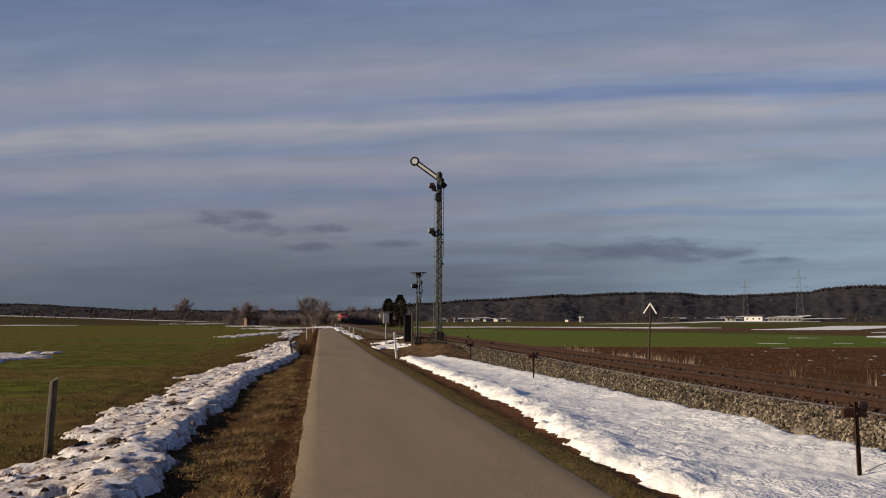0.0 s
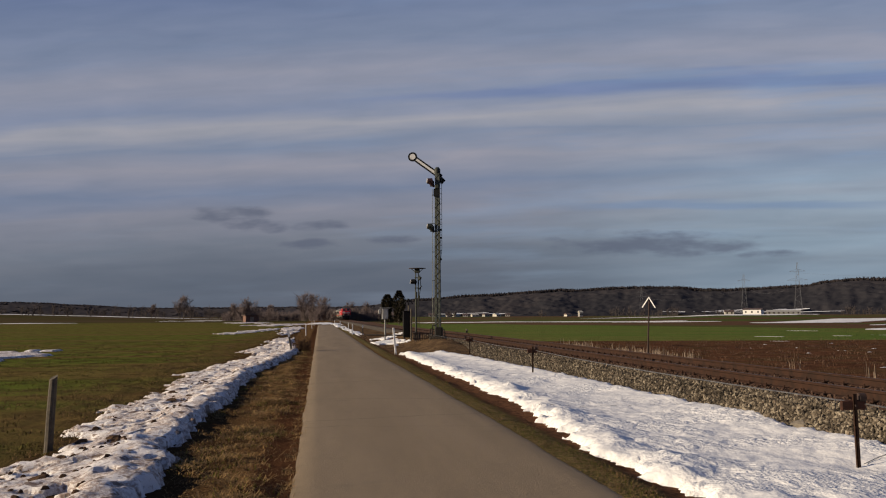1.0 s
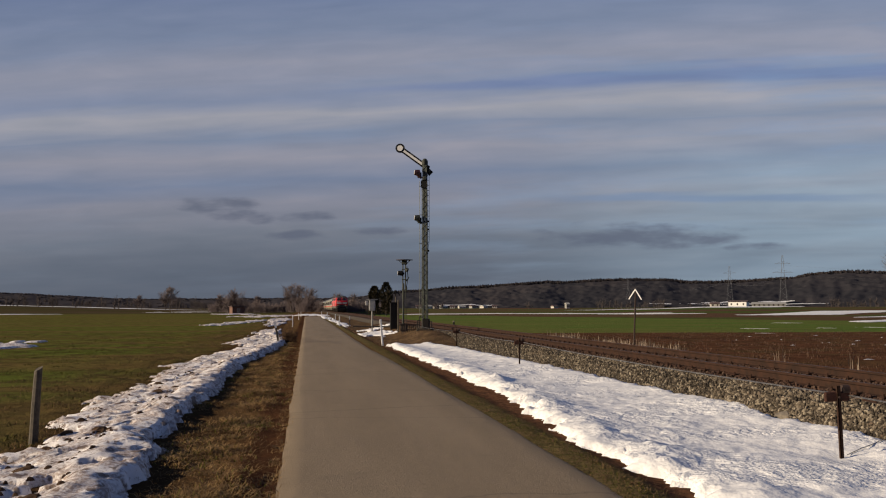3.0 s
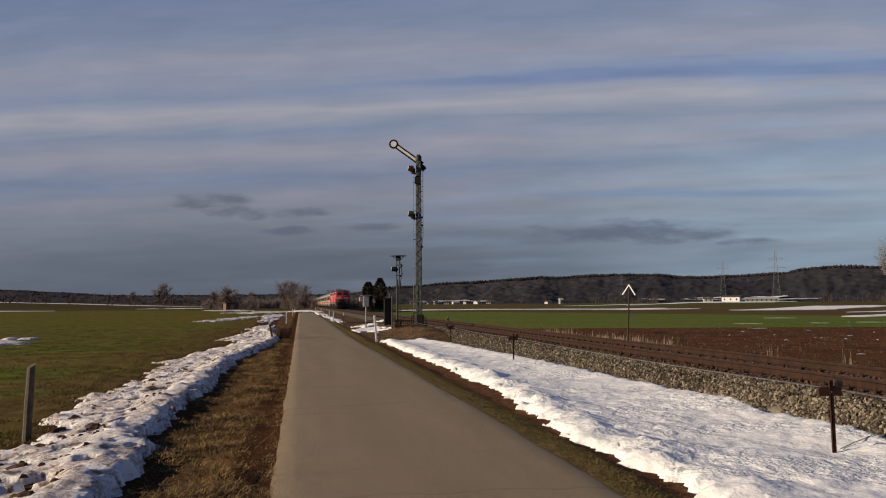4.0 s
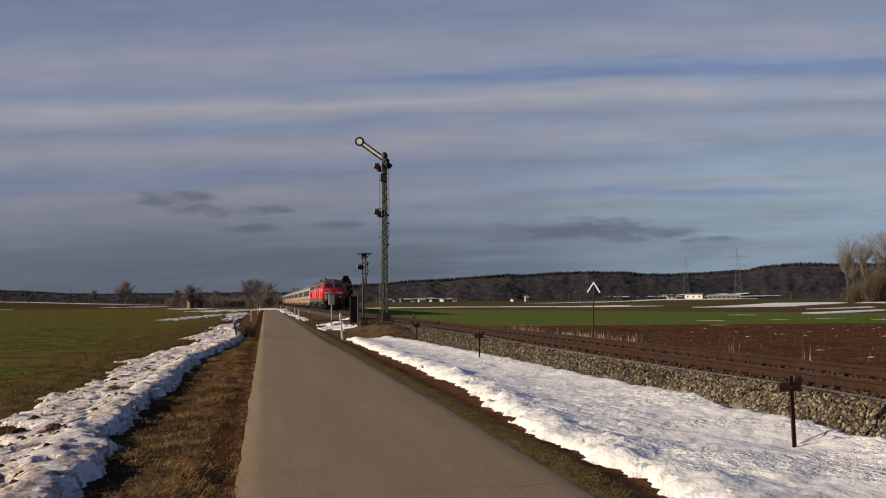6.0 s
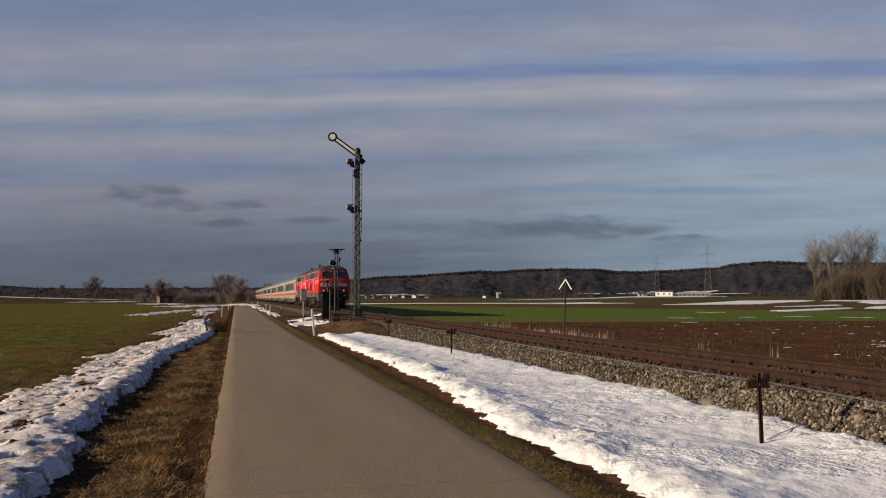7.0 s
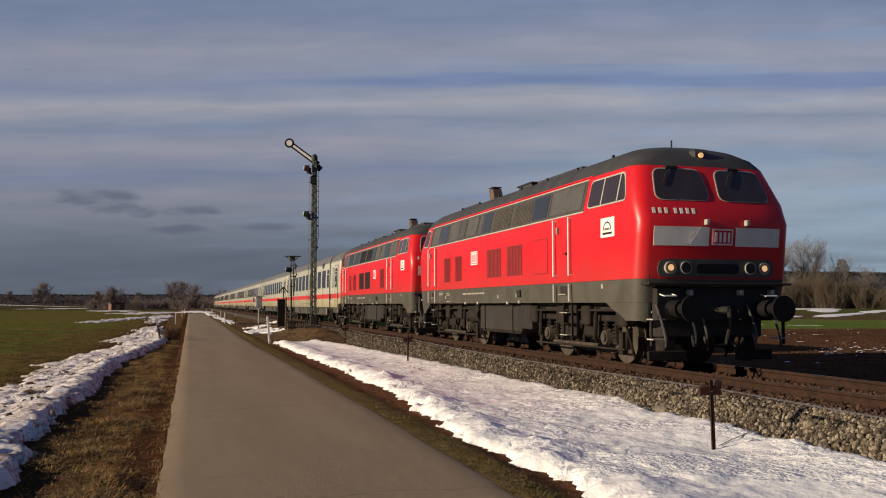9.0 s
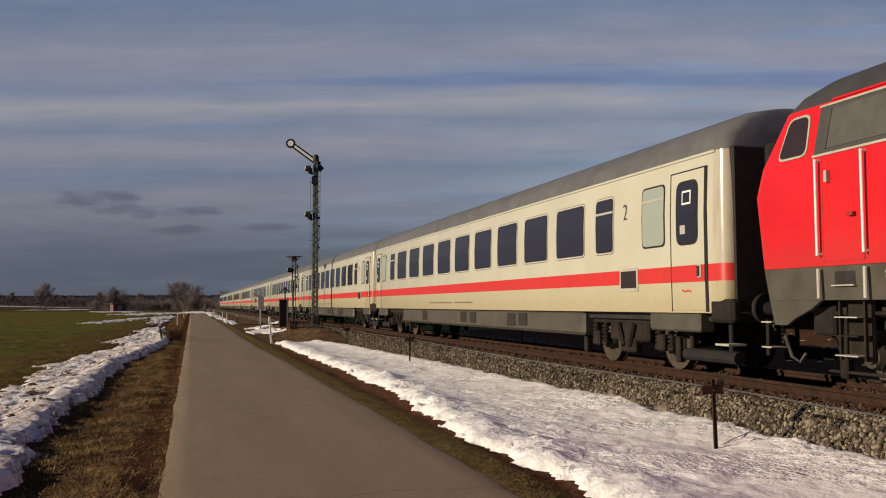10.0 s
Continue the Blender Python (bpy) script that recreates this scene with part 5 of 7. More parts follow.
    for s in (-1, 1):
        for q in (7.35, 9.45):
            part("tank_strap", boxes((s * 1.33 - 0.012, s * 1.33 + 0.012, q, q + 0.06, 0.46, 1.12)), "underdark", t)
        for y in (3.9, 12.5):
            for k in (-1, 1):
                a = y + k * 1.4
                part("axle_box", rods(((s * 1.16, a, 0.5), (s * 1.28, a, 0.5), 0.17, 0.14), ((s * 1.28, a, 0.5), (s * 1.31, a, 0.5), 0.09), seg=14), "wheel", t, "dusty round axle box cover", True)
                part("damper", rods(((s * 1.27, a + 0.42, 0.45), (s * 1.27, a + 0.36, 0.95), 0.045), ((s * 1.27, a + 0.37, 0.8), (s * 1.27, a + 0.35, 1.08), 0.03), seg=8), "under", t)
            part("tie_rod", rods(((s * 1.24, y - 1.1, 0.34), (s * 1.24, y + 1.1, 0.34), 0.035), seg=8), "wheel", t)
        for q, z in ((7.2, 1.2), (9.5, 1.2), (6.4, 1.22), (10.6, 1.2)):
            part("jack_pad", boxes((s * 1.5 - 0.03, s * 1.5 + 0.03, q, q + 0.08, z - 0.07, z), bevel=0.01), "silver", t)
    # roof gear
    y = span(11.1, 11.7)[0]
    bm = bmesh.new()
    low, high = ((-0.42, y + 0.1, 4.02), (-0.14, y + 0.55, 4.02)), ((-0.42, y + 0.32, 4.50), (-0.16, y + 0.66, 4.55))
    vs = [bm.verts.new((x, yy, z)) for (x0, y0, z), (x1, y1, _) in (low, high) for x, yy in ((x0, y0), (x1, y0), (x1, y1), (x0, y1))]
    for q in ((0, 3, 2, 1), (4, 5, 6, 7), (0, 1, 5, 4), (1, 2, 6, 5), (2, 3, 7, 6), (3, 0, 4, 7)):
        bm.faces.new([vs[i] for i in q])
    hood = part("exhaust_hood", bm, "hood", t, "sooty tan exhaust hood leaning back")
    part("hood_lid", boxes((-0.43, -0.15, y + 0.32, y + 0.70, 4.53, 4.56)), "locoroof", hood)
    a, b = span(8.4, 9.3)
    part("roof_box", boxes((-0.42, -0.12, a, b, 4.08, 4.28), (-0.46, -0.08, a - 0.1, b + 0.1, 4.26, 4.30), bevel=0.02), "locoroof", t, "sooty roof box")
    for k in range(7):
        a, b = span(2.9 + k * 1.7, 2.95 + k * 1.7)
        part("lifting_eye", boxes((-0.85, -0.8, a, b, 3.98, 4.09)), "locoroof", t)
    part("roof_fan", boxes((-0.6, 0.6, *span(12.2, 14.0), 4.0, 4.17), bevel=0.03), "locoroof", t, "low roof fan housing")
    part("roof_hatch", boxes((-0.65, 0.65, *span(4.8, 7.4), 4.02, 4.16), (-0.4, 0.1, *span(3.2, 3.7), 4.08, 4.18), bevel=0.02), "locoroof", t)
    part("horn", rods(((-0.3, 2.6, 4.08), (-0.3, 3.0, 4.12), 0.05, 0.02), ((0.1, 2.65, 4.08), (0.1, 3.0, 4.12), 0.05, 0.02)), "locoroof", t)
    part("antenna", rods(((0.05, 2.2, 4.0), (0.05, 2.2, 4.30), 0.016)), "underdark", t)
    return t


M["bandglass"] = glass("dusty engine room glass", (0.022, 0.024, 0.028), 0.2, 0.4)
M["lamppanel"] = mottled("dark grey lamp panel paint", (0.075, 0.073, 0.066), (0.05, 0.048, 0.043), 4.0, 0.55)
M["buffer"] = mottled("greasy black buffer steel", (0.006, 0.006, 0.007), (0.010, 0.009, 0.009), 6.0, 0.7, spec=0.15)
M["amber"] = mottled("dull amber reflector", (0.30, 0.19, 0.09), (0.22, 0.14, 0.07), 6.0, 0.35, 0.4)
M["hose"] = mottled("dusty grey rubber hose", (0.07, 0.066, 0.06), (0.03, 0.028, 0.026), 8.0, 0.5)
M["frameline"] = mottled("pale window frame", (0.50, 0.49, 0.44), (0.40, 0.385, 0.33), 3.0, 0.4)
M["wheel"] = mottled("brown dusty wheel", (0.072, 0.055, 0.040), (0.036, 0.028, 0.021), 4.0, 0.75, 0.1, spec=0.3)
M["tank"] = mottled("dark dusty tank paint", (0.031, 0.027, 0.022), (0.020, 0.017, 0.014), 1.2, 0.75, fine=8.0, spec=0.3)
M["ventslat"] = mottled("sooty brown vent slats", (0.020, 0.013, 0.012), (0.013, 0.010, 0.009), 3.0, 0.8)
M["sootlouvre"] = mottled("sooty brown louvre", (0.062, 0.052, 0.040), (0.040, 0.034, 0.027), 4.0, 0.7)
M["grille"] = mottled("dusty red grille", (0.24, 0.012, 0.013), (0.19, 0.012, 0.012), 3.0, 0.6)

COACH = Shell(26.4, [(0.98, 1.40, 0.22, 0.22, 0.16), (1.4, 1.41, 0.20, 0.20, 0.18), (2.6, 1.41, 0.20, 0.20, 0.18), (3.42, 1.37, 0.24, 0.24, 0.2), (3.66, 1.29, 0.28, 0.28, 0.22), (3.90, 1.05, 0.34, 0.34, 0.25), (4.04, 0.72, 0.4, 0.4, 0.25), (4.11, 0.35, 0.46, 0.46, 0.2), (4.13, 0.15, 0.5, 0.5, 0.1)], 0.0)


def letter(text, size, mat, parent, m):
    cu = bpy.data.curves.new("figure", "FONT")
    cu.body, cu.size, cu.extrude, cu.offset = text, size, 0.004, -0.009
    ob = bpy.data.objects.new("figure", cu)
    scene.collection.objects.link(ob)
    bpy.context.view_layer.update()
    me = bpy.data.meshes.new_from_object(ob.evaluated_get(bpy.context.evaluated_depsgraph_get()))
    bpy.data.objects.remove(ob)
    me.transform(m)
    me.materials.clear()
    me.materials.append(M[mat])
    got = new("class_figure", me)
    got.parent = parent
    return got


def coach():
    t = thing("passenger_coach", "cream express coach with a red stripe and tinted windows", "railway coach", "train")
    part("body", COACH.solid(1.72, 3.42), "cream", t, "weathered cream body", True)
    part("side_stripe", COACH.solid(1.46, 1.72), "stripe", t, "red waist stripe", True)
    part("lower_body", COACH.solid(0.98, 1.46), "cream", t, "grimy cream lower body", True)
    part("roof", COACH.solid(3.42, 4.13), "coachroof", t, "grey curved roof", True)
    part("underbelly", boxes((-1.33, 1.33, 5.3, 21.1, 0.5, 0.985), bevel=0.06), "frame", t, "grey equipment skirt")
    for s in (-1, 1):
        part("gutter", COACH.panel(rect(0.45, 25.95, 3.39, 3.43), 0.02, 0.03, s, 2), "cream", t)
        wins = [(3.78, 4.5)] + [(5.05 + 1.905 * k, 6.42 + 1.905 * k) for k in range(9)] + [(22.2, 22.92)]
        for y0, y1 in wins:
            part("window_gap", COACH.pane(rect(y0 - 0.04, y1 + 0.04, 2.04, 3.12), 0.003, 0.01, s, 0.13), "band", t)
            fr = part("window", COACH.pane(rect(y0 - 0.028, y1 + 0.028, 2.052, 3.108), 0.006, 0.02, s, 0.12), "frameline", t, "window with a slim metal frame")
            part("seal", COACH.pane(rect(y0, y1, 2.08, 3.08), 0.01, 0.01, s, 0.1), "rubber", fr)
            part("pane", COACH.pane(rect(y0 + 0.025, y1 - 0.025, 2.105, 3.055), 0.014, 0.01, s, 0.09), "coachglass", fr)
            if y1 - y0 < 1:
                part("bar", COACH.panel(rect(y0, y1, 2.80, 2.84), 0.02, 0.01, s, 1), "silver", fr)
        for y0, y1 in ((1.92, 2.66), (23.75, 24.48)):
            fr = part("toilet_window", COACH.pane(rect(y0 - 0.02, y1 + 0.02, 2.06, 3.10), 0.006, 0.02, s, 0.11), "rubber", t, "frosted window")
            part("pane", COACH.pane(rect(y0 + 0.01, y1 - 0.01, 2.09, 3.07), 0.012, 0.01, s, 0.1), "paleglass", fr)
            part("bar", COACH.panel(rect(y0, y1, 2.84, 2.88), 0.018, 0.01, s, 1), "silver", fr)
        for y0, y1 in ((0.70, 1.72), (24.68, 25.7)):
            d = part("door", COACH.panel(rect(y0 + 0.03, y1 - 0.03, 1.02, 3.2), 0.012, 0.02, s, 1), "cream", t, "cream entrance door")
            for a, b in ((y0 - 0.05, y0 + 0.03), (y1 - 0.02, y1)) if y0 < 5 else ((y0, y0 + 0.02), (y1 - 0.03, y1 + 0.05)):
                part("door_gap", COACH.panel(rect(a, b, 1.0, 3.22), 0.013, 0.03, s, 1), "rubber", t)
            part("door_top_gap", COACH.panel(rect(y0, y1, 3.2, 3.225), 0.003, 0.01, s, 1), "rubber", t)
            part("door_stripe", COACH.panel(rect(y0 + 0.03, y1 - 0.03, 1.46, 1.72), 0.016, 0.01, s, 1), "stripe", d)
            part("door_seal", COACH.pane(rect(y0 + 0.19, y1 - 0.19, 2.04, 3.06), 0.016, 0.01, s, 0.17), "rubber", d)
            part("door_pane", COACH.pane(rect(y0 + 0.23, y1 - 0.23, 2.08, 3.02), 0.02, 0.01, s, 0.15), "coachglass", d)
            nt = part("notice", COACH.panel(rect(y0 + 0.38, y0 + 0.64, 2.68, 2.9), 0.024, 0.01, s, 1), "white", d)
            part("notice_field", COACH.panel(rect(y0 + 0.41, y0 + 0.61, 2.71, 2.87), 0.028, 0.008, s, 1), "coachglass", nt)
            part("notice", COACH.panel(rect(y0 + 0.55, y0 + 0.70, 2.22, 2.36), 0.024, 0.01, s, 1), "silver", d)
            part("door_handle", boxes((s * 1.435 - 0.02, s * 1.435 + 0.02, y0 + 0.1, y0 + 0.2, 1.52, 1.72), bevel=0.01), "frameline", d)
            part("door_grip", boxes((s * 1.45 - 0.02, s * 1.45 + 0.02, y0 + 0.12, y0 + 0.18, 1.54, 1.70)), "redlamp", d)
            for k in range(4):
                part("chalk_mark", COACH.panel(rect(y0 + 0.42 + 0.07 * k, y0 + 0.47 + 0.07 * k, 1.30 + 0.012 * (k % 2), 1.33 + 0.012 * (k % 2)), 0.015, 0.004, s, 1), "stripe", d)
            a, b = (1.0, 2.55) if y0 < 5 else (23.85, 25.4)
            part("step_skirt", boxes((s * 1.22 - 0.14, s * 1.22 + 0.14, a, b, 0.68, 0.985), bevel=0.03), "frame", t, "grey skirt under the door")
        box_ = part("display_box", COACH.panel(rect(2.84, 3.52, 1.34, 1.75), 0.01, 0.02, s, 1), "silver", t, "dark destination display in a pale frame")
        part("display", COACH.panel(rect(2.90, 3.47, 1.40, 1.70), 0.016, 0.01, s, 1), "glass", box_)
        for k in range(22):
            a = 12.4 + 0.2 * k + (0.3 if k > 8 else 0)
            part("lettering_bar", COACH.panel(rect(a, a + 0.12, 1.16, 1.20), 0.003, 0.005, s, 1), "band", t)
        for y0, z0 in ((8.4, 0.62), (9.2, 0.6), (12.3, 0.62), (13.2, 0.62), (17.6, 0.62)):
            part("hatch", boxes((s * 1.335 - 0.01, s * 1.335 + 0.01, y0, y0 + 0.55, z0, z0 + 0.3)), "underdark", t)
    letter("2", 0.42, "band", t, Matrix.Translation((-1.417, 3.30 + 0.06, 2.62)) @ Matrix.Diagonal((1, 0.8, 1, 1)) @ Matrix.Rotation(radians(-90), 4, "Z") @ Matrix.Rotation(radians(90), 4, "X"))
    for e in (0, 1):
        f = (lambda y: y) if e == 0 else (lambda y: 26.4 - y)
        a, b = sorted((f(-0.02), f(0.3)))
        part("gangway_bellows", boxes((-0.72, 0.72, a, b, 1.15, 3.5), bevel=0.08), "rubber", t, "black rubber gangway bellows")
        for s in (-1, 1):
            a, b = sorted((f(0.04), f(0.62)))
            # dark box over the body in place of the cut-away corner
            part("corner_recess", boxes((s * 1.33 - 0.09, s * 1.33 + 0.09, a, b, 0.84, 1.19), bevel=0.05), "under", t, "dark cut-back corner beside the buffer")
        a, b = sorted((f(0.17), f(0.3)))
        part("end_wall", boxes((-1.26, 1.26, a, b, 1.0, 3.45), bevel=0.02), "underdark", t, "dark end wall")
        for x in (-0.875, 0.875):
            part("buffer", rods(((x, f(0.0), 1.05), (x, f(0.05), 1.05), 0.22), ((x, f(0.05), 1.05), (x, f(0.6), 1.05), 0.12), seg=18), "underdark", t, "", True)
        for x in (-1.35, 1.05):
            part("end_step", boxes((x, x + 0.3, min(f(0.25), f(0.6)), max(f(0.25), f(0.6)), 0.5, 0.53)), "silver", t)
        bogie(t, f(3.82), 1.25, 0.46, 1.05)
        for s in (-1, 1):
            a, b = sorted((f(0.5), f(2.0)))
            part("brake_beam", rods(((s * 1.0, a, 0.3), (s * 1.0, b, 0.3), 0.1), ((s * 1.0, a + 0.2, 0.3), (s * 1.0, a + 0.2, 0.9), 0.04), ((s * 1.0, b - 0.2, 0.3), (s * 1.0, b - 0.2, 0.9), 0.04), seg=10), "rubber", t, "dark brake gear below the coach end")
        part("end_hose", tube([(-0.5, f(0.2), 0.9), (-0.52, f(0.05), 0.6), (-0.5, f(-0.05), 0.35), (-0.42, f(-0.12), 0.28), (-0.34, f(-0.15), 0.4)], 0.025), "hose", t, "hanging brake hose", True)
    part("floor_pan", boxes((-1.2, 1.2, 0.4, 26.0, 0.85, 0.99)), "underdark", t)
    return t


TRAIN = []  # vehicle and its place behind the leading buffer


def build_train():
    TRAIN.append((loco("leading bright red diesel locomotive with lit headlights"), 0.0))
    TRAIN.append((loco("second red diesel locomotive with dark open grilles", True, False), 16.4))
    first = coach()
    TRAIN.append((first, 32.8))
    for k in range(1, 9):
        TRAIN.append((copy_thing(first, pose(0, 0, 0)), 32.8 + 26.4 * k))


build_train()


def motions():
    """The train comes on at an even 34.7 m/s."""
    for ob, behind in TRAIN:
        rows = []
        for t in (0, 1, 2, 3, 4, 5, 6, 7, 8, 9, 10):
            y = 13.1 + 34.7 * (9.0 - t) + behind
            rows.append((t, pose(TX - (y - 13.0) * math.tan(LEAN), y, RAIL, 0, 0, math.degrees(LEAN))))
        walk(ob, rows)




# ---- signals and lineside ----
def semaphore():
    """Lattice main signal with a raised arm, seen from its back."""
    t = thing("semaphore_signal", "tall grey lattice semaphore signal with its arm raised", "railway signal", at=pose(6.53, 49.3, 0.36, 0, 0, -14))
    h, w0, w1 = 9.35, 0.165, 0.125
    corner = lambda sx, sy, z: (sx * (w0 + (w1 - w0) * z / h), sy * (w0 + (w1 - w0) * z / h), z)
    for sx in (-1, 1):
        for sy in (-1, 1):
            # angle iron: two flanges that meet at the mast's corner
            bm = bmesh.new()
            lo, hi = corner(sx, sy, -0.1), corner(sx, sy, h)
            ring = [(0, 0), (-0.118, 0), (-0.118, -0.014), (-0.014, -0.014), (-0.014, -0.118), (0, -0.118)]
            vs = [[bm.verts.new((p[0] + sx * a, p[1] + sy * b, p[2])) for a, b in ring] for p in (lo, hi)]
            for k in range(6):
                bm.faces.new((vs[0][k], vs[0][(k + 1) % 6], vs[1][(k + 1) % 6], vs[1][k]))
            part("leg", bm, "mastpost", t, "grey-green angle iron in a painted sunlit tone")
    n = 32
    for k in range(n):
        z0, z1 = 0.45 + k * (h - 0.6) / n, 0.45 + (k + 1) * (h - 0.6) / n
        s = 1 if k % 2 else -1
        rows = []
        for sy in (-1, 1):
            rows.append((corner(-s * 0.9, sy * 0.96, z0), corner(s * 0.9, sy * 0.96, z1), 0.02))
        for sx in (-1, 1):
            rows.append((corner(sx * 0.96, -s * 0.9, z0), corner(sx * 0.96, s * 0.9, z1), 0.02))
        part("bracing", rods(*rows, seg=4), "mast", t)
    # climbing irons stand off to the side of the upper half
    part("ladder_rail", rods(((0.15, 0.05, 4.3), (0.235, 0.05, 5.0), 0.014), ((0.235, 0.05, 5.0), (0.235, 0.05, h - 0.15), 0.014), seg=5), "mastpost", t, "thin climbing rail")
    for k in range(15):
        z = 4.9 + k * 0.29
        part("rung", rods(((0.12, 0.05, z), (0.24, 0.05, z), 0.012), seg=4), "mast", t)
    for z in (4.35, 5.55, 6.0):
        part("wire_guide", boxes((0.13, 0.24, -0.06, 0.06, z, z + 0.10), bevel=0.01), "mast", t, "small dark wire guide")
    for z in (1.6, 3.2, 4.8, 6.4, 8.0):
        part("rod_guide", boxes((-0.31, -0.12, -0.02, 0.02, z, z + 0.03)), "mast", t)
    part("pull_rod", rods(((-0.29, 0.0, 0.3), (-0.29, 0.0, h - 1.0), 0.016), seg=6), "mastpost", t, "thin steel pull rod")
    part("pull_wire", rods(((-0.22, 0.06, 0.4), (-0.2, 0.06, h - 0.9), 0.007), seg=4), "mastpost", t)
    part("link_plate", boxes((-0.2, 0.14, -0.18, -0.14, h - 1.45, h - 1.0), bevel=0.05), "black", t, "dark lever plate below the lantern")
    part("cap", rods(((0, 0, h - 0.1), (0, 0, h + 0.12), 0.17), ((0, 0, h + 0.12), (0, 0, h + 0.24), 0.17, 0.08), seg=14), "mast", t, "round mast cap", True)
    part("drive_box", boxes((-0.12, 0.26, -0.3, 0.2, 0.1, 0.62), bevel=0.03), "brownbox", t, "dark drive box at the foot")
    for x, z in ((-0.42, 0.55), (-0.3, 0.75), (0.36, 0.5)):
        part("crank", rods(((x, -0.3, -0.1), (x + 0.04, -0.28, z), 0.03), ((x + 0.04, -0.28, z), (x * 0.4, -0.22, z - 0.05), 0.022), seg=6), "brownbox", t, "dark signal crank")
    part("foundation", boxes((-0.45, 0.45, -0.45, 0.45, -0.3, 0.12), bevel=0.04), "bed", t)
    # arm with a disc at its end
    pv, end = Vector((-0.01, 0.2, h - 0.15)), Vector((-1.43, 0.2, h + 0.90))
    d = (end - pv).normalized()
    up = Vector((d.z, 0, -d.x))

    def bar(a, b, w, y0, y1):
        bm = bmesh.new()
        vs = [bm.verts.new((p.x, y, p.z)) for y in (y0, y1) for p in (pv + d * a + up * w, pv + d * b + up * w, pv + d * b - up * w, pv + d * a - up * w)]
        for q in ((0, 1, 2, 3), (7, 6, 5, 4), (0, 4, 5, 1), (1, 5, 6, 2), (2, 6, 7, 3), (3, 7, 4, 0)):
            bm.faces.new([vs[i] for i in q])
        return bm
    arm = part("arm", bar(-0.25, 1.62, 0.148, 0.19, 0.22), "black", t, "raised arm, white with black edges")
    part("arm_face", bar(-0.05, 1.5, 0.06, 0.175, 0.192), "white", arm)
    part("disc", rods(((end.x, 0.185, end.z), (end.x, 0.225, end.z), 0.265), seg=24), "black", arm, "black-rimmed white disc", True)
    part("disc_face", rods(((end.x, 0.165, end.z), (end.x, 0.187, end.z), 0.165), seg=24), "white", arm)
    bm = boxes((0.08, 0.38, 0.19, 0.23, h - 0.64, h - 0.34))
    bmesh.ops.rotate(bm, verts=bm.verts, cent=(0.23, 0.2, h - 0.49), matrix=Matrix.Rotation(radians(45), 3, "Y"))
    part("spectacle", bm, "black", t, "dark coloured-glass holder")
    for z, m in ((h - 0.55, "redlamp"), (h - 3.1, "mast")):
        lamp = part("lantern", rods(((-0.30, -0.12, z - 0.03), (-0.55, -0.19, z), 0.19, 0.15), ((-0.18, -0.1, z - 0.34), (-0.40, -0.15, z - 0.02), 0.05, 0.18), seg=14), m, t, "round signal lantern", True)
        part("lantern_rim", rods(((-0.55, -0.19, z), (-0.585, -0.195, z + 0.005), 0.125, 0.115), seg=14), "white", lamp)
        part("bracket", boxes((-0.4, 0.0, -0.12, 0.0, z - 0.3, z - 0.25), (-0.3, -0.18, -0.16, -0.04, z - 0.3, z)), "mast", t)
    part("lever_box", boxes((-0.1, 0.1, -0.2, -0.14, h - 1.0, h - 0.75), bevel=0.03), "mast", t, "dark lever linkage")
    return t


def distant_signal():
    t = thing("distant_signal", "distant signal on a thin pole with its disc folded flat", "railway signal", at=pose(5.62, 52.0, 0.12, 0, 0, -14))
    for x in (-0.05, 0.12):
        part("pole", rods(((x, 0, 2.0), (x * 0.9 + 0.01, 0, 4.15), 0.035, 0.032), seg=8), "mast", t, "thin twin iron upright", True)
    part("lower_pole", rods(((-0.02, 0, -0.2), (0.0, 0, 2.9), 0.06, 0.05), seg=10), "mast", t, "", True)
    part("disc", rods(((0.05, 0, 4.26), (0.05, 0.0, 4.285), 0.50), seg=26), "darkrust", t, "round disc folded to the horizontal", True)
    part("disc_hinge", boxes((-0.1, 0.2, -0.06, 0.06, 4.0, 4.24), bevel=0.02), "mast", t)
    part("yoke", rods(((-0.28, 0, 4.24), (0.0, 0, 4.0), 0.02), ((0.38, 0, 4.24), (0.14, 0, 4.0), 0.02), seg=5), "mast", t)
    for z in (2.5, 3.1, 3.7):
        part("tie_plate", boxes((-0.09, 0.17, -0.05, 0.05, z, z + 0.05)), "mast", t)
    lamp = part("lantern", rods(((-0.08, -0.05, 3.50), (-0.31, -0.1, 3.50), 0.15, 0.13), ((0.0, 0, 3.42), (-0.12, -0.05, 3.50), 0.1, 0.15), seg=12), "black", t, "round lantern", True)
    part("lantern_rim", rods(((-0.31, -0.1, 3.50), (-0.34, -0.105, 3.50), 0.12), seg=12), "white", lamp)
    part("lantern", rods(((0.14, -0.05, 3.72), (0.26, -0.08, 3.66), 0.10, 0.12), seg=12), "mast", t, "small dark rear lantern", True)
    part("drive_rod", rods(((0.16, 0, 0.4), (0.14, 0, 2.5), 0.018), ((0.14, 0, 2.5), (0.27, 0, 3.2), 0.02), ((0.27, 0, 3.2), (0.2, 0, 3.9), 0.02), ((0.12, 0, 3.0), (0.32, 0, 3.25), 0.03), seg=5), "mast", t)
    part("weight", boxes((0.10, 0.22, -0.06, 0.06, 2.45, 2.68), bevel=0.02), "mast", t)
    part("drive_box", boxes((-0.16, 0.2, -0.15, 0.15, 0.1, 0.55), bevel=0.02), "brownbox", t)
    return t


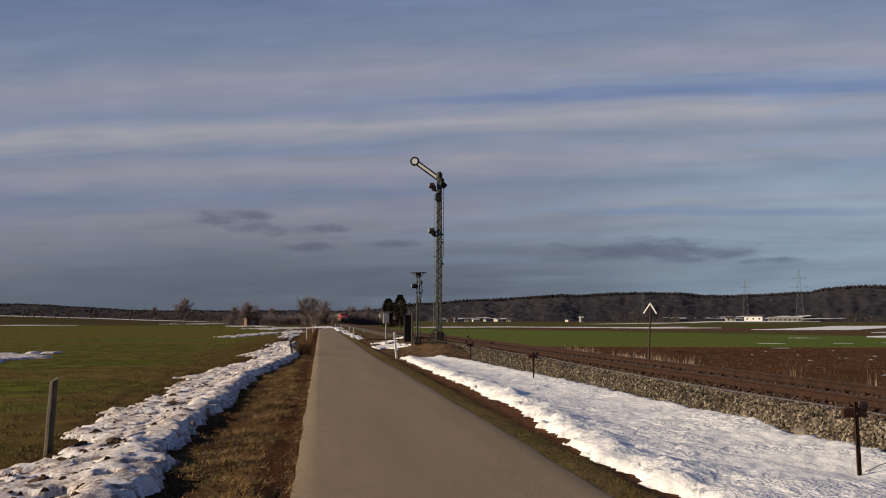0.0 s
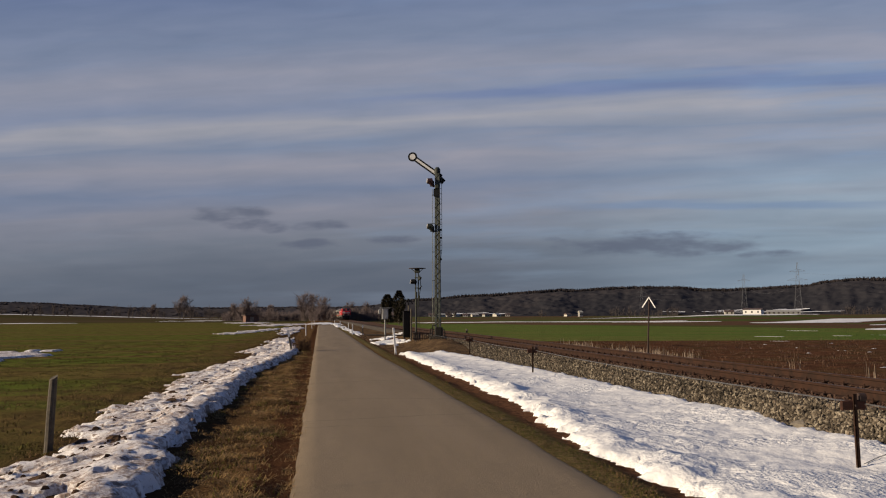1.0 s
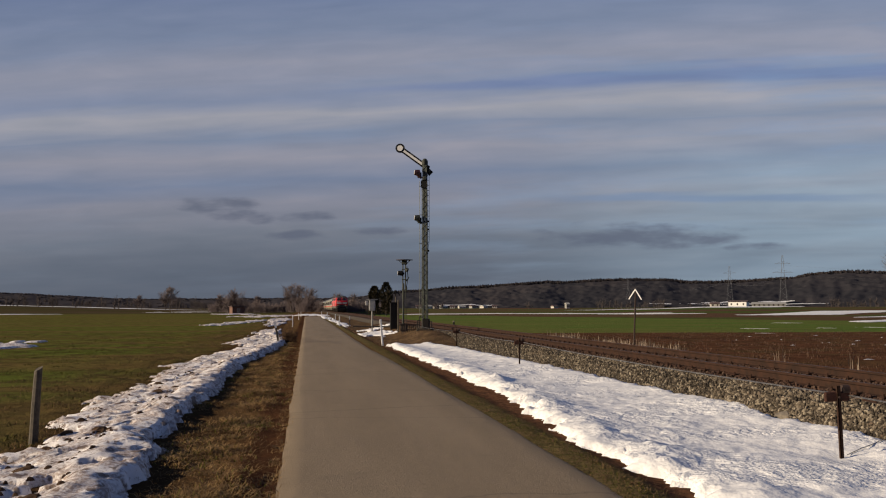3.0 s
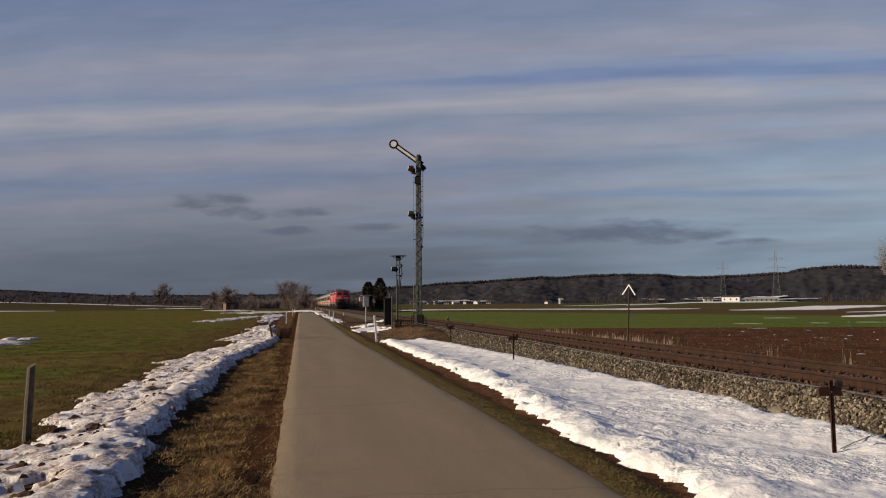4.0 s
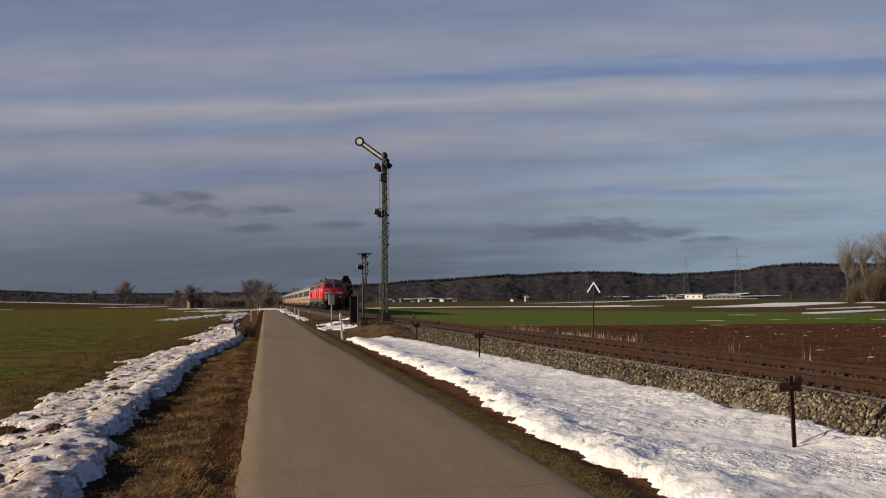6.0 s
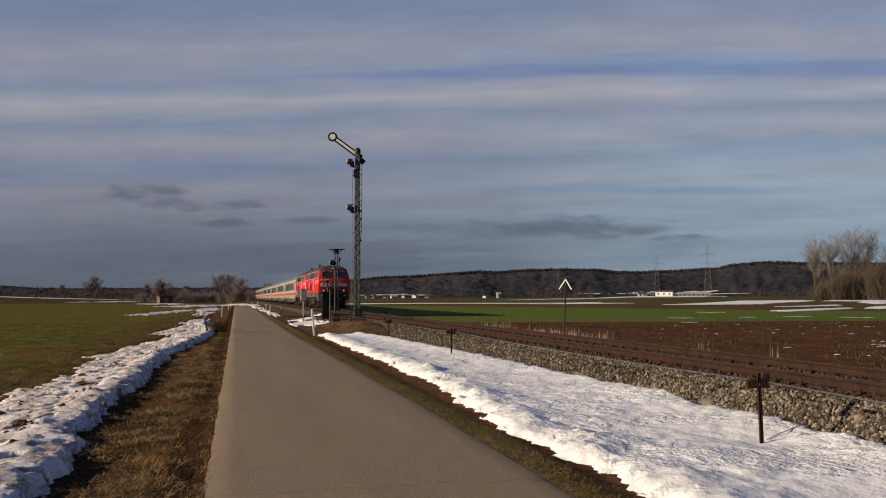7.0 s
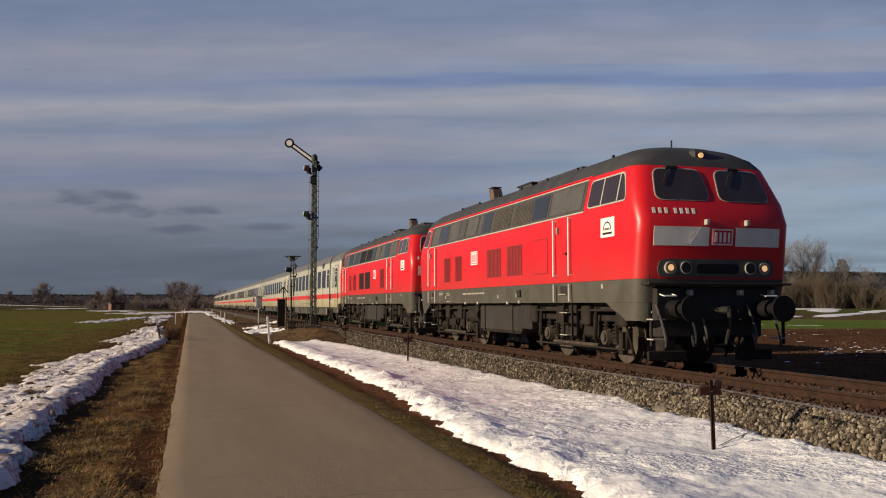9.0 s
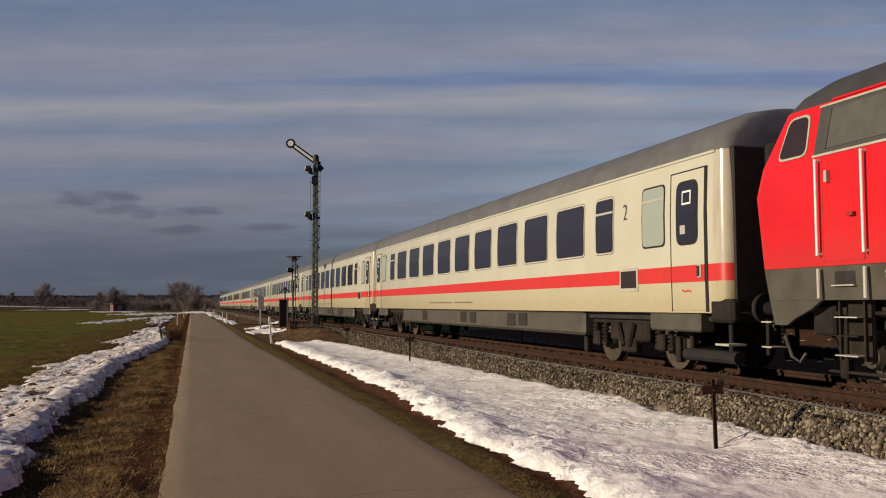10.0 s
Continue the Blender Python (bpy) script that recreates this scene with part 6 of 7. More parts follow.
def lineside():
    semaphore()
    distant_signal()
    # dark cabinet, chevron post, meter box, pulley frame
    c = thing("lineside_cabinet", "dark brown upright lineside cabinet on posts", "cabinet", at=pose(5.66, 57.0, 0.15))
    part("body", boxes((-0.36, 0.18, -0.15, 0.15, 0.1, 1.75), bevel=0.02), "brownbox", c)
    part("lid", boxes((-0.39, 0.21, -0.18, 0.18, 1.75, 1.80)), "brownbox", c)
    for x in (-0.3, 0.03):
        part("leg", boxes((x, x + 0.07, -0.05, 0.05, -0.3, 0.36)), "darkrust", c)
    c = thing("signal_stake", "plain dark upright stake beside the signals", "post", at=pose(5.52, 54.0, 0.1))
    part("stake", rods(((0, 0, -0.3), (0.0, 0, 1.95), 0.05, 0.045), seg=8), "wood", c)
    c = thing("marker_peg", "short dark peg with a yellow top by the field", "post", at=pose(14.17, 85.7, ground_z(14.17, 85.7)))
    part("peg", boxes((-0.07, 0.07, -0.05, 0.05, -0.2, 0.42), bevel=0.01), "black", c)
    part("cap", boxes((-0.08, 0.08, -0.06, 0.06, 0.40, 0.55), bevel=0.01), "reed", c)
    c = thing("chevron_post", "dark post with a black chevron top", "railway sign", at=pose(5.95, 59.5, 0.1))
    part("post", rods(((0, 0, -0.3), (-0.05, 0, 2.6), 0.05, 0.045), seg=8), "wood", c)
    for s in (-1, 1):
        part("chevron_arm", rods(((-0.05, -0.03, 2.66), (-0.05 + s * 0.30, -0.03, 2.32), 0.035), seg=4), "black", c)
    c = thing("meter_box", "pale grey metal box on a pole", "cabinet", at=pose(4.5, 61.8, 0.05))
    part("pole", rods(((0, 0, -0.2), (0, 0, 2.1), 0.05), seg=8), "greybox", c)
    part("box", boxes((-0.22, 0.20, -0.22, -0.02, 1.35, 2.08), bevel=0.02), "palebox", c, "pale grey box")
    part("hood", boxes((-0.36, 0.36, -0.3, 0.1, 2.1, 2.15), bevel=0.01), "greybox", c)
    part("door", boxes((-0.14, 0.14, -0.235, -0.215, 1.45, 2.0)), "palebox", c)
    part("side_box", boxes((-0.46, -0.3, -0.2, -0.05, 1.72, 2.02), bevel=0.02), "palebox", c)
    part("arm", rods(((-0.38, -0.1, 1.85), (0.0, -0.02, 1.85), 0.02), seg=6), "greybox", c)
    part("rail", rods(((-1.3, 0, 0.28), (2.2, 0, 0.22), 0.05), seg=6), "wood", c)
    c = thing("pulley_frame", "low rusty signal-wire pulley frame", "signal gear", at=pose(5.88, 50.6, 0.3))
    for k in range(9):
        part("bar", rods(((-0.5 + k * 0.11, 0.05 * (k % 3), -0.2), (-0.5 + k * 0.11, 0.05 * (k % 3), 0.42 - 0.06 * (k % 2)), 0.02), seg=5), "darkrust", c)
    part("beam", boxes((-0.62, 0.48, -0.03, 0.06, 0.30, 0.36), (-0.62, 0.48, -0.03, 0.06, 0.02, 0.07)), "darkrust", c)
    # whistle board across the track
    c = thing("whistle_sign", "thin dark pole carrying a white chevron", "railway sign", at=pose(12.0, 31.8, -0.25, 0, 1.6, -38))
    part("pole", rods(((0, 0, -0.2), (0.05, 0, 2.42), 0.035, 0.03), seg=8), "darkrust", c)
    for s in (-1, 1):
        part("chevron_arm", boxes((-0.02, 0.02, -0.06, -0.045, 0.0, 0.46)), "white", c, "white enamel strip").matrix_local = Matrix.Translation((0.05 + 0.006 * s, 0, 2.52)) @ Matrix.Rotation(radians(180 + s * 33), 4, "Y")
    # signal-wire posts and wire
    posts = [(5.98, -7.0), (6.03, 9.47), (6.15, 25.5), (6.3, 37.4)]
    for k, (x, y) in enumerate(posts):
        c = thing("wire_post", "rusty iron signal-wire post standing in snow", "post", "signal-wire posts", at=pose(x, y, -0.1, 0, -1.5 if k == 1 else 0.6, 0))
        part("stake", boxes((-0.02, 0.02, -0.012, 0.0, -0.3, 0.80), (-0.02, -0.01, -0.012, 0.02, -0.3, 0.80)), "rust", c, "rusty angle-iron stake")
        part("pulley_box", boxes((-0.16, 0.14, 0.004, 0.05, 0.62, 0.73), (-0.12, 0.12, 0.05, 0.08, 0.64, 0.715), bevel=0.012), "redrust", c, "red-rusty pulley guard")
        part("pulley", rods(((0.06, 0.03, 0.755), (0.14, 0.03, 0.755), 0.05), seg=14), "darkrust", c, "dark pulley wheel", True)
        part("bolt", rods(((-0.0, -0.03, 0.67), (-0.0, 0.0, 0.67), 0.014), seg=6), "darkrust", c)
    part("wire_joint", boxes((6.15, 6.185, 9.0, 9.25, 0.545, 0.58), bevel=0.01), "rust", bpy.data.objects["wire_post.001"]).matrix_parent_inverse = bpy.data.objects["wire_post.001"].matrix_basis.inverted()
    c = thing("signal_wire", "thin galvanised signal wire between posts", "wire", kind="structure")
    for off in (0.0, 0.012):
        for (xa, ya), (xb, yb) in zip(posts, posts[1:] + [(6.1, 50.4)]):
            n = 10
            pts = [(xa + 0.1 + off + (xb - xa) * k / n, ya + (yb - ya) * k / n, 0.585 + off * 0.6 - 0.05 * (1 - (2 * k / n - 1) ** 2)) for k in range(n + 1)]
            part("wire", tube(pts, 0.0032, 5), "wire", c)
    c = thing("loose_wire", "end of thin wire lying on the snow", "wire", at=pose(6.1, 9.5, -0.12))
    lie = [(6.1 + u, 9.5 + 0.55 * u) for u in (0.02, 0.15, 0.3, 0.5, 0.7, 0.9)]
    part("wire", tube([(x - 6.1, y - 9.5, 0.12 + ground_z(x, y) + 0.13 * rim(x, y) + 0.012) for x, y in lie], 0.005, 5), "wire", c)
    # road posts and the wooden fence post
    def delineator(x, y, h, lean_x, dark, label):
        c = thing("marker_post", label, "post", "road marker posts", at=pose(x, y, ground_z(x, y), 0, lean_x, 0))
        part("post", boxes((-0.044, 0.044, -0.04, 0.04, -0.2, h), bevel=0.012), "wood" if dark else "white", c)
        if dark:
            part("band", boxes((-0.048, 0.048, -0.045, 0.045, h - 0.3, h)), "white", c)
    delineator(3.47, 40.9, 1.22, -5.0, False, "white road marker post leaning beside the snow")
    delineator(-1.22, 41.6, 1.06, -10.5, True, "dark marker post with a white top, leaning")
    for x, y, d in ((2.97, 80.8, False), (3.35, 104, False), (3.2, 138, False), (3.0, 177, False), (3.86, 80.5, True), (-1.12, 77, False), (-1.0, 125, False), (-0.9, 160, False)):
        delineator(x, y, 0.95, 0.0, d, "weathered roadside marker post far along the road")
    c = thing("fence_post", "weathered split wooden fence post", "post", at=pose(-3.56, 12.65, -0.15, 0, 2.2, 0))
    bm = rods(((0, 0, -0.3), (0, 0, 0.5), 0.06, 0.057), ((0, 0, 0.5), (0, 0, 0.95), 0.057, 0.05), seg=9)
    for v in bm.verts:
        v.co.x += 0.012 * fbm(v.co.x * 9, v.co.z * 4, 1.0)
        if v.co.z > 0.9:
            v.co.z += 0.03 * (v.co.x / 0.06) + 0.02 * math.sin(40 * v.co.y)
    part("post", bm, "wood", c)


lineside()


def edge_stone():
    """A large stone at the foot of the ballast."""
    bm = bmesh.new()
    bmesh.ops.create_icosphere(bm, subdivisions=2, radius=1.0)
    for v in bm.verts:
        f = 1 + 0.25 * fbm(v.co.x, v.co.y, 1.3, v.co.z)
        v.co = Vector((v.co.x * 0.14 * f, v.co.y * 0.2 * f, max(-0.05, v.co.z * 0.12 * f)))
    ob = part("stone", bm, "greystone", None)
    ob.matrix_basis = pose(7.06, 12.45, -0.06, 0, 0, 25)
    tagged(ob, "large grey-brown stone at the foot of the ballast", "stone")


M["greystone"] = mottled("grey brown stone", (0.19, 0.16, 0.12), (0.11, 0.09, 0.065), 6.0, 0.9, bump=0.01)
edge_stone()


# ---- plants ----
def tube_tree(rng, h, spread_, levels, trunk_r, lean=0.0, kids=(5, 5, 5, 4), crown_low=0.25):
    """Segments of a bare tree: a list of (start, end, r0, r1, level)."""
    out = []

    def grow_limb(p, d, length, r, lev):
        n = 4 if lev < 2 else 2
        q, dd = p, d
        pts = [p]
        for k in range(n):
            dd = (dd + Vector((rng.uniform(-1, 1), rng.uniform(-1, 1), rng.uniform(-0.2, 0.7))) * (0.10 + 0.05 * lev)).normalized()
            e = q + dd * length / n
            out.append((q, e, r * (1 - 0.7 * k / n), r * (1 - 0.7 * (k + 1) / n), lev))
            q = e
            pts.append(e)
        if lev >= levels:
            return
        for k in range(kids[min(lev, len(kids) - 1)]):
            t = crown_low + (1 - crown_low) * (k + rng.random()) / kids[min(lev, len(kids) - 1)] if lev == 0 else 0.25 + 0.75 * rng.random()
            i = min(n - 1, int(t * n))
            b = pts[i].lerp(pts[i + 1], t * n - i)
            a = rng.uniform(0, 2 * math.pi)
            side = Vector((math.cos(a), math.sin(a), 0.0))
            nd = (dd * rng.uniform(0.5, 0.9) + side * spread_ * rng.uniform(0.6, 1.1)).normalized()
            if nd.z < 0.1:
                nd.z = 0.25
            grow_limb(b, nd, length * rng.uniform(0.42, 0.66) * (1 - 0.35 * t if lev == 0 else 1), r * (1 - 0.65 * t) * 0.6 + 0.004, lev + 1)
    grow_limb(Vector((0, 0, -0.3)), Vector((lean, 0, 1)).normalized(), h * 0.78, trunk_r, 0)
    return out


def limbs_mesh(name, segs, mat, parent, thick=1.0, least=0.0, sides=3):
    verts, faces = [], []
    for a, b, r0, r1, lev in segs:
        d = (b - a).normalized()
        u = d.orthogonal().normalized()
        w = d.cross(u)
        s = len(verts)
        for p, r in ((a, max(r0 * thick, least)), (b, max(r1 * thick, least))):
            for k in range(sides):
                t = 2 * math.pi * k / sides
                verts.append(tuple(p + (u * math.cos(t) + w * math.sin(t)) * r))
        faces += [(s + k, s + (k + 1) % sides, s + sides + (k + 1) % sides, s + sides + k) for k in range(sides)]
    return raw(name, verts, faces, mat, parent)


def bare_tree(x, y, h, seed, label, spread_=0.75, levels=4, least=0.02, name="bare_tree", mat="twig", kids=(7, 5, 5, 4), low=0.25, trunk=None):
    rng = random.Random(seed)
    t = thing(name, label, "tree", at=pose(x, y, ground_z(x, y)))
    segs = tube_tree(rng, h, spread_, levels, trunk or h * 0.018, rng.uniform(-0.06, 0.06), kids, low)
    limbs_mesh("trunk", [q for q in segs if q[4] < 2], "bark", t, sides=5, least=least)
    limbs_mesh("crown", [q for q in segs if q[4] >= 2], mat, t, least=least)
    return t


def shrub_limbs(x, y, w, h, seed, least=0.012, stems=26):
    """Stems and twigs of one leafless shrub, as tapered segments in the world."""
    rng = random.Random(seed)
    foot = Vector((x, y, ground_z(x, y)))
    out = []
    for k in range(stems):
        a, r = rng.uniform(0, 6.28), rng.uniform(0, 0.45) * w
        p = Vector((r * math.cos(a), r * math.sin(a) * 0.7, -0.1))
        d = Vector((p.x / w * 1.2 + rng.uniform(-0.3, 0.3), rng.uniform(-0.4, 0.4), 1.0)).normalized()
        hh = h * rng.uniform(0.55, 1.0) * (1 - 0.35 * (2 * r / w) ** 2)
        for j in range(3):
            e = p + d * hh / 3
            out.append((foot + p, foot + e, least * (2.4 - 0.6 * j), least * (1.9 - 0.6 * j), 0))
            for q in range(5):
                b = p.lerp(e, rng.random())
                nd = (d + Vector((rng.uniform(-1, 1), rng.uniform(-1, 1), rng.uniform(-0.2, 0.8))) * 0.8).normalized()
                f = b + nd * hh * rng.uniform(0.14, 0.34)
                out.append((foot + b, foot + f, least, least * 0.5, 2))
                for g in range(3):
                    c = b.lerp(f, rng.uniform(0.3, 1))
                    tip = c + (nd + Vector((rng.uniform(-1, 1), rng.uniform(-1, 1), rng.uniform(-0.3, 0.8)))).normalized() * hh * rng.uniform(0.06, 0.16)
                    out.append((foot + c, foot + tip, least * 0.8, least * 0.4, 3))
            p, d = e, (d + Vector((rng.uniform(-0.25, 0.25), rng.uniform(-0.25, 0.25), 0.2))).normalized()
    return out


def conifer(x, y, h, w, seed):
    rng = random.Random(seed)
    t = thing("conifer", "dark narrow evergreen beside the line", "tree", at=pose(x, y, ground_z(x, y)))
    part("trunk", rods(((0, 0, -0.3), (0, 0, h * 0.8), 0.14, 0.04), seg=6), "bark", t)
    verts, faces = [], []
    for k in range(2600):
        z = h * (0.06 + 0.94 * rng.random() ** 0.9)
        f = z / h
        r = w * 0.85 * (1 if f < 0.5 else math.sqrt(max(0.0, 1 - ((f - 0.5) / 0.51) ** 2.2))) * math.sqrt(rng.random()) * (1 + 0.25 * math.sin(9 * f + seed))
        a = rng.uniform(0, 6.28)
        p = Vector((r * math.cos(a), r * math.sin(a), z))
        d = Vector((math.cos(a), math.sin(a), rng.uniform(0.1, 1.2))).normalized() * rng.uniform(0.25, 0.5)
        s = Vector((rng.uniform(-1, 1), rng.uniform(-1, 1), rng.uniform(-1, 1))).normalized() * 0.13
        b = len(verts)
        verts += [tuple(p - s), tuple(p + s), tuple(p + d)]
        faces.append((b, b + 1, b + 2))
    raw("crown", verts, faces, "needles", t)


def plants():
    polar = lambda az, d: (d * math.sin(radians(az)), d * math.cos(radians(az)))
    conifer(14.0, 186, 6.2, 1.25, 1)
    conifer(17.0, 192, 7.2, 1.45, 2)
    conifer(*polar(39.9, 310), 15.0, 3.6, 3)
    # grove on the meadow, right of the railway
    for k, (az, d, h, s) in enumerate([(35.6, 288, 15.5, 0.40), (36.0, 292, 16.5, 0.40), (36.5, 284, 16.5, 0.38), (37.65, 286, 19.0, 0.46), (38.15, 290, 18.0, 0.44), (39.5, 288, 14.0, 0.40), (41.5, 284, 11.0, 0.45)]):
        bare_tree(*polar(az, d), h, 20 + k, "tall bare winter tree in a meadow grove", s, 4, 0.009, mat="greytwig", kids=(13, 7, 6, 4), low=0.28)
    rng = random.Random(3)
    grove, hedge = [], []
    for k in range(52):
        az = 36.0 + k * 0.18 + rng.uniform(-0.12, 0.12)
        x, y = polar(az, rng.uniform(268, 296))
        top = lerp_rows([(35.3, 4.5), (36.2, 6.0), (37.2, 10.5), (38.6, 11.0), (39.6, 10.0), (40.6, 8.0), (42.0, 6.0), (46.0, 6.0)], az)
        grove += shrub_limbs(x, y, rng.uniform(4.5, 7), top * rng.uniform(0.7, 1.0), 60 + k, 0.024, 52)
    tagged(limbs_mesh("thicket", grove, "shrub", None), "dense bare brown thicket at the meadow's edge", "shrub", kind="stuff")
    # trees about the hut and the far end of the road
    for k, (az, d, h) in enumerate([(-0.9, 340, 9.5), (-0.4, 350, 10.5), (0.2, 345, 9.0), (-4.6, 330, 7.5), (-8.55, 520, 12), (-8.3, 523, 12.5), (-3.0, 360, 6.5), (2.0, 360, 7), (3.0, 365, 7), (-5.2, 332, 6), (-10.2, 540, 8)]):
        bare_tree(*polar(az, d), h, 140 + k, "bare tree far beyond the fields", 0.55, 3, 0.014, mat="fartwig", kids=(16, 12, 11), low=0.1)
    for k in range(46):
        az = -5.7 + k * 0.235 + rng.uniform(-0.1, 0.1)
        x, y = polar(az, rng.uniform(330, 400))
        hedge += shrub_limbs(x, y, rng.uniform(4, 7), lerp_rows([(-5.8, 3.0), (-5.0, 6.5), (-4.2, 7.5), (-3.4, 4.5), (-2.0, 3.6), (-1.0, 6.0), (0.3, 6.5), (2.0, 4.8), (5.2, 3.8)], az) * rng.uniform(0.75, 1.05), 200 + k, 0.022, 34)
    tagged(limbs_mesh("far_hedge", hedge, "fartwig", None), "bare brown hedge far beyond the fields", "shrub", kind="stuff")
    # bush on the verge
    small = shrub_limbs(-0.75, 43.0, 0.9, 0.75, 7, 0.006, 40) + shrub_limbs(-0.95, 46.5, 0.8, 0.6, 8, 0.006, 30)
    tagged(limbs_mesh("verge_scrub", small, "clod", None), "small dark leafless scrub on the verge", "shrub", kind="stuff")


plants()


def blades(name, spots, mat, label, lean=0.5, width=0.006):
    """Tufts of grass: spots are (x, y, height, count, radius)."""
    rng = random.Random(len(spots))
    verts, faces = [], []
    for x, y, h, n, r in spots:
        for k in range(n):
            px, py = x + rng.gauss(0, r), y + rng.gauss(0, r)
            z = ground_z(px, py) - 0.01
            a, hh = rng.uniform(0, 6.28), h * rng.uniform(0.5, 1.1)
            tilt = hh * lean * rng.uniform(0.2, 1.4)
            wx, wy = width * math.cos(a + 1.57), width * math.sin(a + 1.57)
            b = len(verts)
            mx, my = px + 0.45 * tilt * math.cos(a), py + 0.45 * tilt * math.sin(a)
            verts += [(px - wx, py - wy, z), (px + wx, py + wy, z), (mx + wx * 0.8, my + wy * 0.8, z + hh * 0.7), (mx - wx * 0.8, my - wy * 0.8, z + hh * 0.7),
                      (px + tilt * math.cos(a), py + tilt * math.sin(a), z + hh * (0.9 if lean < 0.6 else 0.6))]
            faces += [(b, b + 1, b + 2, b + 3), (b + 3, b + 2, b + 4)]
    return tagged(raw(name, verts, faces, mat), label, "grass", kind="stuff")


def grasses():
    rng = random.Random(17)
    dry, green, right_dry, right_green, far_dry, field_dry = [], [], [], [], [], []
    for k in range(12000):
        y = 5.5 + 42 * rng.random() ** 1.7
        x = rng.uniform(-2.3, -0.52)
        if fbm(x, y, 1.1, 4.0) + 0.7 * fbm(x, y, 3.4, 14.0) > 0.0 + 0.5 * smooth01(-0.95, -1.25, x + 0.012 * y + 0.5 * fbm(x, y, 1.1, 71.0)) + 0.4 * smooth01(-0.85, -0.62, x):
            (dry if rng.random() < 0.88 else green).append((x, y, rng.uniform(0.025, 0.068) * (1.2 + 1.5 * fbm(x, y, 1.6, 9.0)), 22, 0.20))
    for k in range(900):
        y = 5.5 + 34 * rng.random() ** 1.6
        if fbm(0.0, y, 2.2, 91.0) > 0.0:
            dry.append((rng.uniform(-0.36, -0.24), y, rng.uniform(0.02, 0.06), 7, 0.03))
    for k in range(3400):
        y = 5.5 + 36 * rng.random() ** 1.7
        x = 2.68 + 0.5 * rng.random() ** 1.2
        (right_dry if rng.random() < 0.55 else right_green).append((x, y, rng.uniform(0.012, 0.04), 9, 0.11))
    for k in range(15000):
        y = 8 + 60 * rng.random() ** 1.4
        x = -3.4 - 16 * rng.random() ** 1.3
        if fbm(x, y, 0.8, 61.0) > -0.05:
            (green if fbm(x, y, 0.25, 63.0) + rng.uniform(-0.3, 0.3) > (0.1 if x > -7 else -0.1) else field_dry).append((x, y, rng.uniform(0.03, 0.085), 6, 0.09))
    for k in range(1500):
        y = 38 + 50 * rng.random()
        x = rng.uniform(3.3, 7.0)
        (right_dry if rng.random() < 0.7 else far_dry).append((x, y, rng.uniform(0.05, 0.15), 8, 0.1))
    for k in range(2600):
        y = 9 + 60 * rng.random() ** 1.3
        x = 11.0 + 1.5 * rng.random() ** 1.4
        far_dry.append((x, y, rng.uniform(0.08, 0.3), 6, 0.1))
    for k in range(2600):
        y = 18 + 46 * rng.random()
        x = 12.5 + rng.random() * (y * 0.9 - 6)
        if fbm(x, y, 0.3, 67.0) > -0.1:
            far_dry.append((x, y, rng.uniform(0.04, 0.13), 6, 0.14))
    for k in range(500):
        y = 18 + 42 * rng.random()
        x = 12.5 + rng.random() * (y * 0.8 - 6)
        far_dry.append((x, y, rng.uniform(0.06, 0.22), 4, 0.1))
    blades("dead_grass", dry, "drygrass", "flattened dead grass on the verge", 2.8, 0.0032)
    blades("field_stubble", field_dry, "stubble", "short brown stubble on the field", 1.2)
    blades("green_grass", green, "greengrass", "short dull green grass", 1.2)
    blades("verge_grass", right_dry, "stubble", "short dead grass at the road edge", 2.6, 0.0035)
    blades("verge_grass", right_green, "greengrass", "short green grass at the road edge", 2.2, 0.004)
    blades("weeds", far_dry, "weed", "brown dead weeds beside the railway", 0.5, 0.008)
    reeds = []
    for k in range(460):
        y = rng.uniform(32.5, 50)
        if fbm(0.0, y, 0.5, 3.0) > -0.22:
            reeds.append((rng.uniform(13.6, 14.5), y, rng.uniform(0.25, 0.65), 3, 0.07))
    for x, y in ((14.6, 26.0), (15.4, 23.4)):
        for k in range(2):
            reeds.append((x + rng.gauss(0, 0.06), y + rng.gauss(0, 0.06), rng.uniform(0.5, 0.85), 5, 0.05))
    blades("dry_reeds", reeds, "reed", "pale dry reed stalks along the track", 0.14, 0.0075)


M["stubble"] = mottled("brown stubble", (0.19, 0.118, 0.054), (0.11, 0.066, 0.032), 1.5, 0.95, spec=0.1)
M["weed"] = mottled("brown dead weeds", (0.105, 0.057, 0.031), (0.058, 0.031, 0.018), 1.5, 0.9)
grasses()


# ---- distance ----
RIDGE = [(-70, 0.9), (-40, 1.0), (-20, 1.12), (-16, 1.06), (-13.7, 0.9), (-11.5, 0.78), (-4, 0.78), (2.6, 0.82), (5.5, 1.15), (8.4, 1.36), (11, 1.49), (13, 1.62), (15.4, 1.78), (16.5, 1.72), (18.5, 1.89), (22.7, 1.86), (24.1, 1.69), (25.2, 1.68), (26.8, 1.74), (30.1, 1.87), (31.1, 2.08), (33.2, 2.19), (34.7, 2.14), (40, 2.0), (50, 1.8), (75, 1.4)]
HILL_NEAR, HILL_TOP = 1250.0, 2100.0


def hill_z(az, d):
    el = lerp_rows(RIDGE, az) + 0.05 * fbm(az, 0, 0.35, 2.0)
    top = 1.6 + HILL_TOP * math.tan(radians(el)) - 9.0
    f = smooth01(HILL_NEAR, HILL_TOP, d)
    fold = 0.07 * fbm(az * 1.0, d * 0.004, 0.5, 6.0)
    return -1.0 + (top + 1.0) * min(1.0, max(0.0, f + fold * f * (1 - f) * 4))


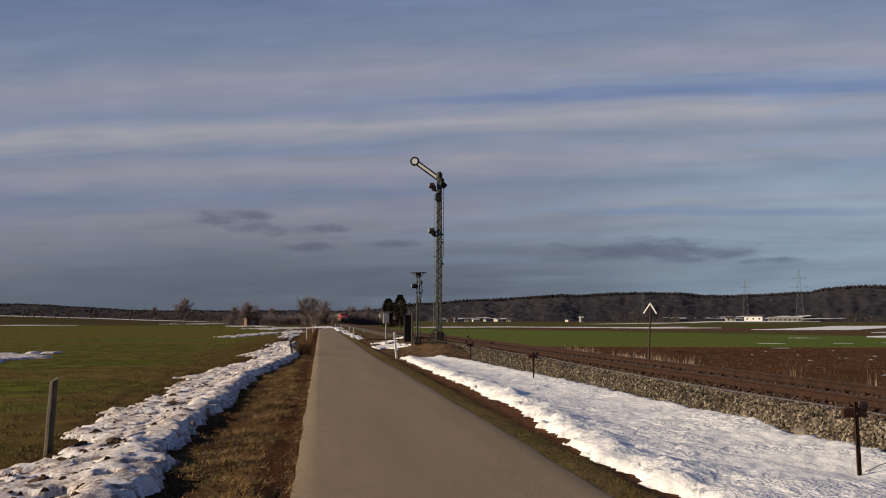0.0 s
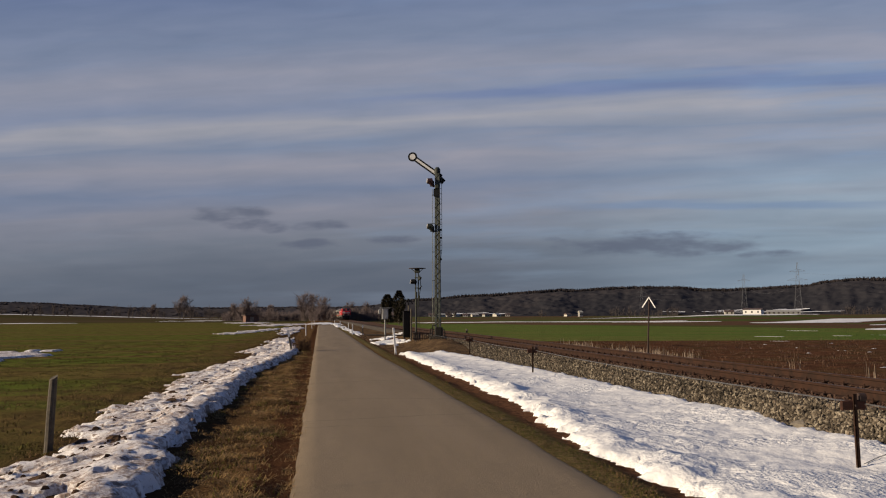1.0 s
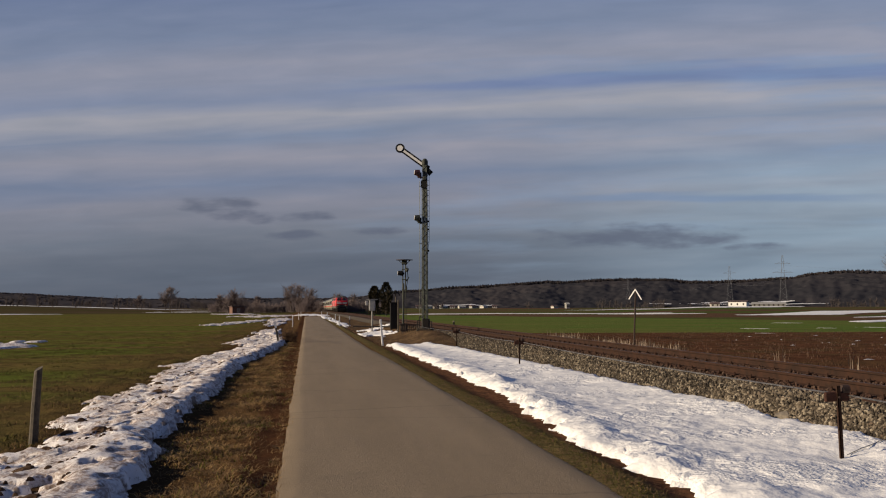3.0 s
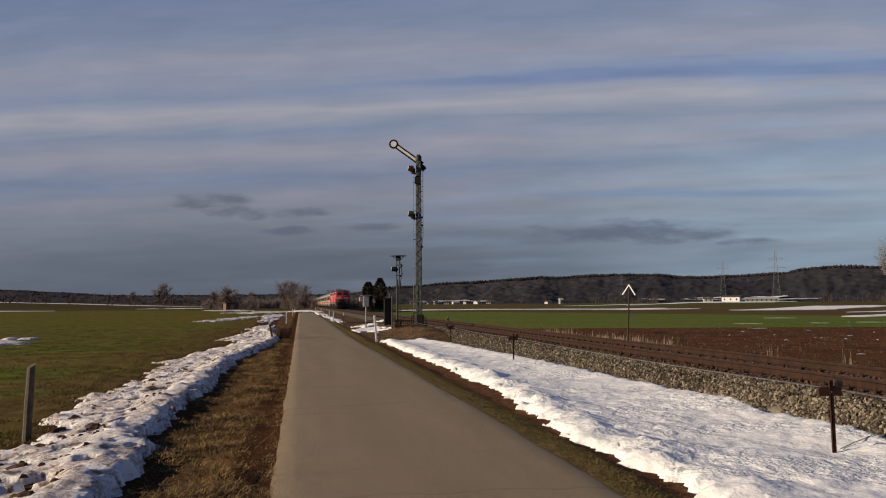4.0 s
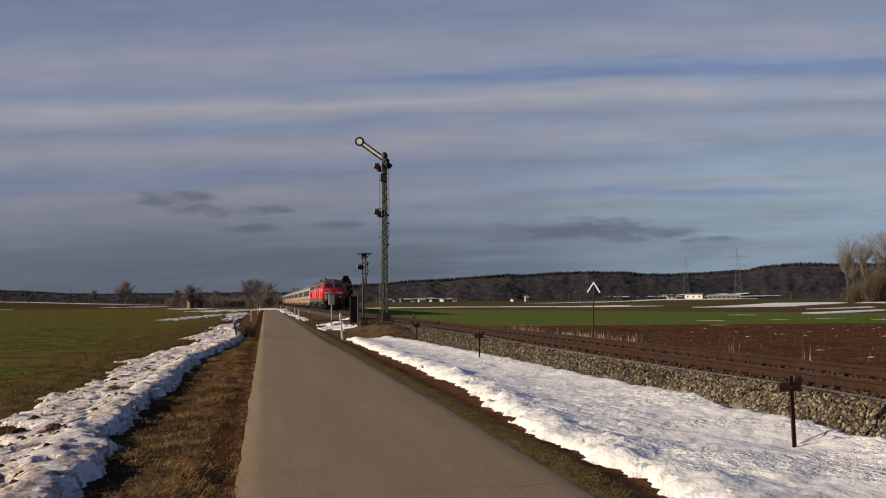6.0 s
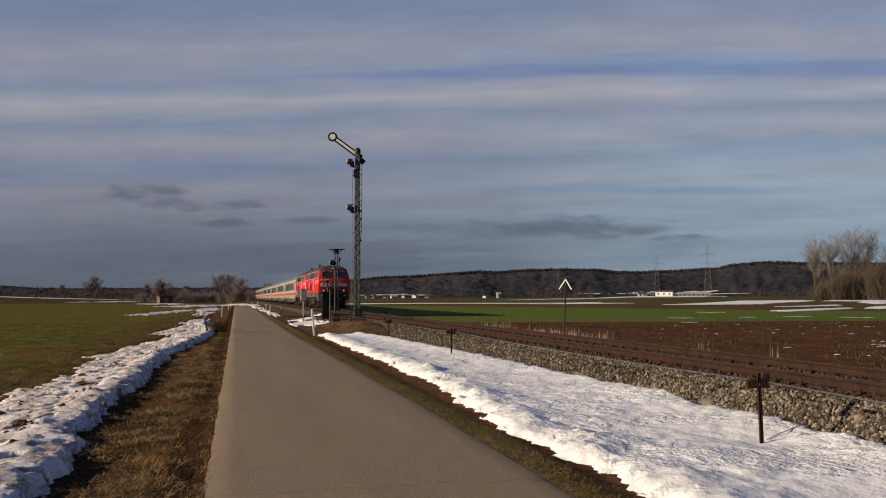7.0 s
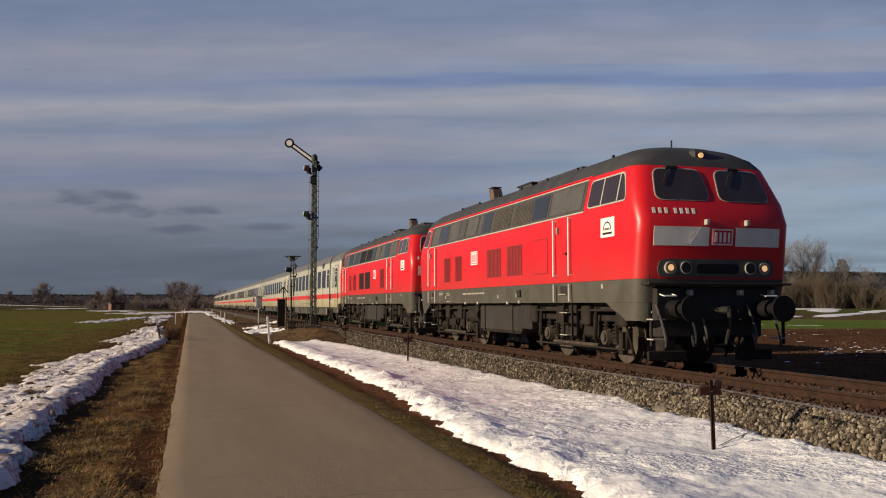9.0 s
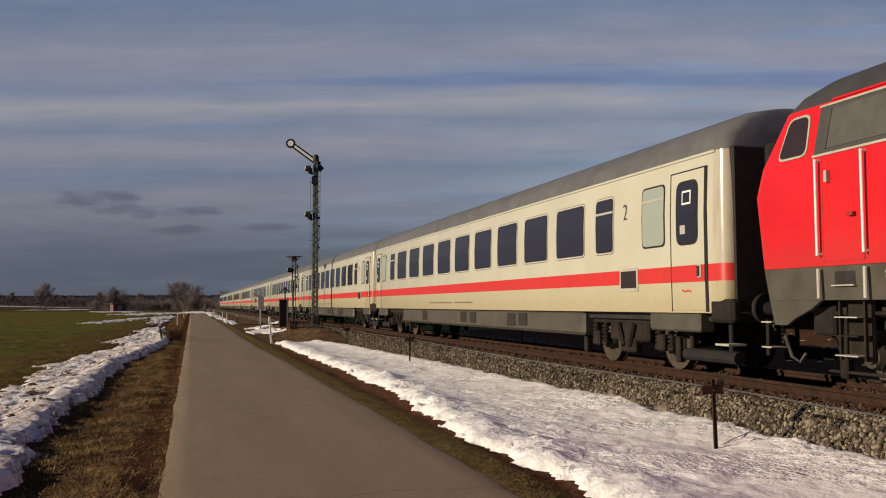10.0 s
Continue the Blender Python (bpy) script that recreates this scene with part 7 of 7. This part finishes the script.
def hills():
    azs = list(np.arange(-70, -27, 1.0)) + list(np.arange(-27, 50, 0.1)) + list(np.arange(50, 75.1, 1.0))
    ds = list(np.linspace(HILL_NEAR, HILL_TOP, 60)) + [2180, 2300, 2500]

    def canopy(a, d):
        x, y = d * math.sin(radians(a)), d * math.cos(radians(a))
        return (2.4 * fbm(x, y, 0.06, 71.0) + 2.0 * fbm(x, y, 0.012, 73.0)) * (0.45 + 0.55 * smooth01(2, 8, a))
    verts = [(d * math.sin(radians(a)), d * math.cos(radians(a)), hill_z(a, min(d, HILL_TOP)) - (0 if d <= HILL_TOP else (d - HILL_TOP) * 0.05) + (canopy(a, d) if -28 < a < 51 else 0)) for d in ds for a in azs]
    w = len(azs)
    faces = [(j * w + i, j * w + i + 1, (j + 1) * w + i + 1, (j + 1) * w + i) for j in range(len(ds) - 1) for i in range(w - 1)]
    tagged(raw("hill_ridge", verts, faces, "forest", smooth=True), "long dark wooded ridge beyond the valley", "hill", kind="structure")
    # woods on the ridge
    rng = random.Random(9)
    for name, mat, share, lo, hi in (("far_conifer_woods", "farneedle", 0.03, 4, 50), ("far_bare_woods", "farwood", 0.13, 4, 50), ("far_plain_woods", "farplain", 0.05, -26, 4)):
        verts, faces = [], []
        for k in range(int(52000 * share)):
            a = rng.uniform(lo, hi)
            crest = rng.random() < 0.72
            d = rng.uniform(HILL_TOP - 130, HILL_TOP + 5) if crest else HILL_NEAR + (HILL_TOP - HILL_NEAR) * rng.random() ** 0.7
            if a > 4 and not crest:
                continue
            if d < HILL_TOP - 135 and fbm(a, d * 0.01, 0.35, 31.0) > (-0.02 if lo > 0 else 0.16):
                continue
            x, y, z = d * math.sin(radians(a)), d * math.cos(radians(a)), hill_z(a, min(d, HILL_TOP)) - 2
            h, r = (rng.uniform(3, 5.5), rng.uniform(2.5, 5.0)) if a < 4 else (rng.uniform(5, 9), rng.uniform(1.0, 2.4)) if crest else (rng.uniform(3.0, 5.0), rng.uniform(2.0, 3.4))
            b = len(verts)
            if mat == "farneedle":
                verts += [(x - r, y - r, z), (x + r, y - r, z), (x, y + r, z), (x, y, z + h + 2)]
                faces += [(b, b + 1, b + 3), (b + 1, b + 2, b + 3), (b + 2, b, b + 3)]
            else:
                for q in range(5):
                    t = 2 * math.pi * q / 5
                    verts.append((x + r * 1.3 * math.cos(t), y + r * 1.3 * math.sin(t), z + h * rng.uniform(0.45, 0.7)))
                verts += [(x, y, z + h * 0.95), (x, y, z)]
                faces += [(b + q, b + (q + 1) % 5, b + 5) for q in range(5)] + [(b + (q + 1) % 5, b + q, b + 6) for q in range(5)]
        tagged(raw(name, verts, faces, mat), "distant winter woods on the ridge", "woods", kind="stuff")
    # low line of trees and hedges across the plain
    segs = []
    for k in range(1000):
        a = rng.uniform(-30, 48)
        d = rng.uniform(560, 1150)
        if fbm(a, 0, 0.22, 44.0) + 0.25 * fbm(a, 0, 1.5, 4.0) < (-0.12 if a < 5 else 0.06):
            continue
        x, y = d * math.sin(radians(a)), d * math.cos(radians(a))
        z, h = ground_z(x, y), rng.uniform(4, 10) * (1.0 if a < 6 else 0.85)
        base = Vector((x, y, z))
        segs.append((base, base + Vector((0, 0, h * 0.6)), 0.3, 0.15, 0))
        for q in range(16):
            p = base + Vector((0, 0, h * rng.uniform(0.05, 0.6)))
            e = p + Vector((rng.uniform(-1, 1), rng.uniform(-0.5, 0.5), rng.uniform(0.3, 1.2))).normalized() * h * rng.uniform(0.2, 0.42)
            segs.append((p, e, 0.16, 0.06, 2))
    ob = limbs_mesh("far_hedgerows", segs, "farbrown", None)
    tagged(ob, "thin line of distant bare hedgerow trees", "woods", kind="stuff")


M["farbrown"] = mottled("distant bare hedgerows", (0.070, 0.059, 0.057), (0.054, 0.047, 0.046), 0.02, 1.0, spec=0.0)
M["farplain"] = mottled("distant grey woods", (0.062, 0.055, 0.056), (0.048, 0.043, 0.044), 0.02, 1.0, spec=0.0)
M["farneedle"] = mottled("distant conifers", (0.026, 0.026, 0.028), (0.034, 0.032, 0.033), 0.02, 1.0, spec=0.0)
M["farwood"] = mottled("distant bare woods", (0.040, 0.034, 0.034), (0.031, 0.027, 0.028), 0.02, 1.0, spec=0.0)
hills()


HILL_SNOW = [  # bearing, distance, half sizes across and outwards
    (25.2, 1400, 26, 16), (26.4, 1440, 40, 18), (28.4, 1390, 44, 14), (29.3, 1450, 30, 20), (30.4, 1390, 36, 12), (8.4, 1400, 26, 16), (9.6, 1420, 34, 14), (11.2, 1400, 24, 14), (22.6, 1400, 22, 12),
]


def hill_snow():
    """Snowy fields low on the far slope."""
    for k, (az, d, ru, rv) in enumerate(HILL_SNOW):
        a = radians(az)
        n, m = 22, 10
        verts, faces, use = [], [], []
        for i in range(n):
            for j in range(m):
                u, v = (i / (n - 1) * 2 - 1) * 1.4, (j / (m - 1) * 2 - 1) * 1.4
                x, y = d * math.sin(a) + u * ru * math.cos(a) + v * rv * math.sin(a), d * math.cos(a) - u * ru * math.sin(a) + v * rv * math.cos(a)
                got = 1 - math.hypot(u, v) + 0.8 * fbm(u * 1.6 + 3.7 * k, v * 0.8, 1.0, 90.0 + k)
                use.append(got > 0)
                verts.append((x, y, hill_z(math.degrees(math.atan2(x, y)), math.hypot(x, y)) + 2.6))
        for i in range(n - 1):
            for j in range(m - 1):
                q = (i * m + j, (i + 1) * m + j, (i + 1) * m + j + 1, i * m + j + 1)
                if all(use[t] for t in q):
                    faces.append(q)
        tagged(raw("snow_field", verts, faces, "snow", smooth=True), "distant snowy field at the ridge's foot", "snow", kind="stuff")


hill_snow()


def house(az, d, w, l, h, roof, label, name="farmhouse", wall="plaster", turn=0.0, top="rooftile"):
    x, y = d * math.sin(radians(az)), d * math.cos(radians(az))
    t = thing(name, label, "house", at=pose(x, y, ground_z(x, y), 0, 0, turn))
    part("wall", boxes((-w / 2, w / 2, -l / 2, l / 2, -0.5, h)), wall, t)
    bm = bmesh.new()
    e = 0.4
    vs = [bm.verts.new(p) for p in ((-w / 2 - e, -l / 2 - e, h), (w / 2 + e, -l / 2 - e, h), (w / 2 + e, l / 2 + e, h), (-w / 2 - e, l / 2 + e, h), (-w / 2 - e, 0, h + roof), (w / 2 + e, 0, h + roof))]
    for q in ((0, 1, 5, 4), (2, 3, 4, 5), (0, 4, 3), (1, 2, 5), (0, 3, 2, 1)):
        bm.faces.new([vs[i] for i in q])
    part("roof", bm, top, t)
    n = max(2, int(w / 3))
    for k in range(n):
        u = -w / 2 + (k + 0.5) * w / n
        part("window", boxes((u - 0.45, u + 0.45, -l / 2 - 0.06, -l / 2 + 0.1, h * 0.4, h * 0.4 + 1.1)), "glass", t)
    return t


def buildings():
    house(27.0, 620, 11.5, 8, 3.4, 1.0, "low white house across the valley", wall="white", turn=-40)
    house(25.6, 640, 6, 5, 2.4, 1.2, "small pale shed beside a house", "shed", turn=-20)
    house(28.7, 640, 21, 9, 2.1, 1.3, "long grey farm shed with a snowy roof", "farm_shed", "greybox", -27, "silver")
    village = [(7.2, 900, 8, 2.2), (7.7, 860, 9, 2.0), (8.2, 880, 6, 2.2), (8.7, 930, 7, 2.0), (9.3, 900, 5, 2.2), (9.9, 960, 7, 2.0), (10.6, 920, 5, 2.2), (11.3, 940, 6, 2.0), (12.0, 970, 5, 2.0), (16.6, 780, 2.6, 3.6), (15.8, 900, 5, 2.0)]
    for k, (az, d, w, h) in enumerate(village):
        house(az, d, w, 6, h, 1.5, "small distant village house with a dull roof", "village_house", "plaster" if k % 3 else "greybox", -az + 15 * (k % 4), "silver" if k % 2 else "rooftile")
    c = thing("field_hut", "old wooden field hut with a shallow roof", "hut", at=pose(-22.4, 300, ground_z(-22.4, 300), 0, 0, 20))
    part("wall", boxes((-2.0, 2.0, -1.8, 1.8, -0.3, 2.2)), "hutwood", c)
    part("roof", boxes((-2.4, 2.4, -2.2, 2.2, 2.2, 2.45), bevel=0.05), "rooftile", c)
    part("door", boxes((-0.6, 0.6, -1.86, -1.78, 0, 1.8)), "reed", c)


buildings()


def pylon(az, d, h):
    x, y = d * math.sin(radians(az)), d * math.cos(radians(az))
    t = thing("power_pylon", "distant steel lattice power pylon", "pylon", "power pylons", at=pose(x, y, ground_z(x, y), 0, 0, -35))
    wid = lambda z: 3.2 * (1 - z / h) ** 1.15 + 0.5
    for sx in (-1, 1):
        for sy in (-1, 1):
            rows = []
            for a, b in ((0, 0.35), (0.35, 0.7), (0.7, 1.0)):
                rows.append(((sx * wid(a * h), sy * wid(a * h), a * h), (sx * wid(b * h), sy * wid(b * h), b * h), 0.09))
            part("leg", rods(*rows, seg=4), "pylon", t)
    rows = []
    for k in range(10):
        a, b = k / 10 * h, (k + 1) / 10 * h
        s = 1 if k % 2 else -1
        for sy in (-1, 1):
            rows.append(((-s * wid(a), sy * wid(a), a), (s * wid(b), sy * wid(b), b), 0.045))
    part("bracing", rods(*rows, seg=4), "pylon", t)
    for z, l in ((0.66 * h, 9.0), (0.83 * h, 7.0)):
        part("cross_arm", rods(((-l, 0, z), (l, 0, z), 0.12), ((-l, 0, z), (0, 0, z + 2.2), 0.07), ((l, 0, z), (0, 0, z + 2.2), 0.07), seg=4), "pylon", t)
    return x, y, h


def power_line():
    tops = [pylon(*q) for q in ((29.55, 900, 49), (26.5, 1080, 47), (20.4, 1500, 46))]
    tops.insert(0, (tops[0][0] + 190, tops[0][1] - 210, 49))
    c = thing("power_cables", "thin distant power cables", "cable", kind="structure")
    for off, zf in ((-9, 0.66), (9, 0.66), (-7, 0.83), (7, 0.83)):
        for (xa, ya, ha), (xb, yb, hb) in zip(tops, tops[1:]):
            pts = [(xa + off * 0.8 + (xb - xa) * k / 12, ya + off * 0.6 + (yb - ya) * k / 12, zf * (ha + (hb - ha) * k / 12) - 8 * (1 - (k / 6 - 1) ** 2)) for k in range(13)]
            part("cable", tube(pts, 0.02, 3), "pylon", c)


power_line()


# ---- sleepers, last: many alike pieces on one mesh ----
def sleepers():
    bm = boxes((-1.3, 1.3, -0.125, 0.125, -0.11, 0.0), bevel=0.02)
    me = bpy.data.meshes.new("sleeper")
    bm.to_mesh(me)
    bm.free()
    me.materials.append(M["sleeper"])
    bm = bmesh.new()
    for s in (-1, 1):
        c = s * 0.753
        box(bm, c - 0.17, c + 0.17, -0.08, 0.08, 0.0, 0.022)
        for q in (-1, 1):
            box(bm, c + q * 0.11 - 0.04, c + q * 0.11 + 0.04, -0.05, 0.05, 0.022, 0.06, 0.012)
            rod(bm, (c + q * 0.11, 0, 0.06), (c + q * 0.11, 0, 0.09), 0.016, seg=6)
    mc = bpy.data.meshes.new("rail_chair")
    bm.to_mesh(mc)
    bm.free()
    mc.materials.append(M["rust"])
    # added pale pieces stand in for highlights beside the rails
    bm = boxes((-0.60, -0.42, -0.05, 0.05, 0.0, 0.03), (0.44, 0.58, -0.05, 0.05, 0.0, 0.03), bevel=0.008)
    ml = bpy.data.meshes.new("clip_highlight")
    bm.to_mesh(ml)
    bm.free()
    ml.materials.append(M["paleclip"])
    for k in range(150):
        y = 4.0 + 0.63 * k
        s = new("sleeper", me)
        s.parent, s.location = TRACK, (TX, y, RAIL - 0.175 - 0.022)
        c = new("rail_chair", mc)
        c.parent, c.location = s, (0, 0, 0)
        if k < 70:
            c = new("clip_highlight", ml)
            c.parent, c.location = s, (0, 0, 0)
    bm = bmesh.new()
    for k in range(170):
        y = 4.0 + 0.63 * (150 + k)
        box(bm, TX - 1.3, TX + 1.3, y - 0.125, y + 0.125, RAIL - 0.3, RAIL - 0.197)
    tagged(part("far_sleepers", bm, "sleeper", TRACK), kind="stuff")


sleepers()


motions()
